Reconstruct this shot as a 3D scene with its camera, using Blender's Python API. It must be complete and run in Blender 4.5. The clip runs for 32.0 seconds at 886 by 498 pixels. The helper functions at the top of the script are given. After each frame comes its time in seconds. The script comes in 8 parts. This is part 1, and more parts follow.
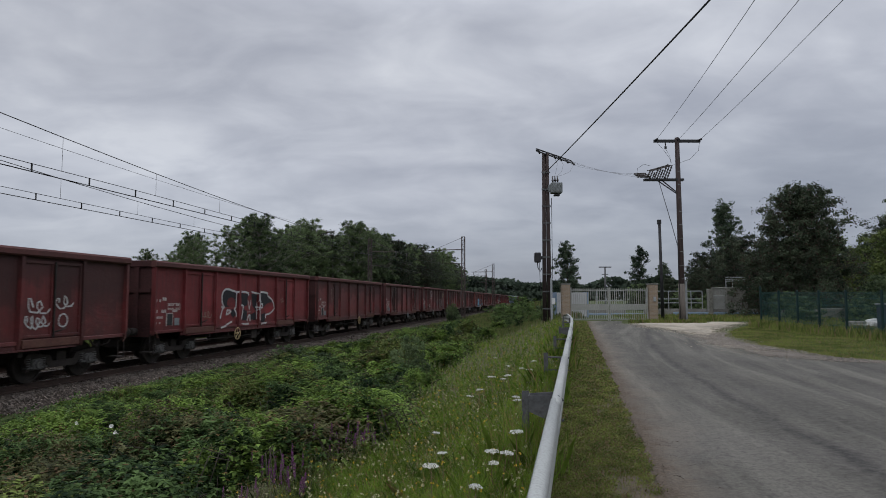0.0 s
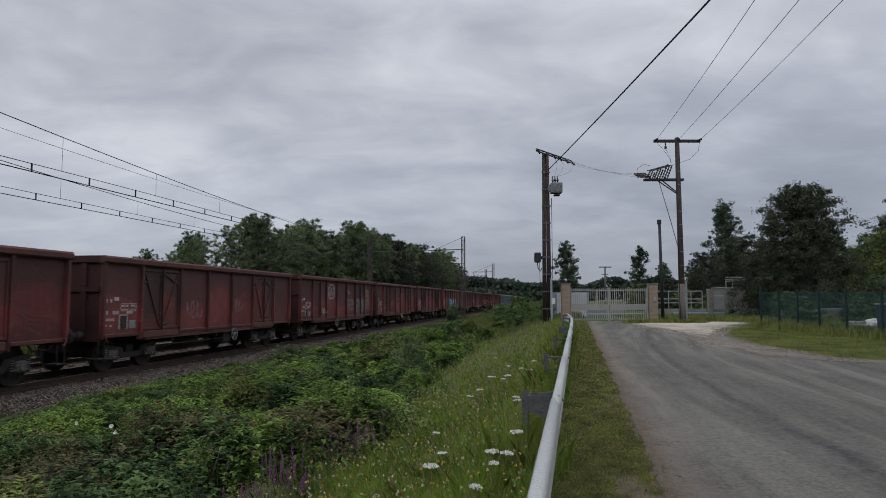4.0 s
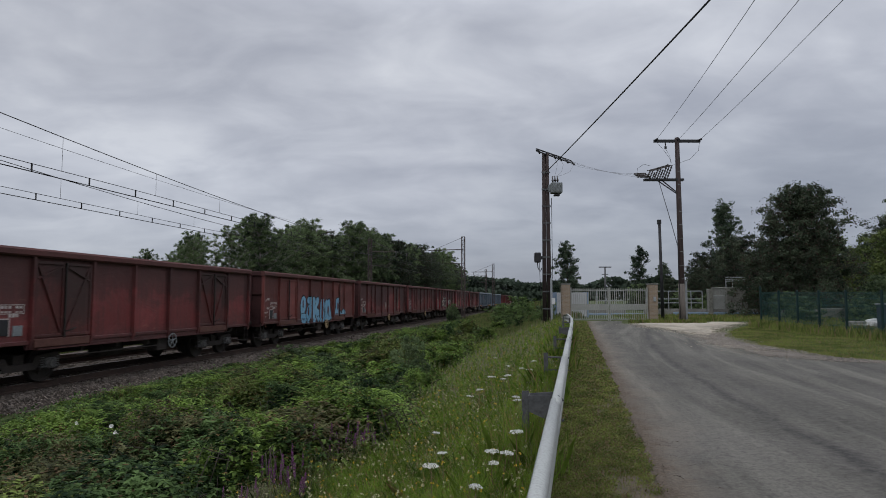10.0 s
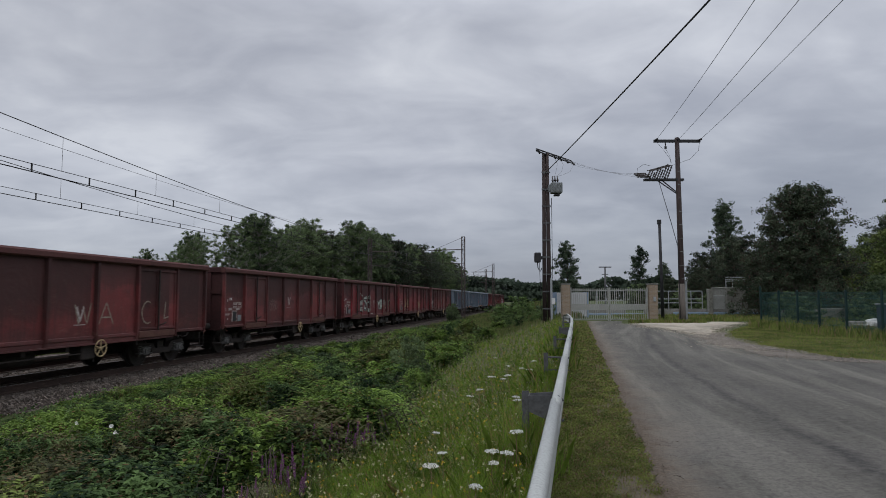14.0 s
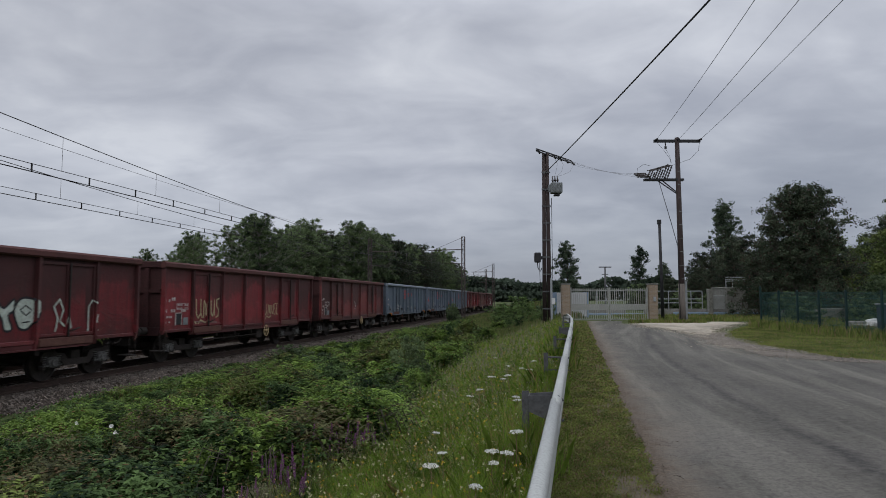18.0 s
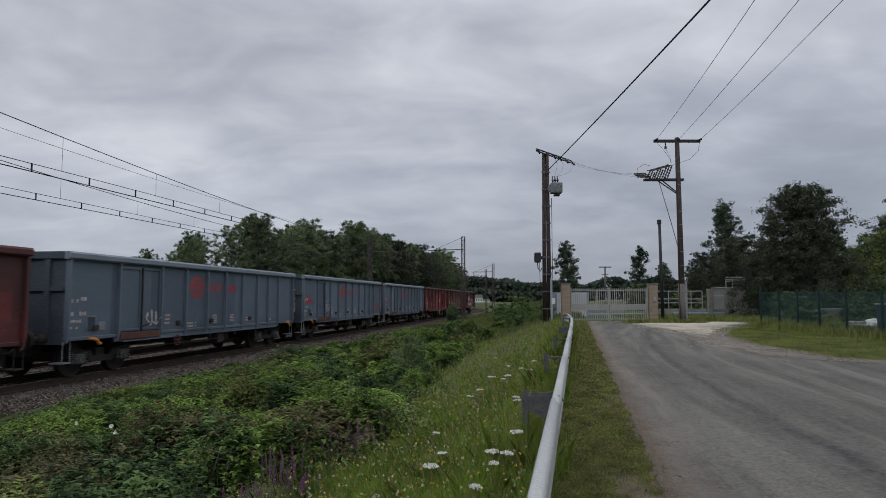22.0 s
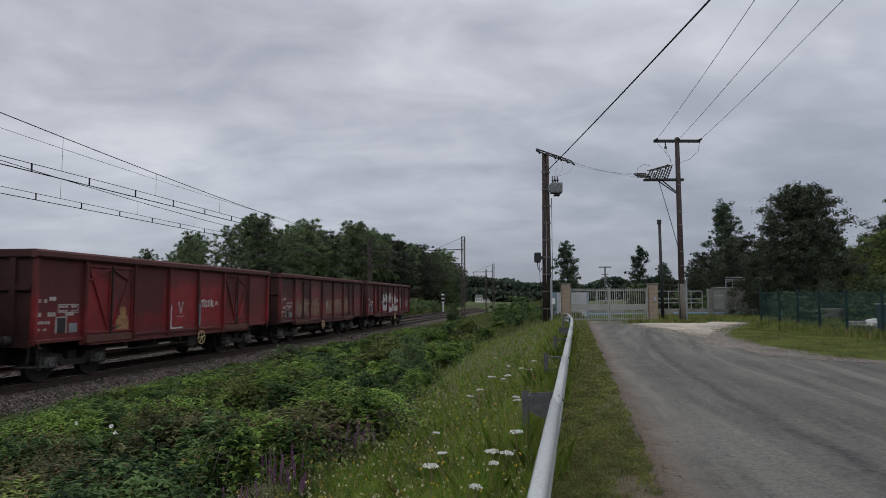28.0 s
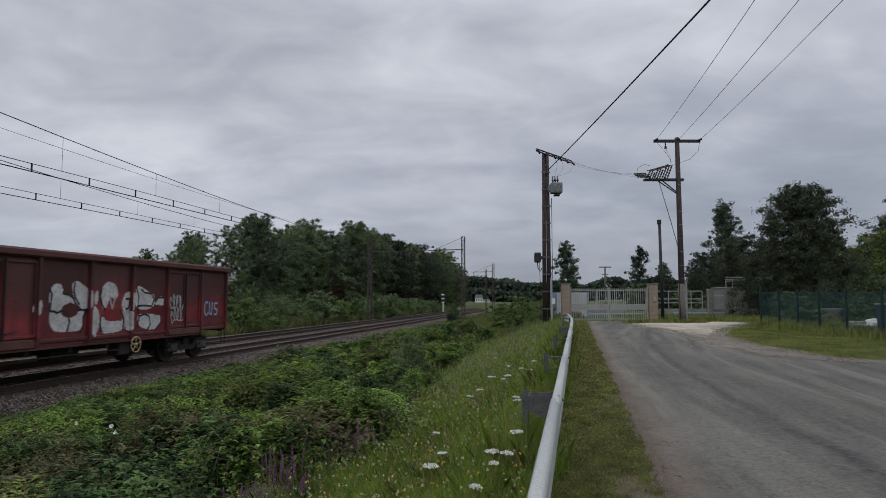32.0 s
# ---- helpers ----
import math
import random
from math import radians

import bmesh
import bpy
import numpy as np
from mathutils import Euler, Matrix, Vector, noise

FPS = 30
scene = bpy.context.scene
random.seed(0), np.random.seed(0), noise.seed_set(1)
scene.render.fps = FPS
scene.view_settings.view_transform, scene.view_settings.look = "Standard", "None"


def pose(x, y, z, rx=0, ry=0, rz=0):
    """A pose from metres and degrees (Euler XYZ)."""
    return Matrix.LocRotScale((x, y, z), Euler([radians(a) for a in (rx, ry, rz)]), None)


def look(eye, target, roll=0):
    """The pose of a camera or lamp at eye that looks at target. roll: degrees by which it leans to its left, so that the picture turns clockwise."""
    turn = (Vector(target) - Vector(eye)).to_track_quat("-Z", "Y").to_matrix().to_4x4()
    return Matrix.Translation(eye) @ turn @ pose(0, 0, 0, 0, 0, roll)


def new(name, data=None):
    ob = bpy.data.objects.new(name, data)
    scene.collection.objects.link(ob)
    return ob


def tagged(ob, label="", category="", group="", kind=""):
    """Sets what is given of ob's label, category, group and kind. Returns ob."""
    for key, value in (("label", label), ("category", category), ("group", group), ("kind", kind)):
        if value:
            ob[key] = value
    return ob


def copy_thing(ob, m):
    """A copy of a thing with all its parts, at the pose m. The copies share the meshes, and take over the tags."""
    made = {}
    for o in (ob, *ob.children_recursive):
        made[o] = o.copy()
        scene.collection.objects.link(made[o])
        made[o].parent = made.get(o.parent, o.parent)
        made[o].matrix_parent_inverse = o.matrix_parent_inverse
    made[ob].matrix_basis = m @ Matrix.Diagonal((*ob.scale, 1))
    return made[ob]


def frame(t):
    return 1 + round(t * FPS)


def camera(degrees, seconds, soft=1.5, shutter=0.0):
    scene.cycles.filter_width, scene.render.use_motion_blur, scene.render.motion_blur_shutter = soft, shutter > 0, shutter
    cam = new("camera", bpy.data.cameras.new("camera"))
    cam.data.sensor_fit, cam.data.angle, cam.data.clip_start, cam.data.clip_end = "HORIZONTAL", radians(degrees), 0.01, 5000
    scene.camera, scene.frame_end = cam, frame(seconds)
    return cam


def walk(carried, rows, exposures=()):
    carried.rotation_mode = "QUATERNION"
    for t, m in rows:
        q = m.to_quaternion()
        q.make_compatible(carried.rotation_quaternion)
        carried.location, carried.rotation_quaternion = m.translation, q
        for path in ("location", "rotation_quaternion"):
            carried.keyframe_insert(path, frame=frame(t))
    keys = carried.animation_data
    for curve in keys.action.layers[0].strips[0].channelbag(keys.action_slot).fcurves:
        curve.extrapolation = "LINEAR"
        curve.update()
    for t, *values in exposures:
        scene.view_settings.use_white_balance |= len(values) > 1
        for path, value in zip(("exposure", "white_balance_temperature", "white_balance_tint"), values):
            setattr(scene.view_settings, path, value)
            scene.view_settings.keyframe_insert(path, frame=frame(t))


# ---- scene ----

# ---------------------------------------------------------------- camera
cam = camera(68.49, 32.0, soft=0.9, shutter=0.25)
EYE = 1.65
CAM_POSE = pose(0, 0, EYE, 94.449, 0, 0)
walk(cam, [(0.0, CAM_POSE), (32.0, CAM_POSE)], exposures=[(0.0, 0.0), (32.0, 0.0)])

# ---------------------------------------------------------------- world, sun


def node(nt, kind, **values):
    n = nt.nodes.new(kind)
    for key, value in values.items():
        if key in n.inputs:
            n.inputs[key].default_value = value
    return n


def ramp(nt, fac, stops):
    r = nt.nodes.new("ShaderNodeValToRGB")
    el = r.color_ramp.elements
    while len(el) < len(stops):
        el.new(0.5)
    for e, (p, c) in zip(el, stops):
        e.position = p
        e.color = (*c, 1) if len(c) == 3 else c
    nt.links.new(fac, r.inputs[0])
    return r.outputs[0]


def math_node(nt, op, a, b=None, clamp=False):
    n = nt.nodes.new("ShaderNodeMath")
    n.operation = op
    n.use_clamp = clamp
    for i, v in enumerate((a, b)):
        if v is None:
            continue
        if isinstance(v, (int, float)):
            n.inputs[i].default_value = v
        else:
            nt.links.new(v, n.inputs[i])
    return n.outputs[0]


def mix_colour(nt, fac, a, b, blend="MIX"):
    n = nt.nodes.new("ShaderNodeMix")
    n.data_type = "RGBA"
    n.blend_type = blend
    for i, v in ((0, fac), (6, a), (7, b)):
        if isinstance(v, (int, float)):
            n.inputs[i].default_value = v
        elif isinstance(v, tuple):
            n.inputs[i].default_value = (*v, 1)
        else:
            nt.links.new(v, n.inputs[i])
    return n.outputs[2]


def make_world():
    w = bpy.data.worlds.new("overcast_sky")
    scene.world = w
    w.use_nodes = True
    nt = w.node_tree
    nt.nodes.clear()
    out = nt.nodes.new("ShaderNodeOutputWorld")
    tc = nt.nodes.new("ShaderNodeTexCoord")
    sep = nt.nodes.new("ShaderNodeSeparateXYZ")
    nt.links.new(tc.outputs["Generated"], sep.inputs[0])
    up = math_node(nt, "MAXIMUM", sep.outputs[2], 0.0)
    den = math_node(nt, "ADD", up, 0.26)
    cx = math_node(nt, "DIVIDE", sep.outputs[0], den)
    cy = math_node(nt, "DIVIDE", sep.outputs[1], den)
    comb = nt.nodes.new("ShaderNodeCombineXYZ")
    nt.links.new(cx, comb.inputs[0])
    nt.links.new(cy, comb.inputs[1])
    # layers of cloud: broad bands, ragged puffs
    mp = nt.nodes.new("ShaderNodeMapping")
    mp.inputs["Location"].default_value = (5.3, 0.6, 2.0)
    mp.inputs["Rotation"].default_value = (0, 0, 0.35)
    mp.inputs["Scale"].default_value = (1.2, 1.6, 1)
    nt.links.new(comb.outputs[0], mp.inputs[0])
    n1 = node(nt, "ShaderNodeTexNoise", Scale=1.05, Detail=6.0, Roughness=0.5, Distortion=0.35)
    n2 = node(nt, "ShaderNodeTexNoise", Scale=2.9, Detail=7.0, Roughness=0.5, Distortion=0.4)
    for n in (n1, n2):
        nt.links.new(mp.outputs[0], n.inputs["Vector"])
    mixed = math_node(nt, "ADD", math_node(nt, "MULTIPLY", n1.outputs["Fac"], 0.62), math_node(nt, "MULTIPLY", n2.outputs["Fac"], 0.38))
    cloud = ramp(nt, mixed, [(0.36, (0.345, 0.364, 0.425)), (0.45, (0.425, 0.444, 0.503)), (0.53, (0.512, 0.532, 0.590)), (0.62, (0.62, 0.64, 0.69))])
    # paler towards the horizon, where the layer thins out
    low = ramp(nt, sep.outputs[2], [(0.0, (0.33, 0.355, 0.42)), (0.07, (0.295, 0.322, 0.39)), (0.17, (0.39, 0.415, 0.48)), (0.4, (0.43, 0.45, 0.51))])
    haze = ramp(nt, sep.outputs[2], [(0.0, (0.85,) * 3), (0.12, (0.36,) * 3), (0.32, (0.06,) * 3)])
    veil = mix_colour(nt, haze, cloud, low)
    # the layer is thicker low down to the right of the railway
    grad = ramp(nt, math_node(nt, "ADD", sep.outputs[0], 0.5), [(0.2, (1.06, 1.06, 1.06)), (0.48, (0.92, 0.92, 0.935)), (0.62, (0.78, 0.79, 0.815)), (0.95, (0.74, 0.755, 0.785))])
    thick = ramp(nt, sep.outputs[2], [(0.19, (1,) * 3), (0.31, (0,) * 3)])
    veil = mix_colour(nt, thick, veil, mix_colour(nt, 1.0, veil, grad, "MULTIPLY"))
    # higher up it is a little thinner to the right
    drift = ramp(nt, math_node(nt, "ADD", sep.outputs[0], 0.5), [(0.05, (0.90, 0.90, 0.905)), (0.45, (1.0,) * 3), (0.95, (1.13, 1.13, 1.12))])
    veil = mix_colour(nt, thick, mix_colour(nt, 1.0, veil, drift, "MULTIPLY"), veil)
    # an overcast sky is brightest overhead
    lift = ramp(nt, sep.outputs[2], [(0.40, (1.0,) * 3), (0.62, (1.9,) * 3), (1.0, (2.5,) * 3)])
    veil = mix_colour(nt, 1.0, veil, lift, "MULTIPLY")
    sky = nt.nodes.new("ShaderNodeTexSky")
    sky.sky_type = "NISHITA"
    sky.sun_disc = False
    sky.sun_elevation = radians(50)
    sky.sun_rotation = radians(200)
    bg1 = node(nt, "ShaderNodeBackground", Strength=1.0)
    bg2 = node(nt, "ShaderNodeBackground", Strength=0.008)
    nt.links.new(veil, bg1.inputs[0])
    nt.links.new(sky.outputs[0], bg2.inputs[0])
    add = nt.nodes.new("ShaderNodeAddShader")
    nt.links.new(bg1.outputs[0], add.inputs[0])
    nt.links.new(bg2.outputs[0], add.inputs[1])
    nt.links.new(add.outputs[0], out.inputs[0])


make_world()
sun_data = bpy.data.lights.new("sun", "SUN")
sun_data.energy, sun_data.angle, sun_data.color = 0.5, radians(25), (1.0, 0.96, 0.9)
sun = new("sun", sun_data)
sun.matrix_world = look((0, 0, 60), (0 + 13, 0 + 32, 18))

# ---------------------------------------------------------------- materials


def material(name, rough=0.8, metal=0.0, spec=0.3):
    m = bpy.data.materials.new(name)
    m.use_nodes = True
    nt = m.node_tree
    b = nt.nodes["Principled BSDF"]
    b.inputs["Roughness"].default_value = rough
    b.inputs["Metallic"].default_value = metal
    b.inputs["Specular IOR Level"].default_value = spec
    return m, nt, b


def coords(nt, scale=(1, 1, 1), world=False):
    mp = nt.nodes.new("ShaderNodeMapping")
    mp.inputs["Scale"].default_value = scale
    if world:
        g = nt.nodes.new("ShaderNodeNewGeometry")
        nt.links.new(g.outputs["Position"], mp.inputs[0])
    else:
        tc = nt.nodes.new("ShaderNodeTexCoord")
        nt.links.new(tc.outputs["Object"], mp.inputs[0])
    return mp.outputs[0]


def noise_of(nt, vec, scale, detail=5.0, rough=0.55, distort=0.0):
    n = node(nt, "ShaderNodeTexNoise", Scale=scale, Detail=detail, Roughness=rough, Distortion=distort)
    nt.links.new(vec, n.inputs["Vector"])
    return n.outputs["Fac"]


def bump(nt, b, height, strength=0.3, dist=0.02):
    n = node(nt, "ShaderNodeBump", Strength=strength, Distance=dist)
    nt.links.new(height, n.inputs["Height"])
    nt.links.new(n.outputs[0], b.inputs["Normal"])


def surface(name, c1, c2, c3=None, scale=3.0, fine=40.0, rough=0.8, metal=0.0, spec=0.3, bumps=0.25, dist=0.01, stretch=(1, 1, 1), world=False, vary=0.0):
    """A two-scale procedural surface: c1 to c2 by broad noise, c3 by fine spots."""
    m, nt, b = material(name, rough, metal, spec)
    vec = coords(nt, stretch, world)
    broad = noise_of(nt, vec, scale, 6, 0.6, 0.4)
    small = noise_of(nt, vec, fine, 4, 0.6)
    col = ramp(nt, broad, [(0.3, c1), (0.7, c2)])
    if c3:
        col = mix_colour(nt, math_node(nt, "MULTIPLY", ramp(nt, small, [(0.45, (0, 0, 0)), (0.7, (1, 1, 1))]), 0.7), col, c3)
    if vary:
        oi = nt.nodes.new("ShaderNodeObjectInfo")
        v = math_node(nt, "ADD", math_node(nt, "MULTIPLY", oi.outputs["Random"], vary), 1 - vary / 2)
        hsv = nt.nodes.new("ShaderNodeHueSaturation")
        nt.links.new(v, hsv.inputs["Value"])
        nt.links.new(col, hsv.inputs["Color"])
        col = hsv.outputs[0]
    nt.links.new(col, b.inputs["Base Color"])
    r = math_node(nt, "ADD", math_node(nt, "MULTIPLY", small, 0.25), rough - 0.12, True)
    nt.links.new(r, b.inputs["Roughness"])
    bump(nt, b, small, bumps, dist)
    return m


def foliage(name, dark, light, dry=None, dry_part=0.06, spread=0.5, glow=0.35, mottle=0.44):
    """Leaves: colour by leaf, and a little light let through."""
    m, nt, b = material(name, 0.75, 0, 0.12)
    g = nt.nodes.new("ShaderNodeNewGeometry")
    rnd = g.outputs["Random Per Island"]
    patch = noise_of(nt, coords(nt, world=True), spread, 3)
    patch = ramp(nt, patch, [(0.38, (0, 0, 0)), (0.62, (1, 1, 1))])
    oi = nt.nodes.new("ShaderNodeObjectInfo")
    mixf = math_node(nt, "ADD", math_node(nt, "MULTIPLY", rnd, 0.90 - mottle), math_node(nt, "MULTIPLY", patch, mottle))
    mixf = math_node(nt, "ADD", mixf, math_node(nt, "MULTIPLY", oi.outputs["Random"], 0.26))
    col = ramp(nt, mixf, [(0.25, dark), (0.85, light)])
    if dry:
        r2 = math_node(nt, "FRACT", math_node(nt, "MULTIPLY", rnd, 37.7))
        col = mix_colour(nt, math_node(nt, "LESS_THAN", r2, dry_part), col, dry)
    nt.links.new(col, b.inputs["Base Color"])
    tr = nt.nodes.new("ShaderNodeBsdfTranslucent")
    nt.links.new(col, tr.inputs[0])
    mx = nt.nodes.new("ShaderNodeMixShader")
    mx.inputs[0].default_value = glow
    nt.links.new(b.outputs[0], mx.inputs[1])
    nt.links.new(tr.outputs[0], mx.inputs[2])
    nt.links.new(mx.outputs[0], nt.nodes["Material Output"].inputs[0])
    return m


def wagon_paint(name, paint, worn, rust, dust, soot=0.85):
    """Old wagon paint: sooty upper sheets with a ragged lower edge, runs of rust, faded and scuffed red below."""
    m, nt, b = material(name, 0.62, 0.0, 0.35)
    vec = coords(nt)
    streak = noise_of(nt, coords(nt, (4.0, 4.0, 0.30)), 2.2, 6, 0.65)
    runs = noise_of(nt, coords(nt, (11.0, 11.0, 0.40)), 1.6, 4, 0.6)
    blot = noise_of(nt, coords(nt, (1, 0.8, 1.3)), 0.9, 7, 0.66, 1.0)
    cloud = noise_of(nt, coords(nt, (1, 0.45, 1.1)), 1.5, 5, 0.6, 0.6)
    scuff = noise_of(nt, coords(nt, (1, 1.0, 2.4)), 3.4, 7, 0.72, 0.6)
    flake = noise_of(nt, coords(nt, (1, 1.2, 1.0)), 6.5, 6, 0.72, 0.4)
    fine = noise_of(nt, vec, 24, 5, 0.65)
    tc = nt.nodes.new("ShaderNodeTexCoord")
    sep = nt.nodes.new("ShaderNodeSeparateXYZ")
    nt.links.new(tc.outputs["Object"], sep.inputs[0])
    oi = nt.nodes.new("ShaderNodeObjectInfo")
    # every sheet between two ribs has weathered in its own way
    place_y = math_node(nt, "FLOOR", math_node(nt, "DIVIDE", math_node(nt, "ADD", sep.outputs[1], 0.05), 1.78))
    tones = []
    for k in (50.0, 91.0):
        wn = nt.nodes.new("ShaderNodeTexWhiteNoise")
        wn.noise_dimensions = "1D"
        nt.links.new(math_node(nt, "ADD", place_y, math_node(nt, "MULTIPLY", oi.outputs["Random"], k)), wn.inputs["W"])
        tones.append(wn.outputs["Value"])
    sheet_tone, sheet_line = tones
    col = mix_colour(nt, ramp(nt, streak, [(0.38, (0, 0, 0)), (0.66, (1, 1, 1))]), paint, worn)
    # thin faded bloom low on the sheets
    fade = tuple(min(1.0, c * 1.35 + 0.012) for c in paint)
    col = mix_colour(nt, math_node(nt, "MULTIPLY", ramp(nt, cloud, [(0.50, (0, 0, 0)), (0.72, (1, 1, 1))]), 0.7), col, fade)
    # sooty ore dust above a wavering line, a different height on every sheet
    edge = math_node(nt, "ADD", sep.outputs[2], math_node(nt, "MULTIPLY", math_node(nt, "SUBTRACT", cloud, 0.5), 1.7))
    edge = math_node(nt, "ADD", edge, math_node(nt, "MULTIPLY", math_node(nt, "SUBTRACT", runs, 0.5), 0.7))
    edge = math_node(nt, "ADD", edge, math_node(nt, "MULTIPLY", math_node(nt, "SUBTRACT", sheet_line, 0.5), 1.3))
    upper = ramp(nt, math_node(nt, "DIVIDE", edge, 4.0), [(0.46, (0, 0, 0)), (0.53, (0.75, 0.75, 0.75)), (0.66, (1, 1, 1))])
    col = mix_colour(nt, math_node(nt, "MULTIPLY", upper, soot), col, rust)
    # rust-brown flaking through everything
    col = mix_colour(nt, math_node(nt, "MULTIPLY", ramp(nt, blot, [(0.54, (0, 0, 0)), (0.66, (1, 1, 1))]), 0.55 * soot), col, tuple(c * 1.25 for c in rust))
    col = mix_colour(nt, math_node(nt, "MULTIPLY", ramp(nt, flake, [(0.62, (0, 0, 0)), (0.70, (1, 1, 1))]), 0.5), col, rust)
    # pale scuffs, mostly low down, and thin runs of dirt
    low = ramp(nt, math_node(nt, "DIVIDE", sep.outputs[2], 4.0), [(0.22, (1, 1, 1)), (0.58, (0.12, 0.12, 0.12))])
    col = mix_colour(nt, math_node(nt, "MULTIPLY", ramp(nt, scuff, [(0.57, (0, 0, 0)), (0.70, (0.8, 0.8, 0.8))]), low), col, dust)
    col = mix_colour(nt, ramp(nt, runs, [(0.60, (0, 0, 0)), (0.76, (0.65, 0.65, 0.65))]), col, rust)
    col = mix_colour(nt, ramp(nt, fine, [(0.60, (0, 0, 0)), (0.80, (0.5, 0.5, 0.5))]), col, dust)
    # brake dust thrown up along the bottom
    splash = math_node(nt, "ADD", sep.outputs[2], math_node(nt, "MULTIPLY", math_node(nt, "SUBTRACT", scuff, 0.5), 0.7))
    col = mix_colour(nt, math_node(nt, "MULTIPLY", ramp(nt, math_node(nt, "DIVIDE", splash, 4.0), [(0.24, (1, 1, 1)), (0.34, (0, 0, 0))]), 0.6), col, tuple(0.6 * c + 0.012 for c in rust))
    hsv = nt.nodes.new("ShaderNodeHueSaturation")
    tone = math_node(nt, "ADD", math_node(nt, "MULTIPLY", oi.outputs["Random"], 0.36), 0.76)
    nt.links.new(math_node(nt, "MULTIPLY", tone, math_node(nt, "ADD", math_node(nt, "MULTIPLY", sheet_tone, 0.46), 0.74)), hsv.inputs["Value"])
    nt.links.new(col, hsv.inputs["Color"])
    nt.links.new(hsv.outputs[0], b.inputs["Base Color"])
    nt.links.new(math_node(nt, "ADD", math_node(nt, "MULTIPLY", fine, 0.3), math_node(nt, "ADD", math_node(nt, "MULTIPLY", upper, 0.18), 0.36)), b.inputs["Roughness"])
    dent = math_node(nt, "ADD", math_node(nt, "MULTIPLY", blot, 1.0), math_node(nt, "MULTIPLY", fine, 0.06))
    bump(nt, b, dent, 0.45, 0.05)
    return m


def ballast_material(name, scale, dust=(0.085, 0.066, 0.05), dusted=0.35):
    """Broken stone: every stone has its own tone and a dark joint round it."""
    m, nt, b = material(name, 0.95, 0, 0.2)
    vec = coords(nt, world=True)
    warp = nt.nodes.new("ShaderNodeMapping")
    nt.links.new(vec, warp.inputs[0])
    cell = node(nt, "ShaderNodeTexVoronoi", Scale=scale, Randomness=1.0)
    nt.links.new(warp.outputs[0], cell.inputs["Vector"])
    sepc = nt.nodes.new("ShaderNodeSeparateColor")
    nt.links.new(cell.outputs["Color"], sepc.inputs[0])
    col = ramp(nt, sepc.outputs[0], [(0.0, (0.048, 0.037, 0.031)), (0.45, (0.105, 0.083, 0.069)), (0.8, (0.185, 0.150, 0.126)), (1.0, (0.34, 0.285, 0.24))])
    col = mix_colour(nt, ramp(nt, cell.outputs["Distance"], [(0.30, (0, 0, 0)), (0.62, (0.85, 0.85, 0.85))]), col, (0.022, 0.018, 0.016))
    broad = noise_of(nt, vec, 0.9, 4)
    col = mix_colour(nt, math_node(nt, "MULTIPLY", ramp(nt, broad, [(0.35, (0.3, 0.3, 0.3)), (0.65, (1, 1, 1))]), dusted), col, dust)
    nt.links.new(col, b.inputs["Base Color"])
    bump(nt, b, math_node(nt, "SUBTRACT", 1.0, cell.outputs["Distance"]), 0.9, 0.04)
    return m


M = {}
M["red"] = wagon_paint("oxide_red_paint", (0.195, 0.020, 0.025), (0.120, 0.019, 0.021), (0.042, 0.019, 0.018), (0.20, 0.085, 0.068))
M["clean_red"] = wagon_paint("evenly_faded_red_paint", (0.178, 0.022, 0.025), (0.122, 0.021, 0.022), (0.056, 0.022, 0.020), (0.13, 0.055, 0.045), 0.25)
M["rust_red"] = wagon_paint("orange_brown_paint", (0.165, 0.040, 0.034), (0.120, 0.035, 0.031), (0.060, 0.028, 0.024), (0.18, 0.085, 0.06), 0.3)
M["brown"] = wagon_paint("brown_red_paint", (0.160, 0.030, 0.030), (0.108, 0.027, 0.026), (0.048, 0.022, 0.0205), (0.20, 0.10, 0.075))
M["faded"] = wagon_paint("faded_red_paint", (0.155, 0.026, 0.027), (0.100, 0.024, 0.023), (0.050, 0.024, 0.022), (0.23, 0.14, 0.10))
M["bright"] = wagon_paint("bright_red_paint", (0.205, 0.016, 0.020), (0.140, 0.016, 0.018), (0.055, 0.019, 0.018), (0.16, 0.06, 0.05), 0.75)
M["cap"] = surface("rusty_top_rail", (0.070, 0.029, 0.027), (0.110, 0.039, 0.036), (0.048, 0.024, 0.021), 1.5, 30, 0.8)
M["grey_blue"] = wagon_paint("blue_grey_paint", (0.112, 0.143, 0.184), (0.094, 0.122, 0.158), (0.108, 0.136, 0.173), (0.070, 0.084, 0.105))
# wagon ends stand in shade; this blue-grey is darkened to show it
M["grey_end"] = surface("shaded_blue_grey_end", (0.050, 0.062, 0.080), (0.072, 0.088, 0.110), (0.036, 0.042, 0.050), 1.5, 25, 0.8)
M["grey_cap"] = surface("blue_grey_top_rail", (0.15, 0.178, 0.21), (0.20, 0.23, 0.265), (0.12, 0.14, 0.165), 1.5, 30, 0.6)
M["under"] = surface("grimy_underframe", (0.020, 0.017, 0.016), (0.042, 0.034, 0.031), (0.058, 0.047, 0.041), 4, 40, 0.9)
# darkened red: the shade between coupled wagons is put into the end colour
M["end_dirt"] = surface("shaded_end_paint", (0.036, 0.014, 0.014), (0.064, 0.021, 0.021), (0.022, 0.012, 0.011), 1.5, 25, 0.85)
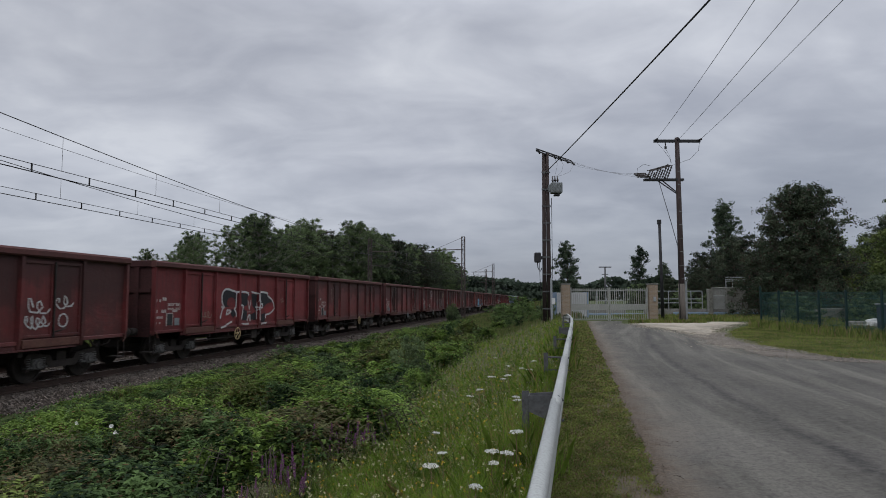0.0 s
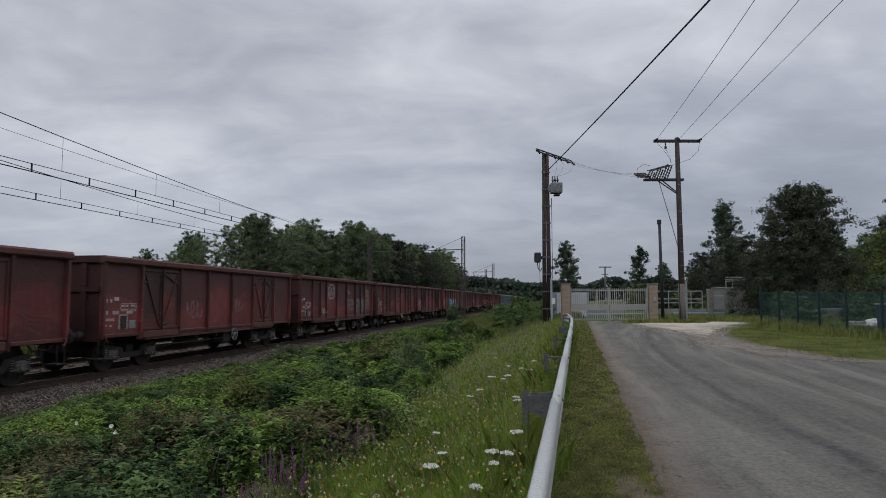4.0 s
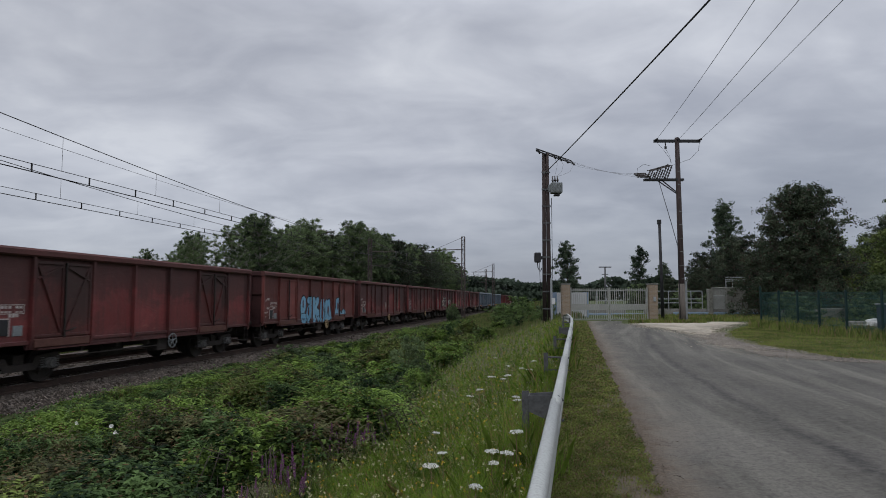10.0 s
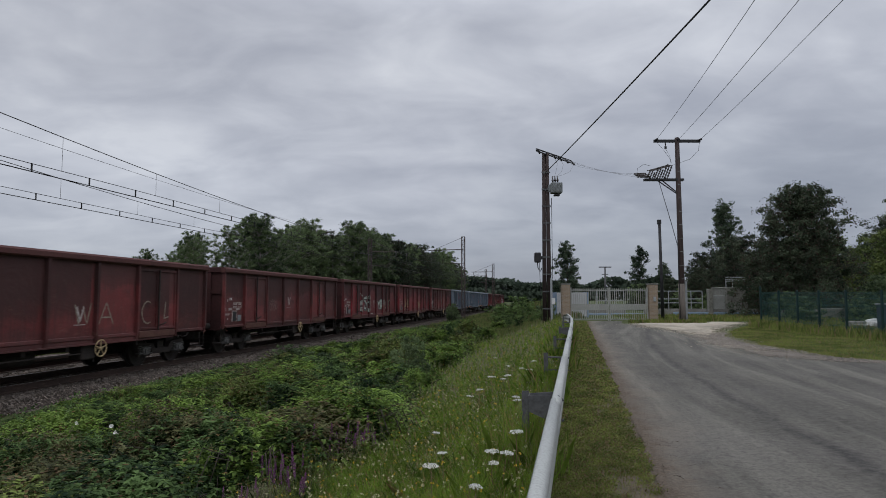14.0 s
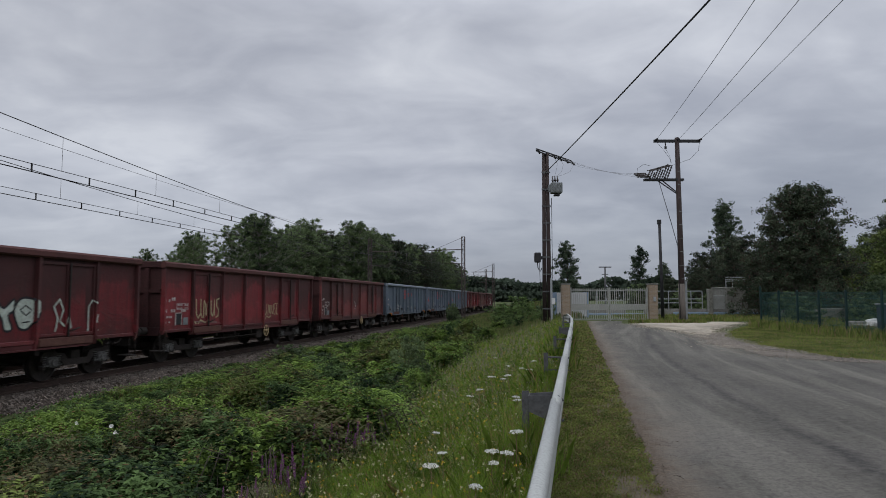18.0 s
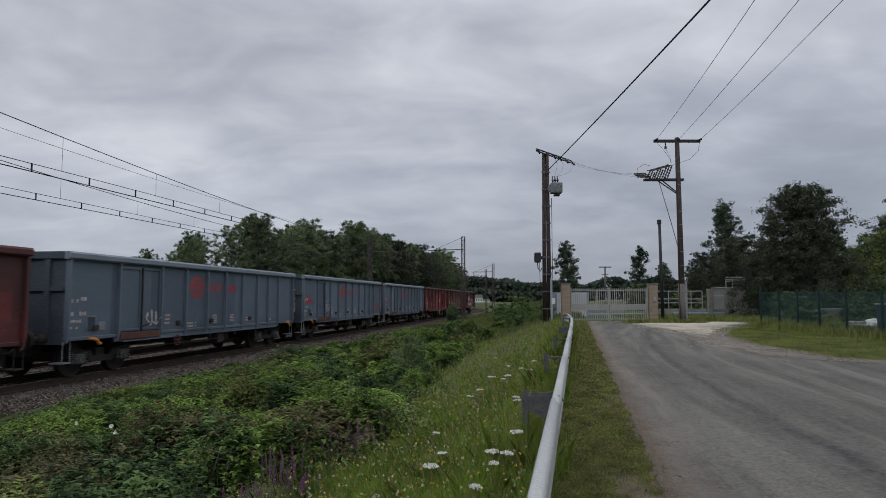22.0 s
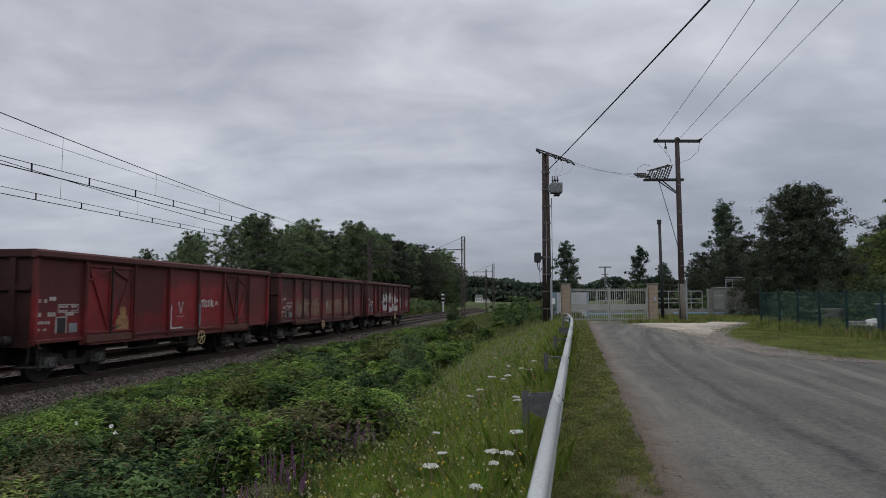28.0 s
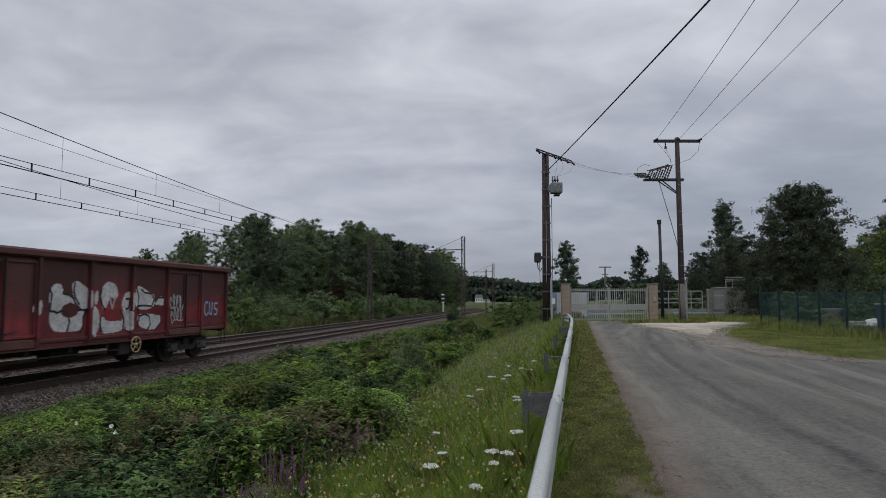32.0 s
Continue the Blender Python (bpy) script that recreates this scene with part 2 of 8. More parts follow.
# lighter copy of the blue-grey: light catching the ribs, put into the colour
M["grey_rib"] = surface("blue_grey_lit_rib_paint", (0.105, 0.132, 0.168), (0.13, 0.158, 0.195), (0.085, 0.105, 0.13), 2, 25, 0.6)
M["axlebox"] = surface("dusty_axle_box", (0.055, 0.053, 0.052), (0.17, 0.165, 0.16), (0.03, 0.026, 0.024), 6, 24, 0.85)
M["wheel"] = surface("wheel_steel", (0.022, 0.018, 0.016), (0.042, 0.034, 0.03), (0.015, 0.013, 0.012), 4, 40, 0.7, 0.2)
M["tread"] = surface("worn_rail_head", (0.080, 0.060, 0.050), (0.125, 0.098, 0.084), None, 4, 40, 0.5, 0.3)
M["yellow"] = surface("yellow_paint", (0.56, 0.43, 0.24), (0.42, 0.32, 0.18), (0.2, 0.12, 0.06), 6, 40, 0.6)
M["orange"] = surface("orange_paint", (0.60, 0.22, 0.04), (0.45, 0.17, 0.04), None, 6, 40, 0.6)
M["white_mark"] = surface("white_stencil_paint", (0.54, 0.51, 0.49), (0.27, 0.21, 0.195), (0.22, 0.14, 0.12), 6, 30, 0.75)
M["pale_spray"] = surface("white_spray_paint", (0.56, 0.58, 0.58), (0.36, 0.37, 0.36), (0.30, 0.17, 0.15), 2.5, 14, 0.7)
M["dim_spray"] = surface("faint_spray_paint", (0.27, 0.21, 0.19), (0.17, 0.10, 0.09), (0.12, 0.05, 0.045), 3, 16, 0.75)
M["patch_spray"] = surface("worn_cream_paint", (0.26, 0.17, 0.12), (0.10, 0.045, 0.038), (0.08, 0.028, 0.026), 5, 11, 0.8)
M["green_spray"] = surface("greenish_white_spray_paint", (0.50, 0.56, 0.50), (0.33, 0.38, 0.33), (0.24, 0.20, 0.16), 2.5, 12, 0.7)
M["chalk"] = surface("pale_chalk", (0.33, 0.30, 0.24), (0.22, 0.18, 0.14), (0.14, 0.06, 0.05), 4, 18, 0.8)
M["teal_spray"] = surface("teal_spray_paint", (0.10, 0.26, 0.28), (0.07, 0.18, 0.2), (0.05, 0.06, 0.06), 5, 20, 0.7)
M["grey_worn"] = surface("worn_grey_spray_paint", (0.21, 0.19, 0.18), (0.11, 0.075, 0.07), (0.09, 0.035, 0.03), 4, 11, 0.8)
M["black_spray"] = surface("black_spray_paint", (0.010, 0.010, 0.012), (0.020, 0.020, 0.024), None, 4, 30, 0.6)
M["blue_spray"] = surface("pale_blue_spray_paint", (0.14, 0.34, 0.50), (0.25, 0.43, 0.55), (0.10, 0.24, 0.37), 2.5, 12, 0.6)
M["yellow_spray"] = surface("cream_spray_paint", (0.52, 0.47, 0.28), (0.36, 0.31, 0.18), (0.22, 0.13, 0.08), 4, 20, 0.7)
M["red_mark"] = surface("red_marking_paint", (0.38, 0.035, 0.035), (0.30, 0.03, 0.03), None, 3, 30, 0.6)
M["plate"] = surface("dull_plate", (0.16, 0.18, 0.19), (0.24, 0.26, 0.27), (0.1, 0.09, 0.08), 6, 40, 0.6)
M["ballast"] = ballast_material("ballast_bed", 17.0)
M["stone"] = surface("ballast_stone", (0.10, 0.083, 0.071), (0.21, 0.176, 0.152), (0.06, 0.052, 0.046), 14, 30, 0.95)
M["rail"] = surface("rusty_rail_side", (0.036, 0.025, 0.021), (0.058, 0.036, 0.028), (0.025, 0.018, 0.015), 3, 40, 0.85)
M["sleeper"] = surface("weathered_sleeper", (0.058, 0.045, 0.038), (0.092, 0.074, 0.062), (0.036, 0.028, 0.023), 3, 30, 0.9)
M["galv"] = surface("galvanised_steel", (0.33, 0.345, 0.335), (0.41, 0.425, 0.41), (0.27, 0.275, 0.255), 0.7, 46, 0.55, 0.5, 0.5, bumps=0.02)
M["dark_galv"] = surface("weathered_galvanised_steel", (0.075, 0.078, 0.084), (0.13, 0.132, 0.136), (0.05, 0.047, 0.044), 4, 30, 0.65, 0.2)
M["mast"] = surface("rusty_mast_steel", (0.055, 0.042, 0.040), (0.085, 0.065, 0.06), (0.04, 0.03, 0.028), 3, 30, 0.8)
M["wire"] = surface("dark_wire", (0.02, 0.02, 0.022), (0.035, 0.035, 0.038), None, 3, 30, 0.6, 0.3)
M["grey_wire"] = surface("grey_wire", (0.16, 0.16, 0.17), (0.22, 0.22, 0.23), None, 3, 30, 0.6, 0.3)
M["insul"] = surface("brown_insulator", (0.03, 0.025, 0.024), (0.05, 0.04, 0.036), None, 3, 30, 0.3)
M["pole_wood"] = surface("creosoted_wood", (0.034, 0.025, 0.024), (0.066, 0.047, 0.044), (0.026, 0.020, 0.019), 3, 30, 0.85, stretch=(6, 6, 0.4))
M["pole_pale"] = surface("pale_weathered_sleeve", (0.105, 0.092, 0.080), (0.165, 0.148, 0.130), (0.07, 0.06, 0.052), 3, 25, 0.85, stretch=(5, 5, 0.5))
M["black"] = surface("black_steel", (0.015, 0.015, 0.017), (0.03, 0.03, 0.032), None, 3, 30, 0.6)
M["light_grey"] = surface("grey_painted_steel", (0.27, 0.29, 0.31), (0.35, 0.37, 0.39), (0.2, 0.2, 0.2), 3, 30, 0.5)
M["gate"] = surface("galvanised_gate", (0.27, 0.28, 0.26), (0.37, 0.38, 0.35), (0.22, 0.22, 0.2), 3, 30, 0.6, 0.2)
M["concrete"] = surface("weathered_concrete", (0.15, 0.15, 0.135), (0.27, 0.265, 0.24), (0.09, 0.09, 0.08), 0.9, 9, 0.9)
M["pale_concrete"] = surface("pale_rendered_concrete", (0.26, 0.27, 0.26), (0.34, 0.35, 0.335), (0.2, 0.2, 0.19), 1.2, 14, 0.9)
M["white_paint"] = surface("white_painted_steel", (0.55, 0.56, 0.55), (0.68, 0.69, 0.67), (0.4, 0.4, 0.38), 2, 30, 0.6)
M["cabin_white"] = surface("dull_white_cabin_paint", (0.36, 0.37, 0.38), (0.46, 0.47, 0.48), (0.28, 0.28, 0.27), 1.5, 20, 0.6)
M["pale_blue"] = surface("pale_blue_paint", (0.15, 0.21, 0.29), (0.19, 0.26, 0.34), None, 2, 30, 0.6)
M["green_steel"] = surface("green_coated_steel", (0.007, 0.024, 0.024), (0.012, 0.036, 0.034), None, 3, 30, 0.5)
M["slate"] = surface("slate_blue_steel", (0.030, 0.042, 0.060), (0.045, 0.060, 0.082), (0.022, 0.028, 0.036), 2, 25, 0.6)
M["green_mesh"] = surface("green_coated_wire", (0.018, 0.062, 0.058), (0.028, 0.086, 0.078), None, 3, 30, 0.5)
M["bark"] = surface("bark", (0.05, 0.042, 0.034), (0.10, 0.085, 0.07), (0.03, 0.026, 0.022), 3, 25, 0.95, stretch=(4, 4, 0.8))
M["pale_bark"] = surface("pale_bark", (0.20, 0.19, 0.165), (0.30, 0.28, 0.25), (0.12, 0.11, 0.1), 3, 25, 0.9, stretch=(4, 4, 0.8))
M["leaf_wood"] = foliage("woodland_leaves", (0.036, 0.056, 0.030), (0.185, 0.245, 0.115), None, spread=0.55, glow=0.42, mottle=0.52)
# distance haze over the far ridges is put into these bluish leaf colours
M["leaf_far"] = foliage("hazy_far_leaves", (0.030, 0.045, 0.034), (0.085, 0.112, 0.080), None, spread=0.06, glow=0.3, mottle=0.5)
M["leaf_dark"] = foliage("dark_leaves", (0.020, 0.032, 0.022), (0.088, 0.112, 0.070), (0.075, 0.05, 0.04), 0.12, spread=0.9, glow=0.42, mottle=0.52)
M["leaf_poplar"] = foliage("poplar_leaves", (0.028, 0.046, 0.032), (0.105, 0.140, 0.088), None, spread=0.7, glow=0.42)
M["leaf_bright"] = foliage("bright_leaves", (0.055, 0.085, 0.026), (0.20, 0.245, 0.080), None, spread=0.6, glow=0.45)
M["leaf_shrub"] = foliage("shrub_leaves", (0.026, 0.050, 0.018), (0.150, 0.225, 0.075), (0.13, 0.10, 0.05), 0.03, spread=1.4, glow=0.3, mottle=0.6)
M["leaf_russet"] = foliage("russet_leaves", (0.030, 0.018, 0.014), (0.060, 0.042, 0.026), None, spread=0.2)
M["bramble"] = foliage("bramble_leaves", (0.020, 0.042, 0.011), (0.205, 0.310, 0.066), (0.17, 0.12, 0.05), 0.04, spread=2.6, glow=0.28, mottle=0.68)
M["bramble_dark"] = foliage("dull_bramble_leaves", (0.022, 0.036, 0.013), (0.175, 0.225, 0.060), (0.16, 0.105, 0.05), 0.10, spread=2.6, glow=0.28, mottle=0.66)
M["grass"] = foliage("meadow_grass", (0.058, 0.106, 0.015), (0.225, 0.335, 0.050), (0.28, 0.215, 0.09), 0.16, spread=2.4, mottle=0.58)
M["short_grass"] = foliage("trodden_grass", (0.078, 0.106, 0.026), (0.220, 0.258, 0.066), (0.20, 0.145, 0.085), 0.27, spread=3.2, mottle=0.56)
M["dry_grass"] = foliage("dry_mown_grass", (0.072, 0.102, 0.024), (0.212, 0.250, 0.068), (0.24, 0.19, 0.10), 0.18, spread=1.2, mottle=0.55)
M["weed"] = foliage("broad_weed_leaves", (0.011, 0.026, 0.011), (0.125, 0.200, 0.066), (0.13, 0.09, 0.045), 0.03, spread=2.8, glow=0.28, mottle=0.64)
M["weed_brown"] = foliage("withering_weeds", (0.045, 0.050, 0.024), (0.150, 0.155, 0.068), (0.15, 0.10, 0.055), 0.14, spread=2.6, glow=0.28, mottle=0.64)
M["bank"] = foliage("bank_grass_blades", (0.036, 0.056, 0.018), (0.150, 0.185, 0.062), (0.19, 0.16, 0.08), 0.18, spread=0.6, mottle=0.6)
M["reed"] = foliage("feathery_weeds", (0.12, 0.13, 0.075), (0.26, 0.26, 0.16), (0.24, 0.19, 0.12), 0.2, spread=0.9)
M["petal_white"] = foliage("white_petals", (0.62, 0.62, 0.57), (0.78, 0.78, 0.73))
M["petal_yellow"] = foliage("yellow_petals", (0.50, 0.32, 0.03), (0.60, 0.46, 0.08))
M["petal_cream"] = foliage("cream_petals", (0.45, 0.43, 0.25), (0.60, 0.57, 0.36))
M["petal_purple"] = foliage("purple_petals", (0.15, 0.048, 0.14), (0.27, 0.11, 0.25))


def ground_material():
    m, nt, b = material("meadow_soil", 0.97, 0, 0.1)
    vec = coords(nt, world=True)
    broad = noise_of(nt, vec, 0.35, 6, 0.6)
    mid = noise_of(nt, vec, 2.5, 6, 0.65)
    fine = noise_of(nt, vec, 30, 4, 0.7)
    col = ramp(nt, broad, [(0.3, (0.052, 0.072, 0.026)), (0.7, (0.100, 0.125, 0.046))])
    col = mix_colour(nt, math_node(nt, "MULTIPLY", ramp(nt, mid, [(0.5, (0, 0, 0)), (0.75, (1, 1, 1))]), 0.6), col, (0.115, 0.098, 0.06))
    col = mix_colour(nt, math_node(nt, "MULTIPLY", fine, 0.5), col, (0.03, 0.036, 0.017))
    nt.links.new(col, b.inputs["Base Color"])
    bump(nt, b, fine, 0.8, 0.05)
    return m


CURVE = (0.0053, 0.038, 3.55)


def asphalt_material():
    m, nt, b = material("worn_asphalt", 0.9, 0, 0.25)
    vec = coords(nt, world=True)
    # wear that follows the curve driven from the gate into the yard, with one darker wheel track
    sep = nt.nodes.new("ShaderNodeSeparateXYZ")
    nt.links.new(vec, sep.inputs[0])
    yy = sep.outputs[1]
    bend = math_node(nt, "ADD", math_node(nt, "MULTIPLY", math_node(nt, "MULTIPLY", yy, yy), CURVE[0]), math_node(nt, "ADD", math_node(nt, "MULTIPLY", yy, CURVE[1]), CURVE[2]))
    u = math_node(nt, "SUBTRACT", sep.outputs[0], bend)
    comb = nt.nodes.new("ShaderNodeCombineXYZ")
    nt.links.new(math_node(nt, "MULTIPLY", u, 1.3), comb.inputs[0])
    nt.links.new(math_node(nt, "MULTIPLY", yy, 0.09), comb.inputs[1])
    lanes = noise_of(nt, comb.outputs[0], 1.3, 7, 0.62, 0.5)
    wob = math_node(nt, "ADD", u, math_node(nt, "MULTIPLY", math_node(nt, "SUBTRACT", noise_of(nt, vec, 1.6, 4), 0.5), 0.35))
    track = math_node(nt, "MULTIPLY", math_node(nt, "SUBTRACT", 1.0, math_node(nt, "DIVIDE", math_node(nt, "ABSOLUTE", wob), 0.20), True), 0.85)
    patch = noise_of(nt, vec, 0.45, 6, 0.6, 0.6)
    grit = noise_of(nt, vec, 26, 6, 0.82)
    chips = node(nt, "ShaderNodeTexVoronoi", Scale=38.0)
    nt.links.new(vec, chips.inputs["Vector"])
    col = ramp(nt, lanes, [(0.34, (0.049, 0.047, 0.043)), (0.5, (0.088, 0.084, 0.071)), (0.62, (0.160, 0.151, 0.129))])
    col = mix_colour(nt, math_node(nt, "MULTIPLY", ramp(nt, patch, [(0.48, (0, 0, 0)), (0.72, (1, 1, 1))]), 0.5), col, (0.165, 0.153, 0.14))
    col = mix_colour(nt, math_node(nt, "MULTIPLY", ramp(nt, grit, [(0.40, (1, 1, 1)), (0.56, (0, 0, 0))]), 0.6), col, (0.040, 0.036, 0.033))
    col = mix_colour(nt, math_node(nt, "MULTIPLY", track, math_node(nt, "MULTIPLY", patch, 2.4), True), col, (0.036, 0.034, 0.033))
    mott = noise_of(nt, vec, 15, 6, 0.75)
    col = mix_colour(nt, math_node(nt, "MULTIPLY", ramp(nt, mott, [(0.42, (0, 0, 0)), (0.66, (1, 1, 1))]), 0.40), col, (0.176, 0.166, 0.143))
    col = mix_colour(nt, math_node(nt, "MULTIPLY", ramp(nt, mott, [(0.34, (1, 1, 1)), (0.48, (0, 0, 0))]), 0.35), col, (0.05, 0.046, 0.042))
    col = mix_colour(nt, ramp(nt, chips.outputs["Distance"], [(0.0, (0.5, 0.5, 0.5)), (0.13, (0, 0, 0))]), col, (0.25, 0.235, 0.215))
    # brown dust along the verge
    side = math_node(nt, "SUBTRACT", sep.outputs[0], math_node(nt, "ADD", math_node(nt, "MULTIPLY", yy, 0.2), 0.72))
    side = math_node(nt, "ADD", side, math_node(nt, "MULTIPLY", math_node(nt, "SUBTRACT", noise_of(nt, vec, 1.1, 6, 0.65), 0.5), 1.6))
    dusty = ramp(nt, side, [(0.05, (0.85, 0.85, 0.85)), (0.75, (0, 0, 0))])
    col = mix_colour(nt, math_node(nt, "MULTIPLY", dusty, math_node(nt, "ADD", grit, 0.25), True), col, (0.185, 0.158, 0.128))
    # soil washed over the broken edge
    soil = math_node(nt, "SUBTRACT", sep.outputs[0], math_node(nt, "ADD", math_node(nt, "MULTIPLY", yy, 0.2), 0.72))
    soil = math_node(nt, "ADD", soil, math_node(nt, "MULTIPLY", math_node(nt, "SUBTRACT", noise_of(nt, vec, 3.2, 7, 0.72), 0.5), 0.7))
    col = mix_colour(nt, ramp(nt, soil, [(0.06, (1, 1, 1)), (0.22, (0.35, 0.35, 0.35)), (0.34, (0, 0, 0))]), col, ramp(nt, grit, [(0.38, (0.055, 0.045, 0.032)), (0.62, (0.130, 0.098, 0.072))]))
    nt.links.new(col, b.inputs["Base Color"])
    bump(nt, b, math_node(nt, "ADD", grit, math_node(nt, "MULTIPLY", patch, 2.0)), 0.6, 0.02)
    return m


M["ground"] = ground_material()
M["asphalt"] = asphalt_material()
M["gravel"] = surface("pale_limestone_gravel", (0.15, 0.135, 0.11), (0.51, 0.455, 0.36), (0.24, 0.21, 0.17), 0.8, 7, 0.95, bumps=0.8, dist=0.03, world=True, stretch=(0.7, 0.35, 1))
M["margin"] = ballast_material("stony_road_margin", 22.0, (0.20, 0.182, 0.158), 0.85)
M["edge_dirt"] = surface("gritty_road_edge", (0.070, 0.056, 0.036), (0.125, 0.094, 0.068), (0.055, 0.058, 0.030), 3.5, 22, 0.95, bumps=0.8, dist=0.03, world=True)

# ---------------------------------------------------------------- mesh helpers


def put(ob, parent=None, at=None):
    if parent is not None:
        ob.parent = parent
    if at is not None:
        ob.matrix_basis = at
    return ob


def part(name, bm, mat, parent, label="", at=None, smooth=False):
    me = bpy.data.meshes.new(name)
    bm.to_mesh(me)
    bm.free()
    for mm in (mat if isinstance(mat, (list, tuple)) else [mat]):
        me.materials.append(M[mm] if isinstance(mm, str) else mm)
    if smooth:
        me.shade_smooth()
    ob = put(new(name, me), parent, at)
    if label:
        ob["label"] = label
    return ob


def share(ob, name, parent, at):
    """Another piece on the same mesh."""
    return put(new(name, ob.data), parent, at)


def thing(name, label, category, at=None, group="", kind=""):
    ob = new(name)
    ob.empty_display_size = 0.2
    if at is not None:
        ob.matrix_basis = at
    return tagged(ob, label, category, group, kind)


def box(bm, x0, x1, y0, y1, z0, z1, bevel=0.0, mat=0):
    before = len(bm.faces)
    vs = [bm.verts.new(p) for p in ((x0, y0, z0), (x1, y0, z0), (x1, y1, z0), (x0, y1, z0), (x0, y0, z1), (x1, y0, z1), (x1, y1, z1), (x0, y1, z1))]
    fs = [bm.faces.new([vs[i] for i in f]) for f in ((0, 3, 2, 1), (4, 5, 6, 7), (0, 1, 5, 4), (1, 2, 6, 5), (2, 3, 7, 6), (3, 0, 4, 7))]
    for f in fs:
        f.material_index = mat
    if bevel:
        es = list({e for f in fs for e in f.edges})
        bmesh.ops.bevel(bm, geom=es, offset=bevel, segments=1, affect="EDGES")
    return bm


def tube(bm, p0, p1, r0, r1=None, sides=8, caps=True, mat=0):
    p0, p1 = Vector(p0), Vector(p1)
    r1 = r0 if r1 is None else r1
    q = (p1 - p0).to_track_quat("Z", "Y")
    rings = []
    for p, r in ((p0, r0), (p1, r1)):
        rings.append([bm.verts.new(p + q @ Vector((r * math.cos(a), r * math.sin(a), 0))) for a in [2 * math.pi * (i + 0.5) / sides for i in range(sides)]])
    for i in range(sides):
        j = (i + 1) % sides
        f = bm.faces.new((rings[0][i], rings[0][j], rings[1][j], rings[1][i]))
        f.smooth = sides > 6
        f.material_index = mat
    if caps:
        bm.faces.new(rings[0][::-1]).material_index = mat
        bm.faces.new(rings[1]).material_index = mat
    return bm


def path_tube(bm, pts, r, sides=6, mat=0):
    pts = [Vector(p) for p in pts]
    rings = []
    for i, p in enumerate(pts):
        d = (pts[min(i + 1, len(pts) - 1)] - pts[max(i - 1, 0)]).normalized()
        q = d.to_track_quat("Z", "Y")
        rings.append([bm.verts.new(p + q @ Vector((r * math.cos(2 * math.pi * k / sides), r * math.sin(2 * math.pi * k / sides), 0))) for k in range(sides)])
    for a, b in zip(rings, rings[1:]):
        for k in range(sides):
            j = (k + 1) % sides
            f = bm.faces.new((a[k], a[j], b[j], b[k]))
            f.smooth = True
            f.material_index = mat
    bm.faces.new(rings[0][::-1])
    bm.faces.new(rings[-1])
    return bm


def disc_ring(bm, c, axis, r_out, r_in, depth, sides=20):
    """A flat ring, its axis along x."""
    c = Vector(c)
    loops = []
    for dx, r in ((0, r_in), (0, r_out), (depth, r_out), (depth, r_in)):
        loops.append([bm.verts.new(c + Vector((dx, r * math.cos(2 * math.pi * i / sides), r * math.sin(2 * math.pi * i / sides)))) for i in range(sides)])
    for a in range(4):
        la, lb = loops[a], loops[(a + 1) % 4]
        for i in range(sides):
            j = (i + 1) % sides
            bm.faces.new((la[i], la[j], lb[j], lb[i]))
    return bm


def profile(bm, pts, p0, p1, closed=True):
    """Sweeps the outline pts (x, z) straight along y from p0 to p1."""
    a = [bm.verts.new((x, p0, z)) for x, z in pts]
    b = [bm.verts.new((x, p1, z)) for x, z in pts]
    n = len(pts)
    for i in range(n if closed else n - 1):
        j = (i + 1) % n
        bm.faces.new((a[i], b[i], b[j], a[j]))
    if closed:
        bm.faces.new(a)
        bm.faces.new(b[::-1])
    bmesh.ops.recalc_face_normals(bm, faces=bm.faces)
    return bm


def polys(name, verts, size, mats, idx=None):
    """A mesh of separate faces of `size` corners each from an (n, size, 3) array."""
    n = len(verts)
    me = bpy.data.meshes.new(name)
    me.vertices.add(n * size)
    me.vertices.foreach_set("co", np.asarray(verts, dtype=np.float32).ravel())
    me.loops.add(n * size)
    me.loops.foreach_set("vertex_index", np.arange(n * size, dtype=np.int32))
    me.polygons.add(n)
    me.polygons.foreach_set("loop_start", np.arange(0, n * size, size, dtype=np.int32))
    if idx is not None:
        me.polygons.foreach_set("material_index", np.asarray(idx, dtype=np.int32))
    me.update(calc_edges=True)
    for mm in mats:
        me.materials.append(M[mm])
    return me


def leaves(centres, size, ratio=0.6, up=0.8, seed=0):
    """Diamond leaves at the centres, facing mostly upwards as `up` grows: (n, 4, 3)."""
    r = np.random.default_rng(seed)
    n = len(centres)
    nor = r.normal(size=(n, 3)) * 0.6
    nor[:, 2] += up
    nor /= np.linalg.norm(nor, axis=1)[:, None] + 1e-9
    a = np.cross(nor, r.normal(size=(n, 3)))
    a /= np.linalg.norm(a, axis=1)[:, None] + 1e-9
    b = np.cross(nor, a)
    s = (size * r.uniform(0.6, 1.4, n))[:, None]
    a, b = a * s, b * s * ratio
    c = np.asarray(centres)
    return np.stack([c - a, c + b * 0.9 - a * 0.1, c + a, c - b * 0.9 - a * 0.1], axis=1)


def smoothstep(a, b, x):
    t = np.clip((x - a) / (b - a), 0, 1)
    return t * t * (3 - 2 * t)


# ---------------------------------------------------------------- the plan
TURN = 9.4375                        # the railway's bearing, degrees to the right of the view
CS, SN = math.cos(radians(TURN)), math.sin(radians(TURN))
RAIL_Z = EYE - 2.03                  # rail heads
AXIS_NEAR, AXIS_FAR = 13.42, 17.12   # track centres, metres to the left of the camera's line
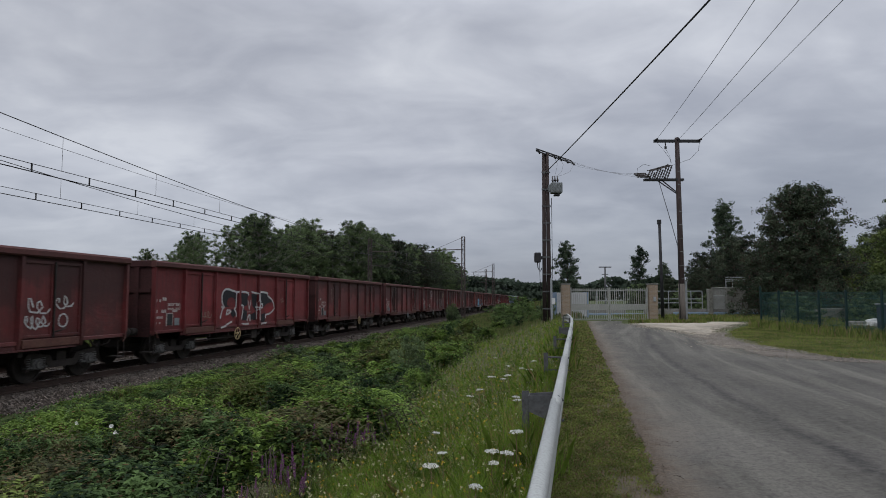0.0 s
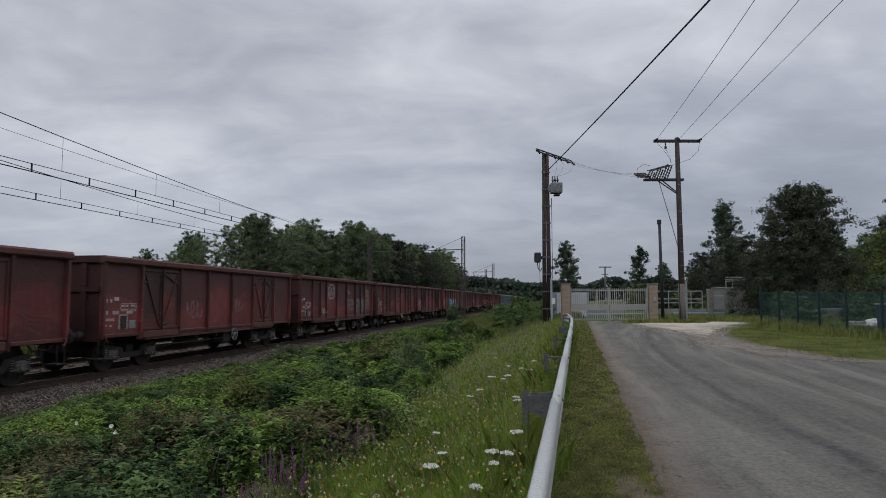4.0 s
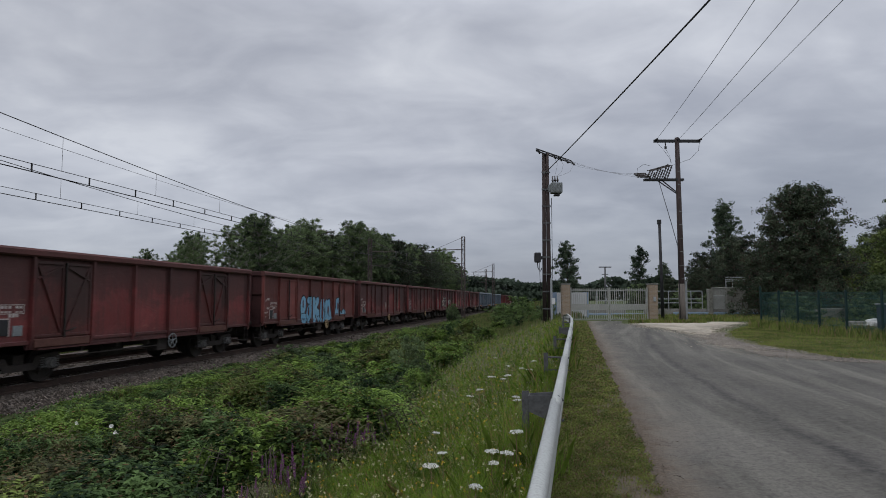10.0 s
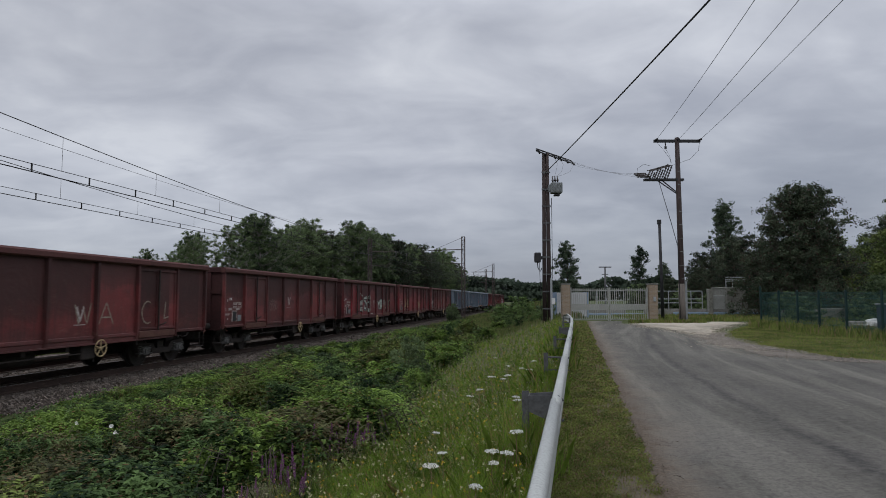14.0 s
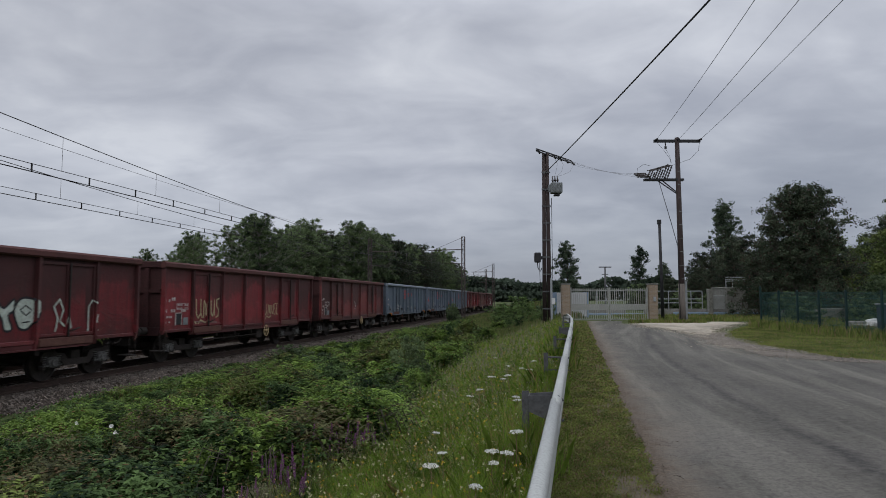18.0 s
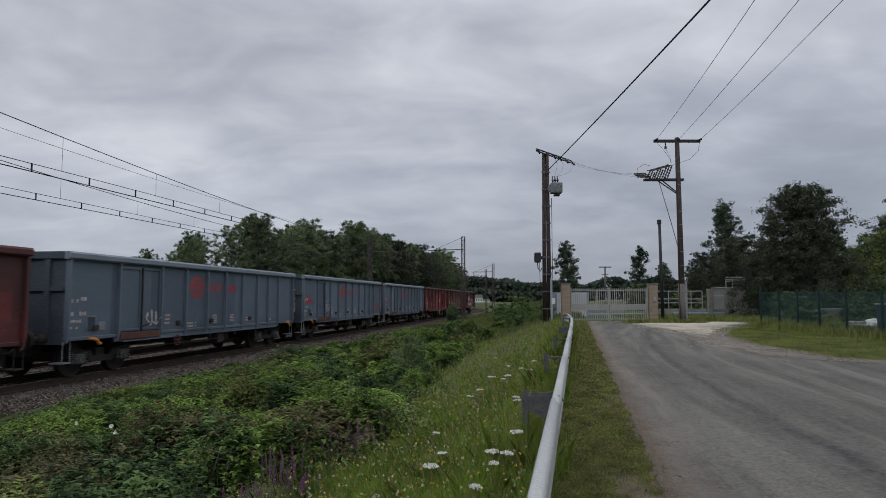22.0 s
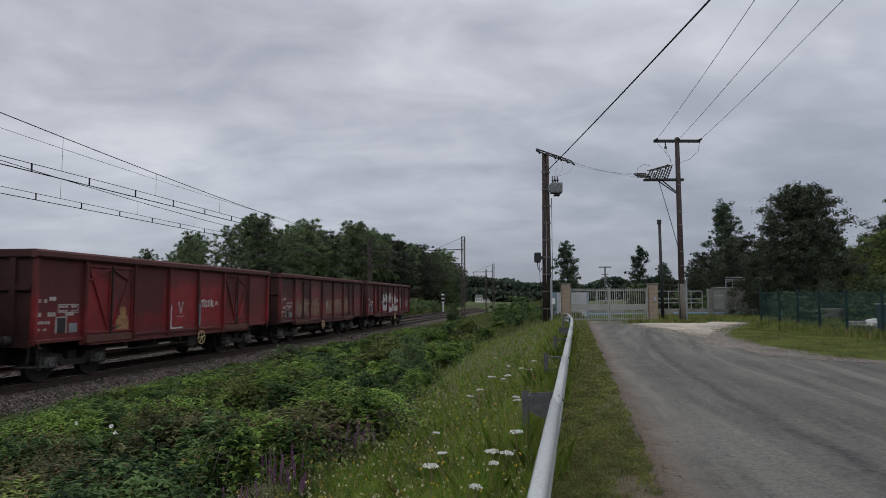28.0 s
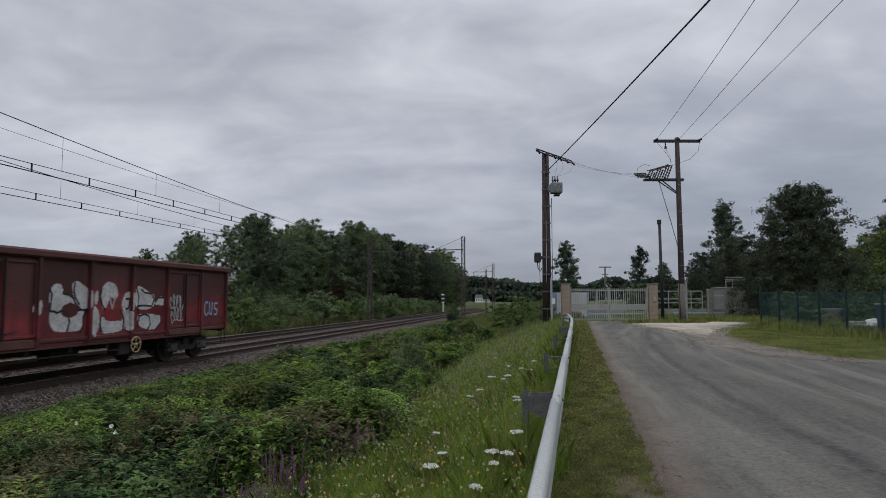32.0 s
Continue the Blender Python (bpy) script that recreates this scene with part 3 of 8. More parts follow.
TRACK = pose(0, 0, RAIL_Z, 0, 0, -TURN)


def track_d(x, y):
    return -x * CS + y * SN


def guard_x(y):
    return 0.207 * y - 0.245


def height(x, y):
    """The lie of the land: a road that climbs gently, a meadow dropping to the railway."""
    x, y = np.asarray(x, dtype=float), np.asarray(y, dtype=float)
    road = 0.0104 * np.clip(y, -30, 38)
    g = x - guard_x(np.clip(y, -40, 60))
    d = track_d(x, y)
    w = smoothstep(-0.35, -4.6, g)
    low = -0.80 + 0.05 * np.sin(0.7 * x + 0.4 * y) + 0.04 * np.sin(1.9 * x - 1.3 * y)
    low = low + 0.32 * smoothstep(20.5, 23, d) + 0.3 * smoothstep(30, 90, d)
    wild = 0.03 * np.sin(2.3 * x + 1.1 * y) * np.sin(1.7 * y - 0.6 * x)
    return road * (1 - w) + low * w + wild * smoothstep(-0.2, -1.5, g)


def sheet(name, xs, ys, zfun, mat, label, category):
    """A grid of ground; xs may be rows of x for each y."""
    xs = np.asarray(xs, dtype=float)
    ys = np.asarray(ys, dtype=float)
    X = xs if xs.ndim == 2 else np.tile(xs, (len(ys), 1))
    Y = np.tile(ys[:, None], (1, X.shape[1]))
    Z = zfun(X, Y)
    ny, nx = X.shape
    i = np.arange(ny * nx).reshape(ny, nx)
    faces = np.stack([i[:-1, :-1], i[:-1, 1:], i[1:, 1:], i[1:, :-1]], axis=-1).reshape(-1, 4)
    me = bpy.data.meshes.new(name)
    me.from_pydata(np.stack([X, Y, Z], -1).reshape(-1, 3).tolist(), [], faces.tolist())
    me.materials.append(M[mat])
    me.shade_smooth()
    return tagged(new(name, me), label, category, kind="structure")


def spaced(limits):
    out = []
    for a, b, n in limits:
        out += list(np.linspace(a, b, n, endpoint=False))
    return np.array(out + [limits[-1][1]])


gx = spaced([(-2500, -300, 8), (-300, -60, 12), (-60, -16, 22), (-16, 20, 73), (20, 60, 16), (60, 300, 10), (300, 2500, 8)])
gy = spaced([(-400, -40, 6), (-40, 0, 12), (0, 60, 100), (60, 140, 30), (140, 600, 16), (600, 4000, 8)])
sheet("ground", gx, gy, height, "ground", "grassy soil of the meadow and verges", "ground")

# asphalt lane to the gate, which widens into a yard on the right
ry = np.linspace(-14, 37.9, 130)


def wobble(y, a, seed):
    return a * (np.sin(1.7 * y + seed) + 0.6 * np.sin(4.3 * y + 2 * seed) + 0.4 * np.sin(9.1 * y + 3 * seed))


road_l = 0.72 + 0.2 * ry + wobble(ry, 0.02, 1.0)
road_r = np.interp(ry, [-14, 14.0, 14.6, 15.2, 15.7, 16.9, 20.5, 24.1, 26, 30, 35, 36.5, 37.9], [60, 60, 30, 10.6, 9.75, 9.1, 9.15, 9.9, 10.2, 9.9, 9.6, 9.9, 10.4]) + wobble(ry, 0.05, 2.0)
k = np.linspace(0, 1, 40)[None, :] ** 1.5
sheet("road", road_l[:, None] * (1 - k) + road_r[:, None] * k, ry, lambda x, y: height(x, y) + 0.025, "asphalt", "worn grey asphalt lane with tyre marks", "road")
edge = np.linspace(0, 1, 6)[None, :]
sheet("road_edge", (road_l - 0.75 + wobble(ry, 0.05, 4))[:, None] * (1 - edge) + (road_l + 0.16 + wobble(ry, 0.03, 5))[:, None] * edge, ry,
      lambda x, y: height(x, y) + 0.004 + 0.012 * smoothstep(-0.10, 0.02, x - 0.72 - 0.2 * y), "edge_dirt", "gritty crumbling road edge", "road edge")
hy = np.linspace(25.2, 36.6, 60)
grav_l = np.interp(hy, [25.2, 26, 30, 33.5, 35.4, 37.0], [10.0, 10.0, 9.9, 9.8, 11.2, 13.8]) + wobble(hy, 0.12, 3)
grav_r = np.interp(hy, [25.2, 27.6, 30.5, 33.4, 35, 36.3, 37.4], [10.3, 11.4, 13.0, 14.8, 16.4, 16.4, 14.2]) + wobble(hy, 0.12, 6)
sheet("gravel_drive", grav_l[:, None] * (1 - k) + grav_r[:, None] * k, hy, lambda x, y: height(x, y) + 0.037, "gravel", "pale limestone gravel turning beside the gate", "drive")

# crumbled stony margin between the asphalt and the mown island
iy = np.linspace(14.9, 27.0, 80)
ir = np.interp(iy, [14.9, 15.2, 15.7, 16.9, 20.5, 24.1, 27.0], [12.5, 10.8, 9.85, 9.2, 9.25, 10.0, 10.9])
sheet("stony_margin", (ir - 0.75 + wobble(iy, 0.14, 7))[:, None] * (1 - edge) + (ir + 0.75 + wobble(iy, 0.08, 8))[:, None] * edge, iy,
      lambda x, y: height(x, y) + 0.034, "margin", "stony brown margin of the lane", "road edge")

# ---------------------------------------------------------------- railway


def lane(name, d0, d1, s0, s1, ns, zpts, mat, label, category):
    """A long strip along the railway with the cross-section zpts (d, z)."""
    bm = bmesh.new()
    ss = np.concatenate([np.linspace(s0, 60, ns), np.linspace(70, s1, 20)])
    rows = []
    for s in ss:
        rows.append([bm.verts.new((-d + 0.06 * math.sin(2.1 * s + 5 * d) * (0.3 + e), s, z + 0.02 * math.sin(3.3 * s + 7 * d))) for d, z, e in zpts])
    for a, b in zip(rows, rows[1:]):
        for i in range(len(zpts) - 1):
            bm.faces.new((a[i], b[i], b[i + 1], a[i + 1]))
    bmesh.ops.recalc_face_normals(bm, faces=bm.faces)
    ob = part(name, bm, mat, None, smooth=True)
    ob.matrix_basis = TRACK
    return tagged(ob, label, category, kind="structure")


lane("ballast", 11, 20, -60, 420, 240, [(10.4, -0.95, 3), (11.1, -0.60, 2), (11.75, -0.24, 1), (12.0, -0.20, 0), (12.7, -0.19, 0), (13.4, -0.21, 0), (14.2, -0.19, 0), (14.9, -0.24, 0), (15.3, -0.30, 0), (15.7, -0.24, 0),
                                     (16.4, -0.19, 0), (17.1, -0.21, 0), (17.9, -0.19, 0), (18.6, -0.20, 0), (19.6, -0.24, 0), (21.0, -0.28, 1), (22.6, -0.75, 3)], "ballast", "grey-brown stone ballast bed of the double track", "ballast")

RAIL_SHAPE = [(-0.07, -0.172), (0.07, -0.172), (0.07, -0.155), (0.012, -0.135), (0.012, -0.045), (0.036, -0.035), (0.036, -0.006), (0.028, 0.0), (-0.028, 0.0), (-0.036, -0.006), (-0.036, -0.035), (-0.012, -0.045), (-0.012, -0.135), (-0.07, -0.155)]
for axis, nm in ((AXIS_NEAR, "railway_track"), (AXIS_FAR, "railway_track")):
    tr = thing(nm, "steel rails on weathered sleepers in ballast", "railway track", TRACK, "parallel tracks", "structure")
    for off in (0.75, -0.75):
        bm = bmesh.new()
        profile(bm, [(-axis + off + x, z) for x, z in RAIL_SHAPE], -60, 420)
        rail = part("rail", bm, ["rail", "tread"], tr, "rusty rail with a shiny head")
        for f in rail.data.polygons:
            c = f.center
            if c.z > -0.004 and abs(f.normal.z) > 0.9:
                f.material_index = 1
    bm = bmesh.new()
    box(bm, -1.28, 1.28, -0.13, 0.13, -0.36, -0.186, 0.02)
    first = part("sleeper", bm, "sleeper", tr, at=pose(-axis, 4.0, 0))
    for i in range(1, 150):
        share(first, "sleeper", tr, pose(-axis, 4.0 + 0.62 * i, 0))

# loose stones on the near ballast shoulder
r = np.random.default_rng(3)
n = 105000
ss = 8 + 62 * r.random(n) ** 1.7
dd = r.uniform(10.5, 16.4, n)
zz = np.interp(dd, [10.4, 11.1, 11.75, 12.0, 15], [-0.95, -0.60, -0.24, -0.20, -0.20])
tet = r.normal(size=(n, 4, 3)) * (0.025 * r.uniform(0.5, 1.6, (n, 1, 1)))
tet[:, :, 2] *= 0.7
cen = np.stack([-dd, ss, zz], -1)[:, None, :] + tet
tri = np.concatenate([cen[:, [0, 1, 2]], cen[:, [0, 1, 3]], cen[:, [1, 2, 3]], cen[:, [0, 2, 3]]])
ob = new("ballast_stones", polys("ballast_stones", tri, 3, ["stone"]))
ob.matrix_basis = TRACK
tagged(ob, "loose broken stones lying on the ballast shoulder", "stones", kind="stuff")

# ---------------------------------------------------------------- the train
# in a wagon: y runs along it from the end that leads, x to the camera's side, z up from the rail heads
RED_L, GREY_L = 12.8, 14.5


def bogie(parent, y, label="grimy two-axle bogie"):
    bm = bmesh.new()
    for sx in (-1, 1):
        # side frame with a dropped middle, spring pockets and horn guides
        outline = [(-1.25, 0.62), (-1.15, 0.74), (-0.45, 0.66), (-0.35, 0.50), (0.35, 0.50), (0.45, 0.66), (1.15, 0.74), (1.25, 0.62), (1.25, 0.50), (1.12, 0.55), (0.62, 0.52), (0.45, 0.34), (-0.45, 0.34), (-0.62, 0.52), (-1.12, 0.55), (-1.25, 0.50)]
        a = [bm.verts.new((sx * 0.95, p, q)) for p, q in outline]
        b = [bm.verts.new((sx * 1.06, p, q)) for p, q in outline]
        n = len(outline)
        for i in range(n):
            j = (i + 1) % n
            bm.faces.new((a[i], a[j], b[j], b[i]))
        bm.faces.new(a[::-1])
        bm.faces.new(b)
        for yy in (-0.9, 0.9):
            box(bm, sx * 1.0 - 0.06, sx * 1.0 + 0.06, yy - 0.30, yy - 0.19, 0.30, 0.62)
            box(bm, sx * 1.0 - 0.06, sx * 1.0 + 0.06, yy + 0.19, yy + 0.30, 0.30, 0.62)
    box(bm, -1.0, 1.0, -0.16, 0.16, 0.40, 0.72)
    box(bm, -1.0, 1.0, -1.24, -1.14, 0.52, 0.66)
    box(bm, -1.0, 1.0, 1.14, 1.24, 0.52, 0.66)
    tube(bm, (0, 0, 0.7), (0, 0, 0.95), 0.25, sides=12)
    bmesh.ops.recalc_face_normals(bm, faces=bm.faces)
    bo = part("bogie", bm, "under", parent, label, pose(0, y, 0))
    for yy in (-0.9, 0.9):
        bm = bmesh.new()
        tube(bm, (-1.0, 0, 0), (1.0, 0, 0), 0.08, sides=10)
        for sx in (-1, 1):
            tube(bm, (sx * 0.69, 0, 0), (sx * 0.72, 0, 0), 0.485, sides=28)
            tube(bm, (sx * 0.72, 0, 0), (sx * 0.82, 0, 0), 0.46, sides=28)
            disc_ring(bm, (sx * 0.82, 0, 0), 0, 0.46, 0.40, sx * 0.02, 28)
            tube(bm, (sx * 0.82, 0, 0), (sx * 0.86, 0, 0), 0.14, sides=14)
            for k in range(5):
                a = 2 * math.pi * k / 5
                tube(bm, (sx * 0.822, 0.28 * math.cos(a), 0.28 * math.sin(a)), (sx * 0.83, 0.28 * math.cos(a), 0.28 * math.sin(a)), 0.03, sides=6)
        bmesh.ops.recalc_face_normals(bm, faces=bm.faces)
        part("wheelset", bm, "wheel", bo, "steel wheels on an axle", pose(0, yy, 0.46))
        for sx in (-1, 1):
            bm = bmesh.new()
            box(bm, -0.09, 0.09, -0.16, 0.16, -0.13, 0.14, 0.03)
            tube(bm, (sx * 0.05, 0, 0), (sx * 0.13, 0, 0), 0.095, sides=10)
            for k in (-0.24, 0.24):
                for q in range(4):
                    tube(bm, (0, k, -0.03 + q * 0.055), (0, k, -0.005 + q * 0.055), 0.062, sides=8)
            box(bm, -0.07, 0.07, -0.31, 0.31, -0.09, -0.05)
            bmesh.ops.recalc_face_normals(bm, faces=bm.faces)
            part("axle_box", bm, "axlebox", bo, "dusty grey axle box with springs", pose(sx * 1.04, yy, 0.46))
    return bo


def buffers(parent, length):
    for y, sy in ((0.0, -1), (length, 1)):
        for x in (-0.875, 0.875):
            bm = bmesh.new()
            tube(bm, (0, 0, 0), (0, sy * 0.28, 0), 0.12, 0.11, 12)
            tube(bm, (0, sy * 0.28, 0), (0, sy * 0.56, 0), 0.08, sides=12)
            tube(bm, (0, sy * 0.56, 0), (0, sy * 0.61, 0), 0.225, 0.215, 20)
            part("buffer", bm, "under", parent, "round steel buffer", pose(x, y, 1.06))
        bm = bmesh.new()
        box(bm, -0.04, 0.04, 0, sy * 0.3, -0.06, 0.06)
        path_tube(bm, [(0, sy * 0.25, 0.05), (0, sy * 0.4, -0.02), (0, sy * 0.55, -0.14), (0, sy * 0.62, -0.18)], 0.035)
        path_tube(bm, [(0.2, sy * 0.05, -0.05), (0.2, sy * 0.3, -0.32), (0.15, sy * 0.5, -0.36), (0.1, sy * 0.6, -0.3)], 0.028)
        part("coupling", bm, "under", parent, "screw coupling and brake hose", pose(0, y, 1.04))


def handwheel(parent, y, x, z, mat, r=0.22):
    bm = bmesh.new()
    n = 20
    path_tube(bm, [(0, r * math.cos(2 * math.pi * i / n), r * math.sin(2 * math.pi * i / n)) for i in range(n + 1)], 0.016, 6)
    for k in range(5):
        a = 2 * math.pi * k / 5 + 0.3
        tube(bm, (0, 0, 0), (0, r * math.cos(a), r * math.sin(a)), 0.014, sides=5)
    tube(bm, (-0.12, 0, 0), (0.03, 0, 0), 0.035, sides=8)
    part("brake_wheel", bm, mat, parent, "hand brake wheel with five spokes", pose(x, y, z))


def side_profile(y, ribs, doors, z=2.0):
    """How far the side stands out at y, z: sheets, doors, ribs, and the sill and beam below."""
    face = 1.414
    for a, b in doors:
        if a < y < b:
            face = 1.492 if 0.90 < z < 1.10 else 1.452
    if z < 1.08:
        face = max(face, 1.457 if z > 0.975 else 1.437)
    for a in ribs:
        if abs(y - a) < 0.05 and z > 1.1:
            return 1.512
    return face


RED_RIBS = (0.06, 1.72, 3.74, 5.5, 7.25, 9.0, 11.0, 12.74)
RED_DOORS = ((1.78, 3.68), (9.06, 10.94))
GREY_RIBS = (0.06, 2.0, 4.0, 5.4, 6.75, 8.05, 9.4, 10.7, 11.75, 12.8, 14.44)
GREY_DOORS = ((2.06, 3.94),)


def open_wagon(label, paint, cap, length, top, ribs, doors, pivots, braced=False, wheel_y=7.35, wheel_mat="yellow", grey=False):
    w = thing("open_wagon", label, "freight wagon", None, "wagons of the train")
    low = 0.86
    for sx in (1, -1):
        bm = bmesh.new()
        box(bm, sx * 1.37, sx * 1.41, 0.02, length - 0.02, 1.06, top - 0.15)
        bmesh.ops.recalc_face_normals(bm, faces=bm.faces)
        part("side_wall", bm, paint, w)
        # sill under the side, deeper between the bogies
        bm = bmesh.new()
        box(bm, sx * 1.36, sx * 1.455, 0.0, length, 0.98, 1.075, 0.012)
        bmesh.ops.recalc_face_normals(bm, faces=bm.faces)
        part("sill", bm, paint, w)
        bm = bmesh.new()
        y0, y1 = (ribs[1] - 0.1, ribs[-2] + 0.1)
        box(bm, sx * 1.37, sx * 1.435, y0, y1, low, 0.975, 0.01)
        box(bm, sx * 1.37, sx * 1.485, y0 + 0.3, y1 - 0.3, low - 0.02, low + 0.015)
        bmesh.ops.recalc_face_normals(bm, faces=bm.faces)
        part("side_beam", bm, paint, w)
        bm = bmesh.new()
        pts = [(1.37, top - 0.20), (1.50, top - 0.20), (1.545, top - 0.16), (1.545, top - 0.05), (1.50, top), (1.40, top), (1.37, top - 0.03)]
        profile(bm, [(sx * x, z) for x, z in pts], -0.03, length + 0.03)
        part("top_rail", bm, cap, w, "flat top rail")
        for y in ribs:
            bm = bmesh.new()
            wd = 0.042 if grey else 0.055
            bottom = low + 0.02 if y0 < y < y1 else 0.94
            vs = []
            for z, k in ((bottom, 0.55), (bottom + 0.22, 1.0), (top - 0.2, 1.0)):
                xo = 1.41 + 0.10 * k
                vs.append([bm.verts.new((sx * x, y + dy, z)) for x, dy in ((1.41, -wd), (xo, -wd * 0.8), (xo, wd * 0.8), (1.41, wd))])
            for a, b in zip(vs, vs[1:]):
                for i in range(3):
                    bm.faces.new((a[i], a[i + 1], b[i + 1], b[i]))
            bm.faces.new(vs[0])
            bmesh.ops.recalc_face_normals(bm, faces=bm.faces)
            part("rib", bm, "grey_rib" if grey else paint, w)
        for a, b in doors:
            mid = (a + b) / 2
            for ya, yb in ((a, mid - 0.02), (mid + 0.02, b)):
                d_top, d_low = top - 0.28, 1.13
                bm = bmesh.new()
                box(bm, sx * 1.412, sx * 1.430, ya, yb, d_low, d_top)
                for q in ((ya, ya + 0.06, d_low, d_top), (yb - 0.06, yb, d_low, d_top), (ya + 0.06, yb - 0.06, d_low, d_low + 0.07), (ya + 0.06, yb - 0.06, d_top - 0.07, d_top)):
                    box(bm, sx * 1.430, sx * 1.466, *q, 0.006)
                if braced:
                    s1 = 1 if ya == a else -1
                    p0, p1 = (ya + 0.08, yb - 0.08) if s1 > 0 else (yb - 0.08, ya + 0.08)
                    for (u0, v0), (u1, v1) in (((p0, d_top - 0.1), (p1, d_low + 0.15)), ((p0, d_top - 0.42), (p1, d_top - 0.1))):
                        tube(bm, (sx * 1.445, u0, v0), (sx * 1.445, u1, v1), 0.036, sides=4)
                bmesh.ops.recalc_face_normals(bm, faces=bm.faces)
                door = part("door", bm, "door_brown" if braced and paint == "brown" else paint, w)
                if ya != a:
                    bm = bmesh.new()
                    tube(bm, (sx * 1.50, ya - 0.02, d_low - 0.02), (sx * 1.50, ya - 0.02, d_top), 0.022, sides=6)
                    path_tube(bm, [(sx * 1.51, ya + 0.02, d_low + 0.12), (sx * 1.53, ya + 0.2, d_low + 0.16), (sx * 1.51, ya + 0.36, d_low + 0.2)], 0.018)
                    part("latch", bm, "under", door, "door locking bar")
            bm = bmesh.new()
            box(bm, sx * 1.44, sx * 1.49, a + 0.02, b - 0.02, 0.90, 1.10, 0.012)
            bmesh.ops.recalc_face_normals(bm, faces=bm.faces)
            part("door_sill", bm, "door_sill", w, "scuffed rusty sill below the doors")
    for y, sy in ((0.0, -1), (length, 1)):
        bm = bmesh.new()
        box(bm, -1.37, 1.37, y - sy * 0.03, y - sy * 0.07, 1.06, top - 0.19)
        box(bm, -1.368, 1.368, y - sy * 0.07, y + sy * 0.05, top - 0.2, top, 0.02)
        bmesh.ops.recalc_face_normals(bm, faces=bm.faces)
        part("end_wall", bm, "end_dirt" if not grey else "grey_end", w)
        for x in (-0.9, 0.0, 0.9):
            bm = bmesh.new()
            box(bm, x - 0.07, x + 0.07, y - sy * 0.03, y + sy * 0.05, 1.17, top - 0.205)
            bmesh.ops.recalc_face_normals(bm, faces=bm.faces)
            part("end_rib", bm, "end_dirt" if not grey else "grey_end", w)
        bm = bmesh.new()
        box(bm, -1.36, 1.36, y - sy * 0.03, y + sy * 0.03, 2.25, 2.37)
        bmesh.ops.recalc_face_normals(bm, faces=bm.faces)
        part("end_rail", bm, "end_dirt" if not grey else "grey_end", w)
        bm = bmesh.new()
        box(bm, -1.36, 1.36, y - sy * 0.10, y + sy * 0.02, 0.9, 1.165)
        bmesh.ops.recalc_face_normals(bm, faces=bm.faces)
        part("headstock", bm, "end_dirt" if not grey else "grey_end", w)
    bm = bmesh.new()
    box(bm, -1.40, 1.40, 0.08, length - 0.08, 1.09, 1.17)
    part("floor_plate", bm, "under", w, "rusty wagon floor")
    bm = bmesh.new()
    box(bm, -0.25, 0.25, 0.1, length - 0.1, 0.60, 1.08)
    for y in np.linspace(pivots[0] + 1.7, pivots[1] - 1.7, 5):
        box(bm, -1.34, 1.34, y - 0.06, y + 0.06, 0.70, 1.06)
    part("centre_beam", bm, "under", w)
    for y in pivots:
        bogie(w, y)
    buffers(w, length)
    # brake gear between the bogies
    mid = (pivots[0] + pivots[1]) / 2
    bm = bmesh.new()
    tube(bm, (0.75, mid - 1.6, 0.62), (0.75, mid - 0.6, 0.62), 0.20, sides=14)
    part("air_tank", bm, "under", w, "cylindrical brake air tank")
    bm = bmesh.new()
    box(bm, 0.95, 1.35, mid + 0.5, mid + 1.0, 0.45, 0.84, 0.03)
    box(bm, 0.80, 1.2, mid + 1.3, mid + 1.6, 0.55, 0.84, 0.03)
    tube(bm, (1.2, mid + 1.15, 0.35), (1.2, mid + 1.15, 0.85), 0.02, sides=6)
    part("brake_box", bm, "under", w, "brake valve box")
    bm = bmesh.new()
    tube(bm, (1.30, pivots[0] + 1.5, 0.62), (1.30, mid + 0.5, 0.62), 0.022, sides=6)
    tube(bm, (0.35, pivots[0] + 1.0, 0.42), (0.35, pivots[1] - 1.0, 0.42), 0.03, sides=6)
    part("brake_rod", bm, "under", w, "grimy brake pull rods")
    handwheel(w, wheel_y, 1.52, 0.74, wheel_mat, 0.16 if grey else 0.22)
    # markings near the leading end: number lines as bars, load table, ticket plates
    marks = [(0.20, 1.95, 0.28, 0.09), (0.55, 2.0, 0.22, 0.10), (0.20, 1.62, 0.13, 0.10), (0.42, 1.62, 0.36, 0.10), (0.18, 1.44, 0.42, 0.07), (0.2, 1.28, 0.3, 0.06)]
    if not grey:
        marks += [(0.88, 1.83, 0.62, 0.055), (0.88, 1.73, 0.62, 0.04), (1.1, 1.63, 0.3, 0.08)]
    else:
        marks += [(5.6, 1.22, 0.55, 0.05), (5.6, 1.12, 0.55, 0.05), (7.2, 1.20, 0.34, 0.32), (8.5, 1.22, 0.34, 0.28), (9.8, 1.30, 0.5, 0.05), (9.8, 1.20, 0.6, 0.05), (12.0, 1.15, 0.3, 0.08), (4.3, 1.5, 0.3, 0.07), (4.3, 1.38, 0.36, 0.07), (4.3, 1.26, 0.36, 0.07)]
    for y, z, wd, hg in marks:
        bm = bmesh.new()
        if grey and hg > 0.2:
            for q in range(5):
                box(bm, 1.414, 1.418, y, y + wd, z + q * hg / 5, z + q * hg / 5 + hg / 9)
        else:
            n = max(1, int(wd / 0.09))
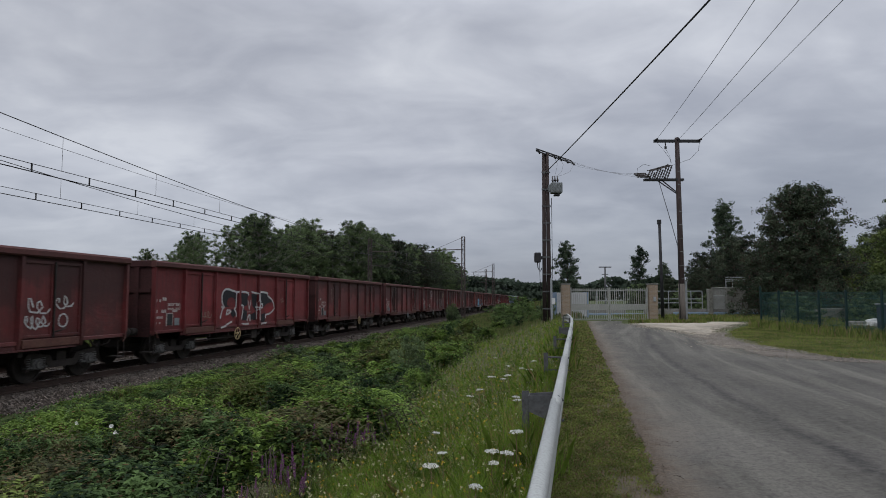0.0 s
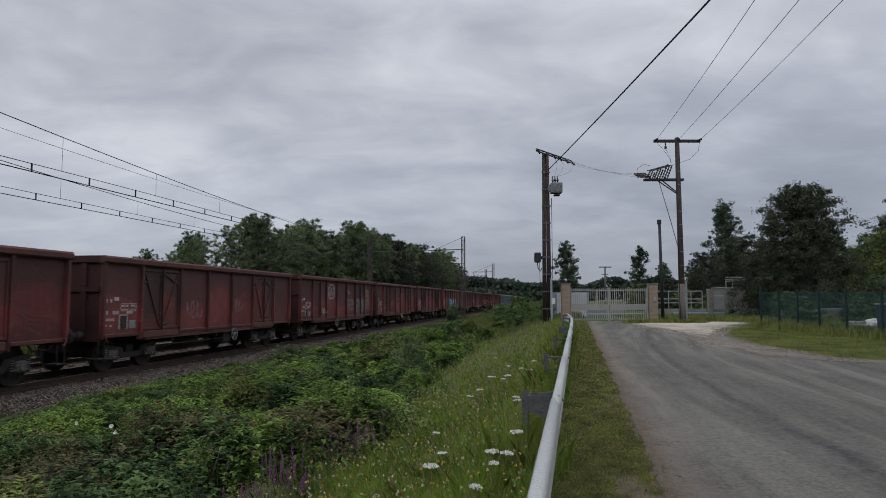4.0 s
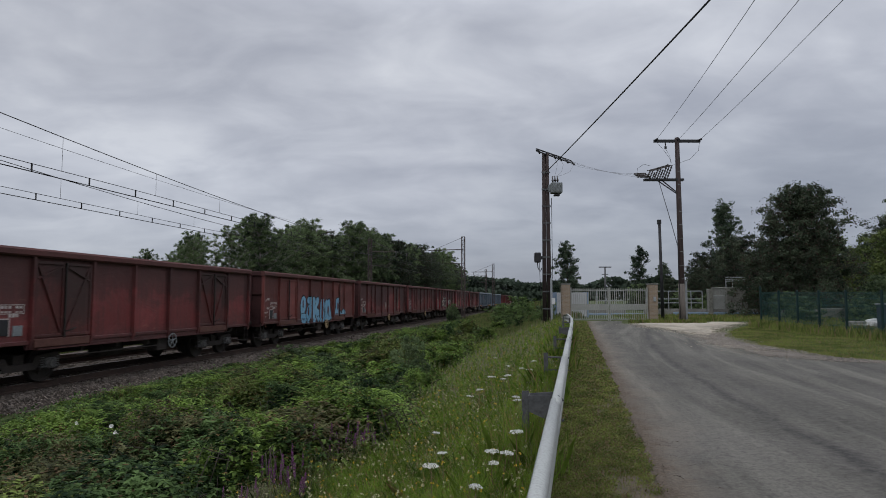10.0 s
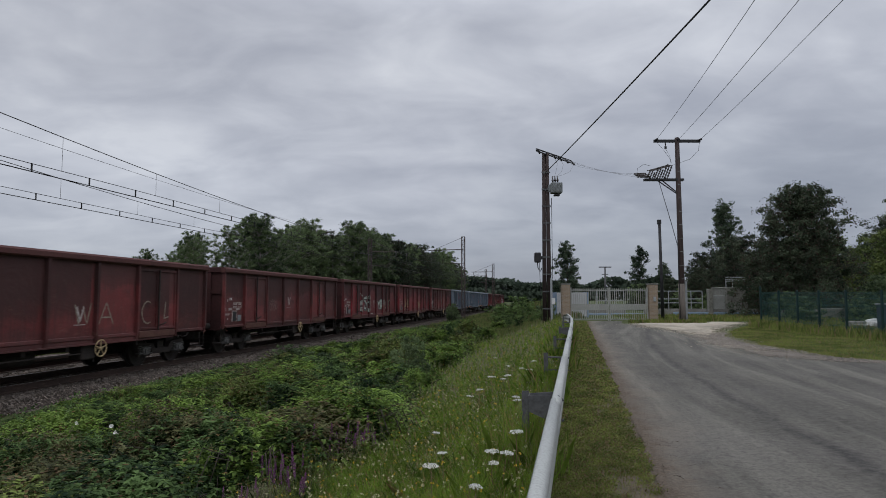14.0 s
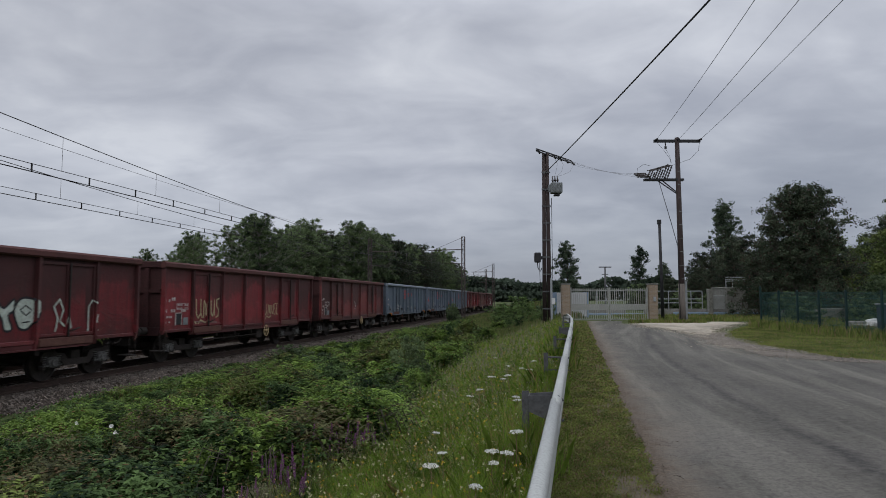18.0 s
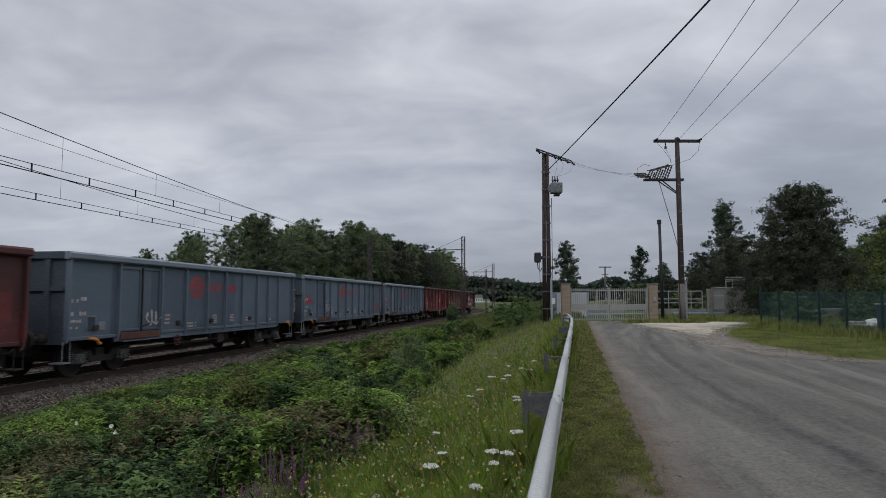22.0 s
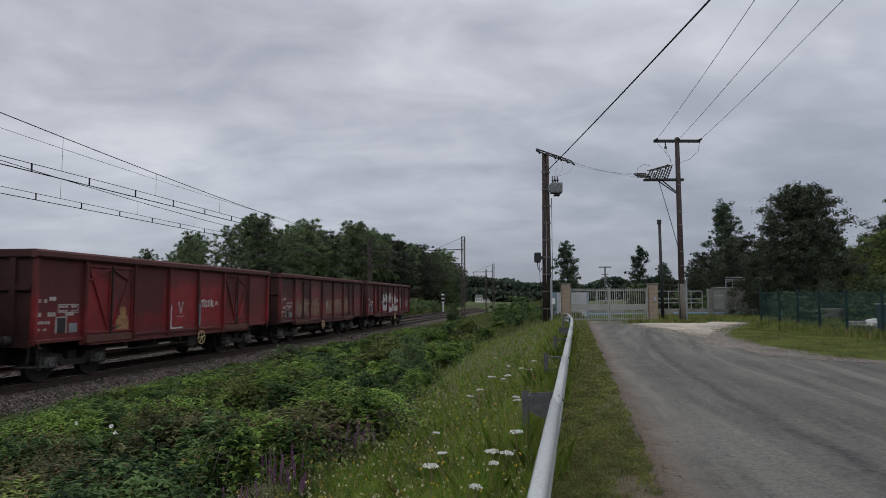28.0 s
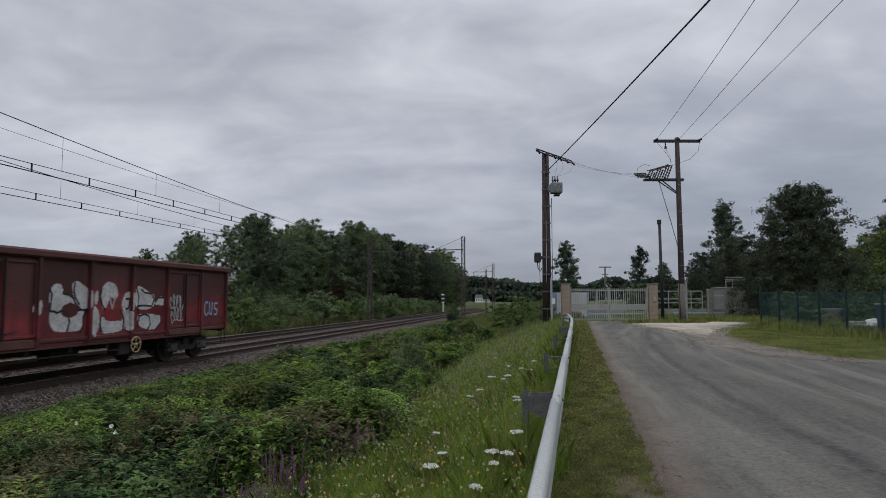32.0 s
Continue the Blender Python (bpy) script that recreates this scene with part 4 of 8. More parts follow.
            for q in range(n):
                if (q * 7 + int(y * 10)) % 5 < 4:
                    box(bm, 1.414, 1.418, y + q * wd / n, y + (q + 0.78) * wd / n, z, z + hg)
        part("marking", bm, "white_mark", w, "white stencilled marking")["kind"] = "stuff"
    bm = bmesh.new()
    box(bm, 1.414, 1.436, 0.78, 1.10, 1.22, 1.58, 0.006)
    holder = part("ticket_holder", bm, "slate" if grey else "black", w, "dark ticket holder")
    bm = bmesh.new()
    for q in ((0.76, 1.12, 1.58, 1.61), (0.76, 0.79, 1.20, 1.58), (1.09, 1.12, 1.20, 1.58)):
        box(bm, 1.414, 1.44, *q)
    part("rim", bm, "plate" if grey else "white_mark", holder, "pale rim")
    bm = bmesh.new()
    box(bm, 1.414, 1.432, 1.22, 1.50, 1.20, 1.44, 0.006)
    part("ticket_plate", bm, "plate", w, "dull grey plate")
    for y in (0.12, length - 0.12):
        bm = bmesh.new()
        sy = 1 if y < 1 else -1
        if grey:
            yh = y + sy * 0.75
            path_tube(bm, [(1.43, yh, 1.0), (1.52, yh, 1.01), (1.55, yh + 0.08, 1.0), (1.56, yh + 0.18, 0.95), (1.55, yh + 0.22, 0.88), (1.54, yh + 0.32, 0.87)], 0.045)
        else:
            path_tube(bm, [(1.44, y, 1.06), (1.51, y, 1.04), (1.53, y, 0.97), (1.51, y + sy * 0.05, 0.89), (1.53, y + sy * 0.10, 0.87)], 0.022)
        part("tow_hook", bm, "orange" if grey else "door_sill", w, "tow hook")
        bm = bmesh.new()
        box(bm, 1.05, 1.42, y - 0.14, y + 0.14, 0.42, 0.45)
        tube(bm, (1.40, y - 0.13, 0.43), (1.40, y - 0.13, 0.98), 0.014, sides=5)
        tube(bm, (1.40, y + 0.13, 0.43), (1.40, y + 0.13, 0.98), 0.014, sides=5)
        part("step", bm, "under" if not grey else "plate", w, "shunter's step")
    if grey:
        bm = bmesh.new()
        y = length + 0.04
        path_tube(bm, [(1.44, y - 0.06, 2.45), (1.46, y + 0.12, 2.52), (1.46, y + 0.16, 2.45), (1.46, y + 0.16, 1.55), (1.46, y + 0.12, 1.48), (1.44, y - 0.06, 1.52)], 0.022)
        part("grab_rail", bm, "white_mark", w, "pale grab rail")
        for y in (1.0, 4.9, 7.0, 10.0):
            bm = bmesh.new()
            box(bm, 1.414, 1.48, y, y + 0.22, 1.22, 1.36, 0.02)
            part("rope_hook", bm, "under", w, "small lashing bracket")
    return w


M["door_brown"] = wagon_paint("brown_door_paint", (0.120, 0.027, 0.025), (0.080, 0.024, 0.022), (0.038, 0.023, 0.021), (0.17, 0.09, 0.065))
M["door_sill"] = surface("scuffed_sill", (0.12, 0.055, 0.040), (0.085, 0.030, 0.026), (0.05, 0.026, 0.022), 2.5, 25, 0.8)
M["yellow_dull"] = surface("dull_yellow_hook", (0.35, 0.21, 0.09), (0.20, 0.09, 0.05), None, 6, 30, 0.7)


def ribbon(w, strokes, width, mat, ribs, doors, label, lift=0.003):
    """Sprayed strokes on the near side, lying on ribs, doors and sheets. strokes: lists of (y, z)."""
    for st in strokes:
        bm = bmesh.new()
        pts = []
        for (a, b), (c, d) in zip(st, st[1:]):
            n = max(1, int(math.hypot(c - a, d - b) / 0.05))
            pts += [(a + (c - a) * i / n, b + (d - b) * i / n) for i in range(n)]
        pts.append(st[-1])
        prev = None
        for i, (y, z) in enumerate(pts):
            p, q = pts[max(i - 1, 0)], pts[min(i + 1, len(pts) - 1)]
            ty, tz = q[0] - p[0], q[1] - p[1]
            ln = math.hypot(ty, tz) or 1
            ny, nz = -tz / ln * width / 2, ty / ln * width / 2
            x = side_profile(y, ribs, doors, z) + lift
            cur = [bm.verts.new((x, y + ny, z + nz)), bm.verts.new((x, y - ny, z - nz))]
            if prev:
                bm.faces.new((prev[0], prev[1], cur[1], cur[0]))
            prev = cur
        bmesh.ops.recalc_face_normals(bm, faces=bm.faces)
        part("graffiti", bm, mat, w, label)


def inside(p, poly):
    y, z = p
    hit = False
    for (a, b), (c, d) in zip(poly, poly[1:] + poly[:1]):
        if (b > z) != (d > z) and y < (c - a) * (z - b) / (d - b) + a:
            hit = not hit
    return hit


def blob(w, poly, mat, ribs, doors, label, cell=0.045, lift=0.002):
    """A sprayed filling laid on the side in small cells."""
    bm = bmesh.new()
    ys, zs = [p[0] for p in poly], [p[1] for p in poly]
    y = min(ys)
    while y < max(ys):
        z = min(zs)
        while z < max(zs):
            if inside((y + cell / 2, z + cell / 2), poly):
                xa, xb = side_profile(y, ribs, doors, z + cell / 2) + lift, side_profile(y + cell, ribs, doors, z + cell / 2) + lift
                bm.faces.new([bm.verts.new(v) for v in ((xa, y, z), (xb, y + cell, z), (xb, y + cell, z + cell), (xa, y, z + cell))])
            z += cell
        y += cell
    bmesh.ops.remove_doubles(bm, verts=bm.verts, dist=0.002)
    return part("graffiti", bm, mat, w, label)


def rounded(poly, n=5):
    """The closed outline poly with its corners rounded off."""
    out, m_ = [], len(poly)
    for i in range(m_):
        p0, p1, p2, p3 = (Vector(poly[(i + j) % m_]) for j in (-1, 0, 1, 2))
        for q in range(n):
            t = q / n
            v = 0.5 * (2 * p1 + (p2 - p0) * t + (2 * p0 - 5 * p1 + 4 * p2 - p3) * t * t + (3 * p1 - p0 - 3 * p2 + p3) * t ** 3)
            out.append((v.x, v.y))
    return out


def oval(y, z, ry_, rz_, n=14, a0=0.0, a1=360.0, lean=0.0):
    out = []
    for i in range(n + 1):
        a = radians(a0 + (a1 - a0) * i / n)
        dz = rz_ * math.sin(a)
        out.append((y + ry_ * math.cos(a) + lean * dz, z + dz))
    return out


def scribble(seed, y, z, wd, hg, loops):
    """A looping tag that cannot be read."""
    r = np.random.default_rng(seed)
    pts = []
    for i in range(loops * 6 + 1):
        f = i / (loops * 6)
        a = i * math.pi / 3
        pts.append((y + wd * f + 0.5 * wd / loops * math.cos(a) * r.uniform(0.5, 1.3), z + hg * 0.5 * math.sin(a) * r.uniform(0.5, 1.2)))
    return pts


RED = dict(cap="cap", length=RED_L, top=3.23, ribs=RED_RIBS, doors=RED_DOORS, pivots=(1.9, 10.9))
R, DR = RED_RIBS, RED_DOORS
PLAIN = "weathered %s open freight wagon with ribbed sides and double doors"
kinds = {
    "a": open_wagon(PLAIN % "plain red", "clean_red", wheel_y=5.35, wheel_mat="yellow", **RED),
    "h": open_wagon(PLAIN % "orange-brown", "rust_red", wheel_y=7.8, wheel_mat="yellow", **RED),
    "b": open_wagon(PLAIN % "brown-red", "brown", wheel_y=7.4, **RED),
    "c": open_wagon(PLAIN % "faded red", "faded", wheel_y=7.4, wheel_mat="yellow", **RED),
    "d": open_wagon("brown-red open freight wagon with diagonally braced doors", "brown", braced=True, wheel_y=7.4, wheel_mat="plate", **RED),
    "e": open_wagon("bright red open freight wagon with diagonally braced doors", "bright", braced=True, wheel_y=7.4, **RED),
    "f": open_wagon(PLAIN % "dark red", "red", wheel_y=7.4, **RED),
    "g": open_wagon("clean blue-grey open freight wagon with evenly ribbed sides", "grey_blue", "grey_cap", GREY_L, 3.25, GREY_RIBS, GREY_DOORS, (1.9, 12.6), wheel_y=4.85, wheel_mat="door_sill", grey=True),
}
# order from the rear of the train to its front
ORDER = ["f", "c", "e", "g", "g", "g", "b", "f", "f", "b", "b", "h", "d", "b", "c", "d", "b", "a", "b"]
used, train = set(), []
start = 0.0
for i, kd in enumerate(ORDER):
    length = GREY_L if kd == "g" else RED_L
    pitch = length + 1.24
    start -= pitch
    w = kinds[kd] if kd not in used else copy_thing(kinds[kd], pose(0, 0, 0))
    used.add(kd)
    train.append((w, start + 1.24))
REAR = [w for w, _ in train]


def move_wheel(w, y, mat):
    for c in w.children:
        if c.name.startswith("brake_wheel"):
            c.data = c.data.copy()
            c.data.materials[0] = M[mat]
            c.matrix_basis = pose(1.52, y, 0.74)


def framed(w, y, z, wd, hg):
    """A number box: white frame with bars inside."""
    bm = bmesh.new()
    for q in ((y, y + wd, z, z + 0.018), (y, y + wd, z + hg - 0.018, z + hg), (y, y + 0.018, z + 0.018, z + hg - 0.018), (y + wd - 0.018, y + wd, z + 0.018, z + hg - 0.018)):
        box(bm, 1.414, 1.4175, *q)
    part("marking_frame", bm, "white_mark", w, "white stencilled frame")


for w_, y_, mat_ in ((REAR[1], 5.5, "yellow"), (REAR[14], 5.35, "plate")):
    move_wheel(w_, y_, mat_)
for w_, kd_ in zip(REAR, ORDER):
    if kd_ != "g":
        framed(w_, 0.84, 1.70, 0.70, 0.22)


def v_mark(w, y, z=1.58):
    ribbon(w, [[(y, z + 0.40), (y + 0.13, z + 0.02)], [(y + 0.13, z + 0.02), (y + 0.26, z + 0.40)]], 0.06, "white_mark", R, DR, "white letter V", 0.009)
    ribbon(w, [[(y - 0.08, z - 0.07), (y + 0.34, z - 0.07)]], 0.022, "white_mark", R, DR, "white stencilled bar", 0.002)


# last wagon: silver filling with dark outlines over the middle panels
w = REAR[0]
silver = [[(4.16, 1.74), (4.13, 2.17), (4.24, 2.38), (4.43, 2.43), (4.57, 2.29), (4.57, 2.18), (4.89, 2.12), (5.0, 1.97), (5.09, 1.75), (5.32, 1.78), (5.3, 1.38), (5.18, 1.24), (4.6, 1.23), (4.31, 1.28), (4.17, 1.47)],
    [(4.87, 2.4), (5.07, 2.5), (5.32, 2.39), (5.5, 2.26), (5.56, 1.89), (5.27, 1.78), (5.02, 1.97)],
    [(6.0, 1.89), (5.98, 2.27), (6.19, 2.5), (6.52, 2.46), (6.68, 2.2), (6.55, 2.04), (6.36, 2.09), (6.23, 1.89), (6.1, 1.7)],
    [(5.98, 1.51), (6.25, 1.55), (6.83, 1.44), (6.91, 1.72), (7.03, 1.32), (6.84, 1.17), (6.41, 1.11), (6.04, 1.16)],
    [(5.72, 2.16), (5.84, 2.27), (5.84, 1.96), (5.73, 1.92)],
    [(5.7, 1.81), (5.88, 1.74), (5.94, 1.36), (5.78, 1.06), (5.69, 1.14)],
    [(6.85, 1.88), (6.98, 2.2), (7.23, 2.24), (7.35, 2.04), (7.21, 1.68), (7.01, 1.62)],
    [(6.96, 1.61), (7.26, 1.67), (7.39, 1.3), (7.19, 1.15), (7.04, 1.24)],
    [(7.46, 1.88), (7.48, 2.37), (7.7, 2.41), (8.03, 2.28), (8.32, 2.18), (8.39, 1.95), (8.23, 1.78), (7.73, 1.74)],
    [(7.61, 1.58), (8.07, 1.6), (8.71, 1.55), (8.72, 1.31), (8.5, 1.14), (7.99, 1.16), (7.65, 1.29)],
    [(8.42, 1.95), (8.62, 2.11), (8.86, 2.08), (8.81, 1.86), (8.52, 1.78)],
    [(3.59, 1.84), (3.75, 2.01), (3.91, 1.96), (3.9, 1.8), (3.67, 1.64)]]
for poly in silver:
    blob(w, rounded(poly), "pale_spray", R, DR, "silver graffiti filling", 0.025)
for poly in [[(4.53, 1.73), (4.59, 1.87), (4.86, 1.95), (5.07, 1.84), (5.1, 1.66), (4.88, 1.58), (4.61, 1.62)],
    [(6.07, 1.83), (6.24, 1.76), (6.59, 1.77), (6.78, 1.85), (6.8, 1.53), (6.58, 1.44), (6.16, 1.49)],
    [(8.23, 1.78), (8.46, 1.87), (8.87, 1.81), (8.83, 1.58), (8.47, 1.56), (8.24, 1.65)]]:
    blob(w, rounded(poly), "bright", R, DR, "red patch in the graffiti", 0.025, 0.004)
curves = [[(4.12, 2.27), (4.2, 2.18), (4.18, 1.96), (4.16, 1.75), (4.38, 1.73)],
    [(4.57, 2.18), (4.77, 2.15), (4.93, 2.07), (5.02, 1.92), (5.23, 1.76)],
    [(5.05, 1.75), (5.46, 1.77), (5.31, 1.6), (5.32, 1.38), (5.23, 1.2)],
    [(4.34, 1.68), (4.56, 1.76), (4.76, 1.67), (4.83, 1.47), (4.75, 1.22)],
    [(4.97, 2.47), (4.94, 2.25), (5.01, 2.07), (5.16, 1.89)],
    [(6.0, 2.34), (5.94, 2.12), (6.02, 1.89), (6.17, 1.73)],
    [(5.98, 1.55), (5.97, 1.36), (6.04, 1.16)],
    [(6.76, 1.75), (6.92, 1.56), (6.95, 1.37), (6.91, 1.18)],
    [(7.48, 2.4), (7.6, 2.12), (7.57, 1.79), (7.64, 1.54), (7.58, 1.21)],
    [(7.7, 2.34), (7.87, 2.24), (8.21, 2.21), (8.36, 2.04), (8.23, 1.83), (7.86, 1.86), (7.52, 1.83)],
    [(7.64, 1.54), (7.91, 1.6), (8.13, 1.53), (8.2, 1.27), (8.04, 1.11)],
    [(8.42, 1.94), (8.56, 2.09), (8.86, 2.09)],
    [(8.71, 1.55), (8.75, 1.34), (8.47, 1.12)],
    [(6.99, 2.04), (7.19, 2.07), (7.15, 1.8), (7.01, 1.75)]]
ribbon(w, curves, 0.055, "black_spray", R, DR, "black graffiti strokes", 0.006)
v_mark(w, 6.30, 1.75)
ribbon(w, [scribble(4, 9.15, 1.95, 0.7, 0.5, 4), scribble(5, 9.2, 1.5, 0.7, 0.45, 4)], 0.035, "pale_spray", R, DR, "white scribbled tag")
ribbon(w, [oval(11.45, 1.72, 0.13, 0.24, 10, 50, 330), [(11.65, 1.95), (11.65, 1.55), (11.8, 1.5), (11.85, 1.95)], [(12.2, 1.9), (12.0, 1.9), (12.0, 1.72), (12.2, 1.66), (12.15, 1.5), (11.98, 1.5)]], 0.06, "blue_spray", R, DR, "small pale blue tag")
# second from the rear: cream and white patches
w = REAR[1]
v_mark(w, 6.2, 1.56)
worn = lambda y0, y1, z0, z1: [(y0, z0 + 0.1), (y0 + 0.05, z1 - 0.12), (y0 + 0.2 * (y1 - y0), z1), (y0 + 0.5 * (y1 - y0), z1 - 0.1), (y0 + 0.75 * (y1 - y0), z1 + 0.03), (y1, z1 - 0.2), (y1 - 0.06, z0 + 0.08), (y0 + 0.6 * (y1 - y0), z0), (y0 + 0.3 * (y1 - y0), z0 + 0.07)]
for k, (y0_, y1_) in enumerate(((1.85, 2.68), (2.8, 3.6), (4.0, 5.2), (6.1, 7.15), (7.5, 8.9), (9.15, 10.0))):
    blob(w, worn(y0_, y1_, 1.2, 2.05 + 0.05 * (k % 3)), "patch_spray", R, DR, "worn cream graffiti patch")
    pick = np.random.default_rng(90 + k)
    for mat_ in ("yellow_dull", "dim_spray", "chalk"):
        strokes = []
        for _ in range(4 if mat_ != "chalk" else 2):
            yy, zz_ = pick.uniform(y0_ + 0.1, y1_ - 0.2), pick.uniform(1.3, 1.6)
            strokes.append([(yy, zz_), (yy + pick.uniform(-0.1, 0.1), zz_ + 0.2), (yy + pick.uniform(-0.15, 0.2), zz_ + 0.45), (yy + pick.uniform(0.0, 0.25), zz_ + pick.uniform(0.3, 0.5))])
        ribbon(w, strokes, 0.04, mat_, R, DR, "worn cream graffiti strokes", 0.005)
# third: a figure in cream spray on one door
w = REAR[2]
v_mark(w, 6.1, 1.56)
blob(w, oval(3.25, 1.72, 0.13, 0.12)[:-1], "yellow_dull", R, DR, "cream sprayed round")
blob(w, [(3.0, 1.15), (2.98, 1.42), (3.1, 1.6), (3.42, 1.6), (3.52, 1.4), (3.5, 1.15)], "yellow_dull", R, DR, "cream sprayed patch")
ribbon(w, [[(7.5, 1.98), (7.72, 2.02)], [(7.62, 2.0), (7.6, 1.78)], oval(7.8, 1.88, 0.08, 0.1, 10), [(8.08, 2.0), (7.95, 1.98), (8.06, 1.88), (7.93, 1.78)], [(8.18, 2.05), (8.16, 1.76)], [(8.32, 1.98), (8.18, 1.88), (8.34, 1.78)], [(8.45, 1.84), (8.55, 1.95), (8.65, 1.82)]], 0.055, "pale_spray", R, DR, "white jagged tag")
ribbon(w, [[(7.25, 1.9), (7.25, 1.1)], [(9.98, 2.0), (9.98, 1.2)]], 0.07, "teal_spray", R, DR, "teal paint streaks", 0.006)
ribbon(w, [[(5.55, 1.85), (5.55, 1.02)], [(7.28, 1.85), (7.28, 1.05)], [(5.6, 1.12), (6.4, 1.12)]], 0.05, "pale_spray", R, DR, "white paint lines")
# the blue-grey wagons carry a red ring mark and a row of red bars
for w in REAR[3:6]:
    G, DG = GREY_RIBS, GREY_DOORS
    ribbon(w, [oval(6.16, 2.45, 0.40, 0.32, 28)], 0.09, "red_mark", G, DG, "red ring emblem", 0.002)
    ribbon(w, [oval(6.16, 2.45, 0.20, 0.16, 20)], 0.075, "red_mark", G, DG, "red ring emblem", 0.002)
    ribbon(w, [[(5.7, 2.45), (6.6, 2.45)]], 0.06, "red_mark", G, DG, "red bar of the emblem", 0.003)
    for yy, tall in ((7.02, 0.3), (7.2, 0.24), (7.38, 0.3), (7.56, 0.3), (7.74, 0.3), (8.24, 0.3), (8.40, 0.24), (8.56, 0.3), (8.72, 0.24), (8.88, 0.3)):
        ribbon(w, [[(yy, 2.30), (yy, 2.30 + tall)]], 0.085, "red_mark", G, DG, "red painted bar", 0.002)
ribbon(REAR[3], [scribble(21, 0.5, 2.0, 0.8, 0.35, 4)], 0.06, "red_mark", G, DG, "red scrawled tag")
ribbon(REAR[4], [scribble(22, 13.35, 1.63, 0.9, 0.35, 4), [(13.3, 1.45), (14.3, 1.5)]], 0.045, "red_mark", G, DG, "red scrawled tag")
ribbon(REAR[4], [scribble(23, 0.35, 1.98, 0.95, 0.26, 5), [(0.25, 1.86), (0.5, 2.02), (0.85, 2.1), (1.2, 2.0), (1.5, 1.86)], [(0.7, 2.16), (0.72, 2.28)], [(0.82, 2.18), (0.86, 2.3)], [(0.94, 2.16), (1.0, 2.25)]], 0.06, "red_mark", G, DG, "red scrawled tag")
ribbon(REAR[4], [scribble(24, 3.3, 1.68, 0.62, 0.3, 4), [(3.35, 1.5), (3.6, 1.42), (3.75, 1.52), (3.9, 1.4)], [(3.5, 1.9), (3.48, 1.98)], [(3.6, 1.9), (3.62, 2.0)]], 0.035, "pale_spray", G, DG, "white scribbled tag")
ribbon(REAR[5], [scribble(25, 3.3, 1.5, 0.6, 0.5, 3)], 0.05, "pale_spray", G, DG, "white scribbled tag")
# reds ahead of the grey wagons, nearest to them first
v_mark(REAR[6], 6.2, 1.56)
w = REAR[7]
for y0_, sc in ((1.95, 1.0), (7.42, 0.72)):
    ribbon(w, [[(y0_ + sc * a_, 1.35 + sc * b_) for a_, b_ in st] for st in (
        [(0.0, 0.7), (0.02, 0.2), (0.15, 0.05), (0.3, 0.2), (0.3, 0.7)], [(0.3, 0.25), (0.4, 0.05)], [(0.5, 0.05), (0.5, 0.65), (0.62, 0.5), (0.66, 0.1), (0.72, 0.6), (0.84, 0.55), (0.86, 0.05)],
        [(0.98, 0.65), (1.0, 0.2), (1.1, 0.1), (1.2, 0.3), (1.22, 0.7), (1.22, 0.1)], [(1.55, 0.72), (1.38, 0.68), (1.36, 0.45), (1.52, 0.32), (1.5, 0.1), (1.32, 0.05)], [(-0.08, -0.06), (0.1, -0.2), (0.3, -0.02), (0.62, -0.12), (0.9, -0.02)]) + (([(1.85, 0.72), (1.68, 0.7), (1.68, 0.08), (1.86, 0.06)], [(1.68, 0.4), (1.82, 0.4)]) if sc < 1 else ())], 0.052 * sc + 0.006, "yellow_spray", R, DR, "cream sprayed strokes")
ribbon(w, [[(1.9, 1.28), (3.4, 1.22)]], 0.04, "dim_spray", R, DR, "faint sprayed line")
w = REAR[8]
v_mark(w, 6.68, 1.6)
for poly in [[(4.38, 1.29), (4.36, 1.61), (4.51, 1.39), (4.92, 1.35), (5.01, 1.59), (5.19, 1.76), (5.39, 1.72), (5.38, 1.24), (5.11, 1.28)],
    [(3.5, 1.58), (3.72, 1.65), (4.06, 1.8), (4.09, 1.54), (3.82, 1.6)]]:
    blob(w, poly, "grey_worn", R, DR, "grey hatched graffiti ground", 0.03)
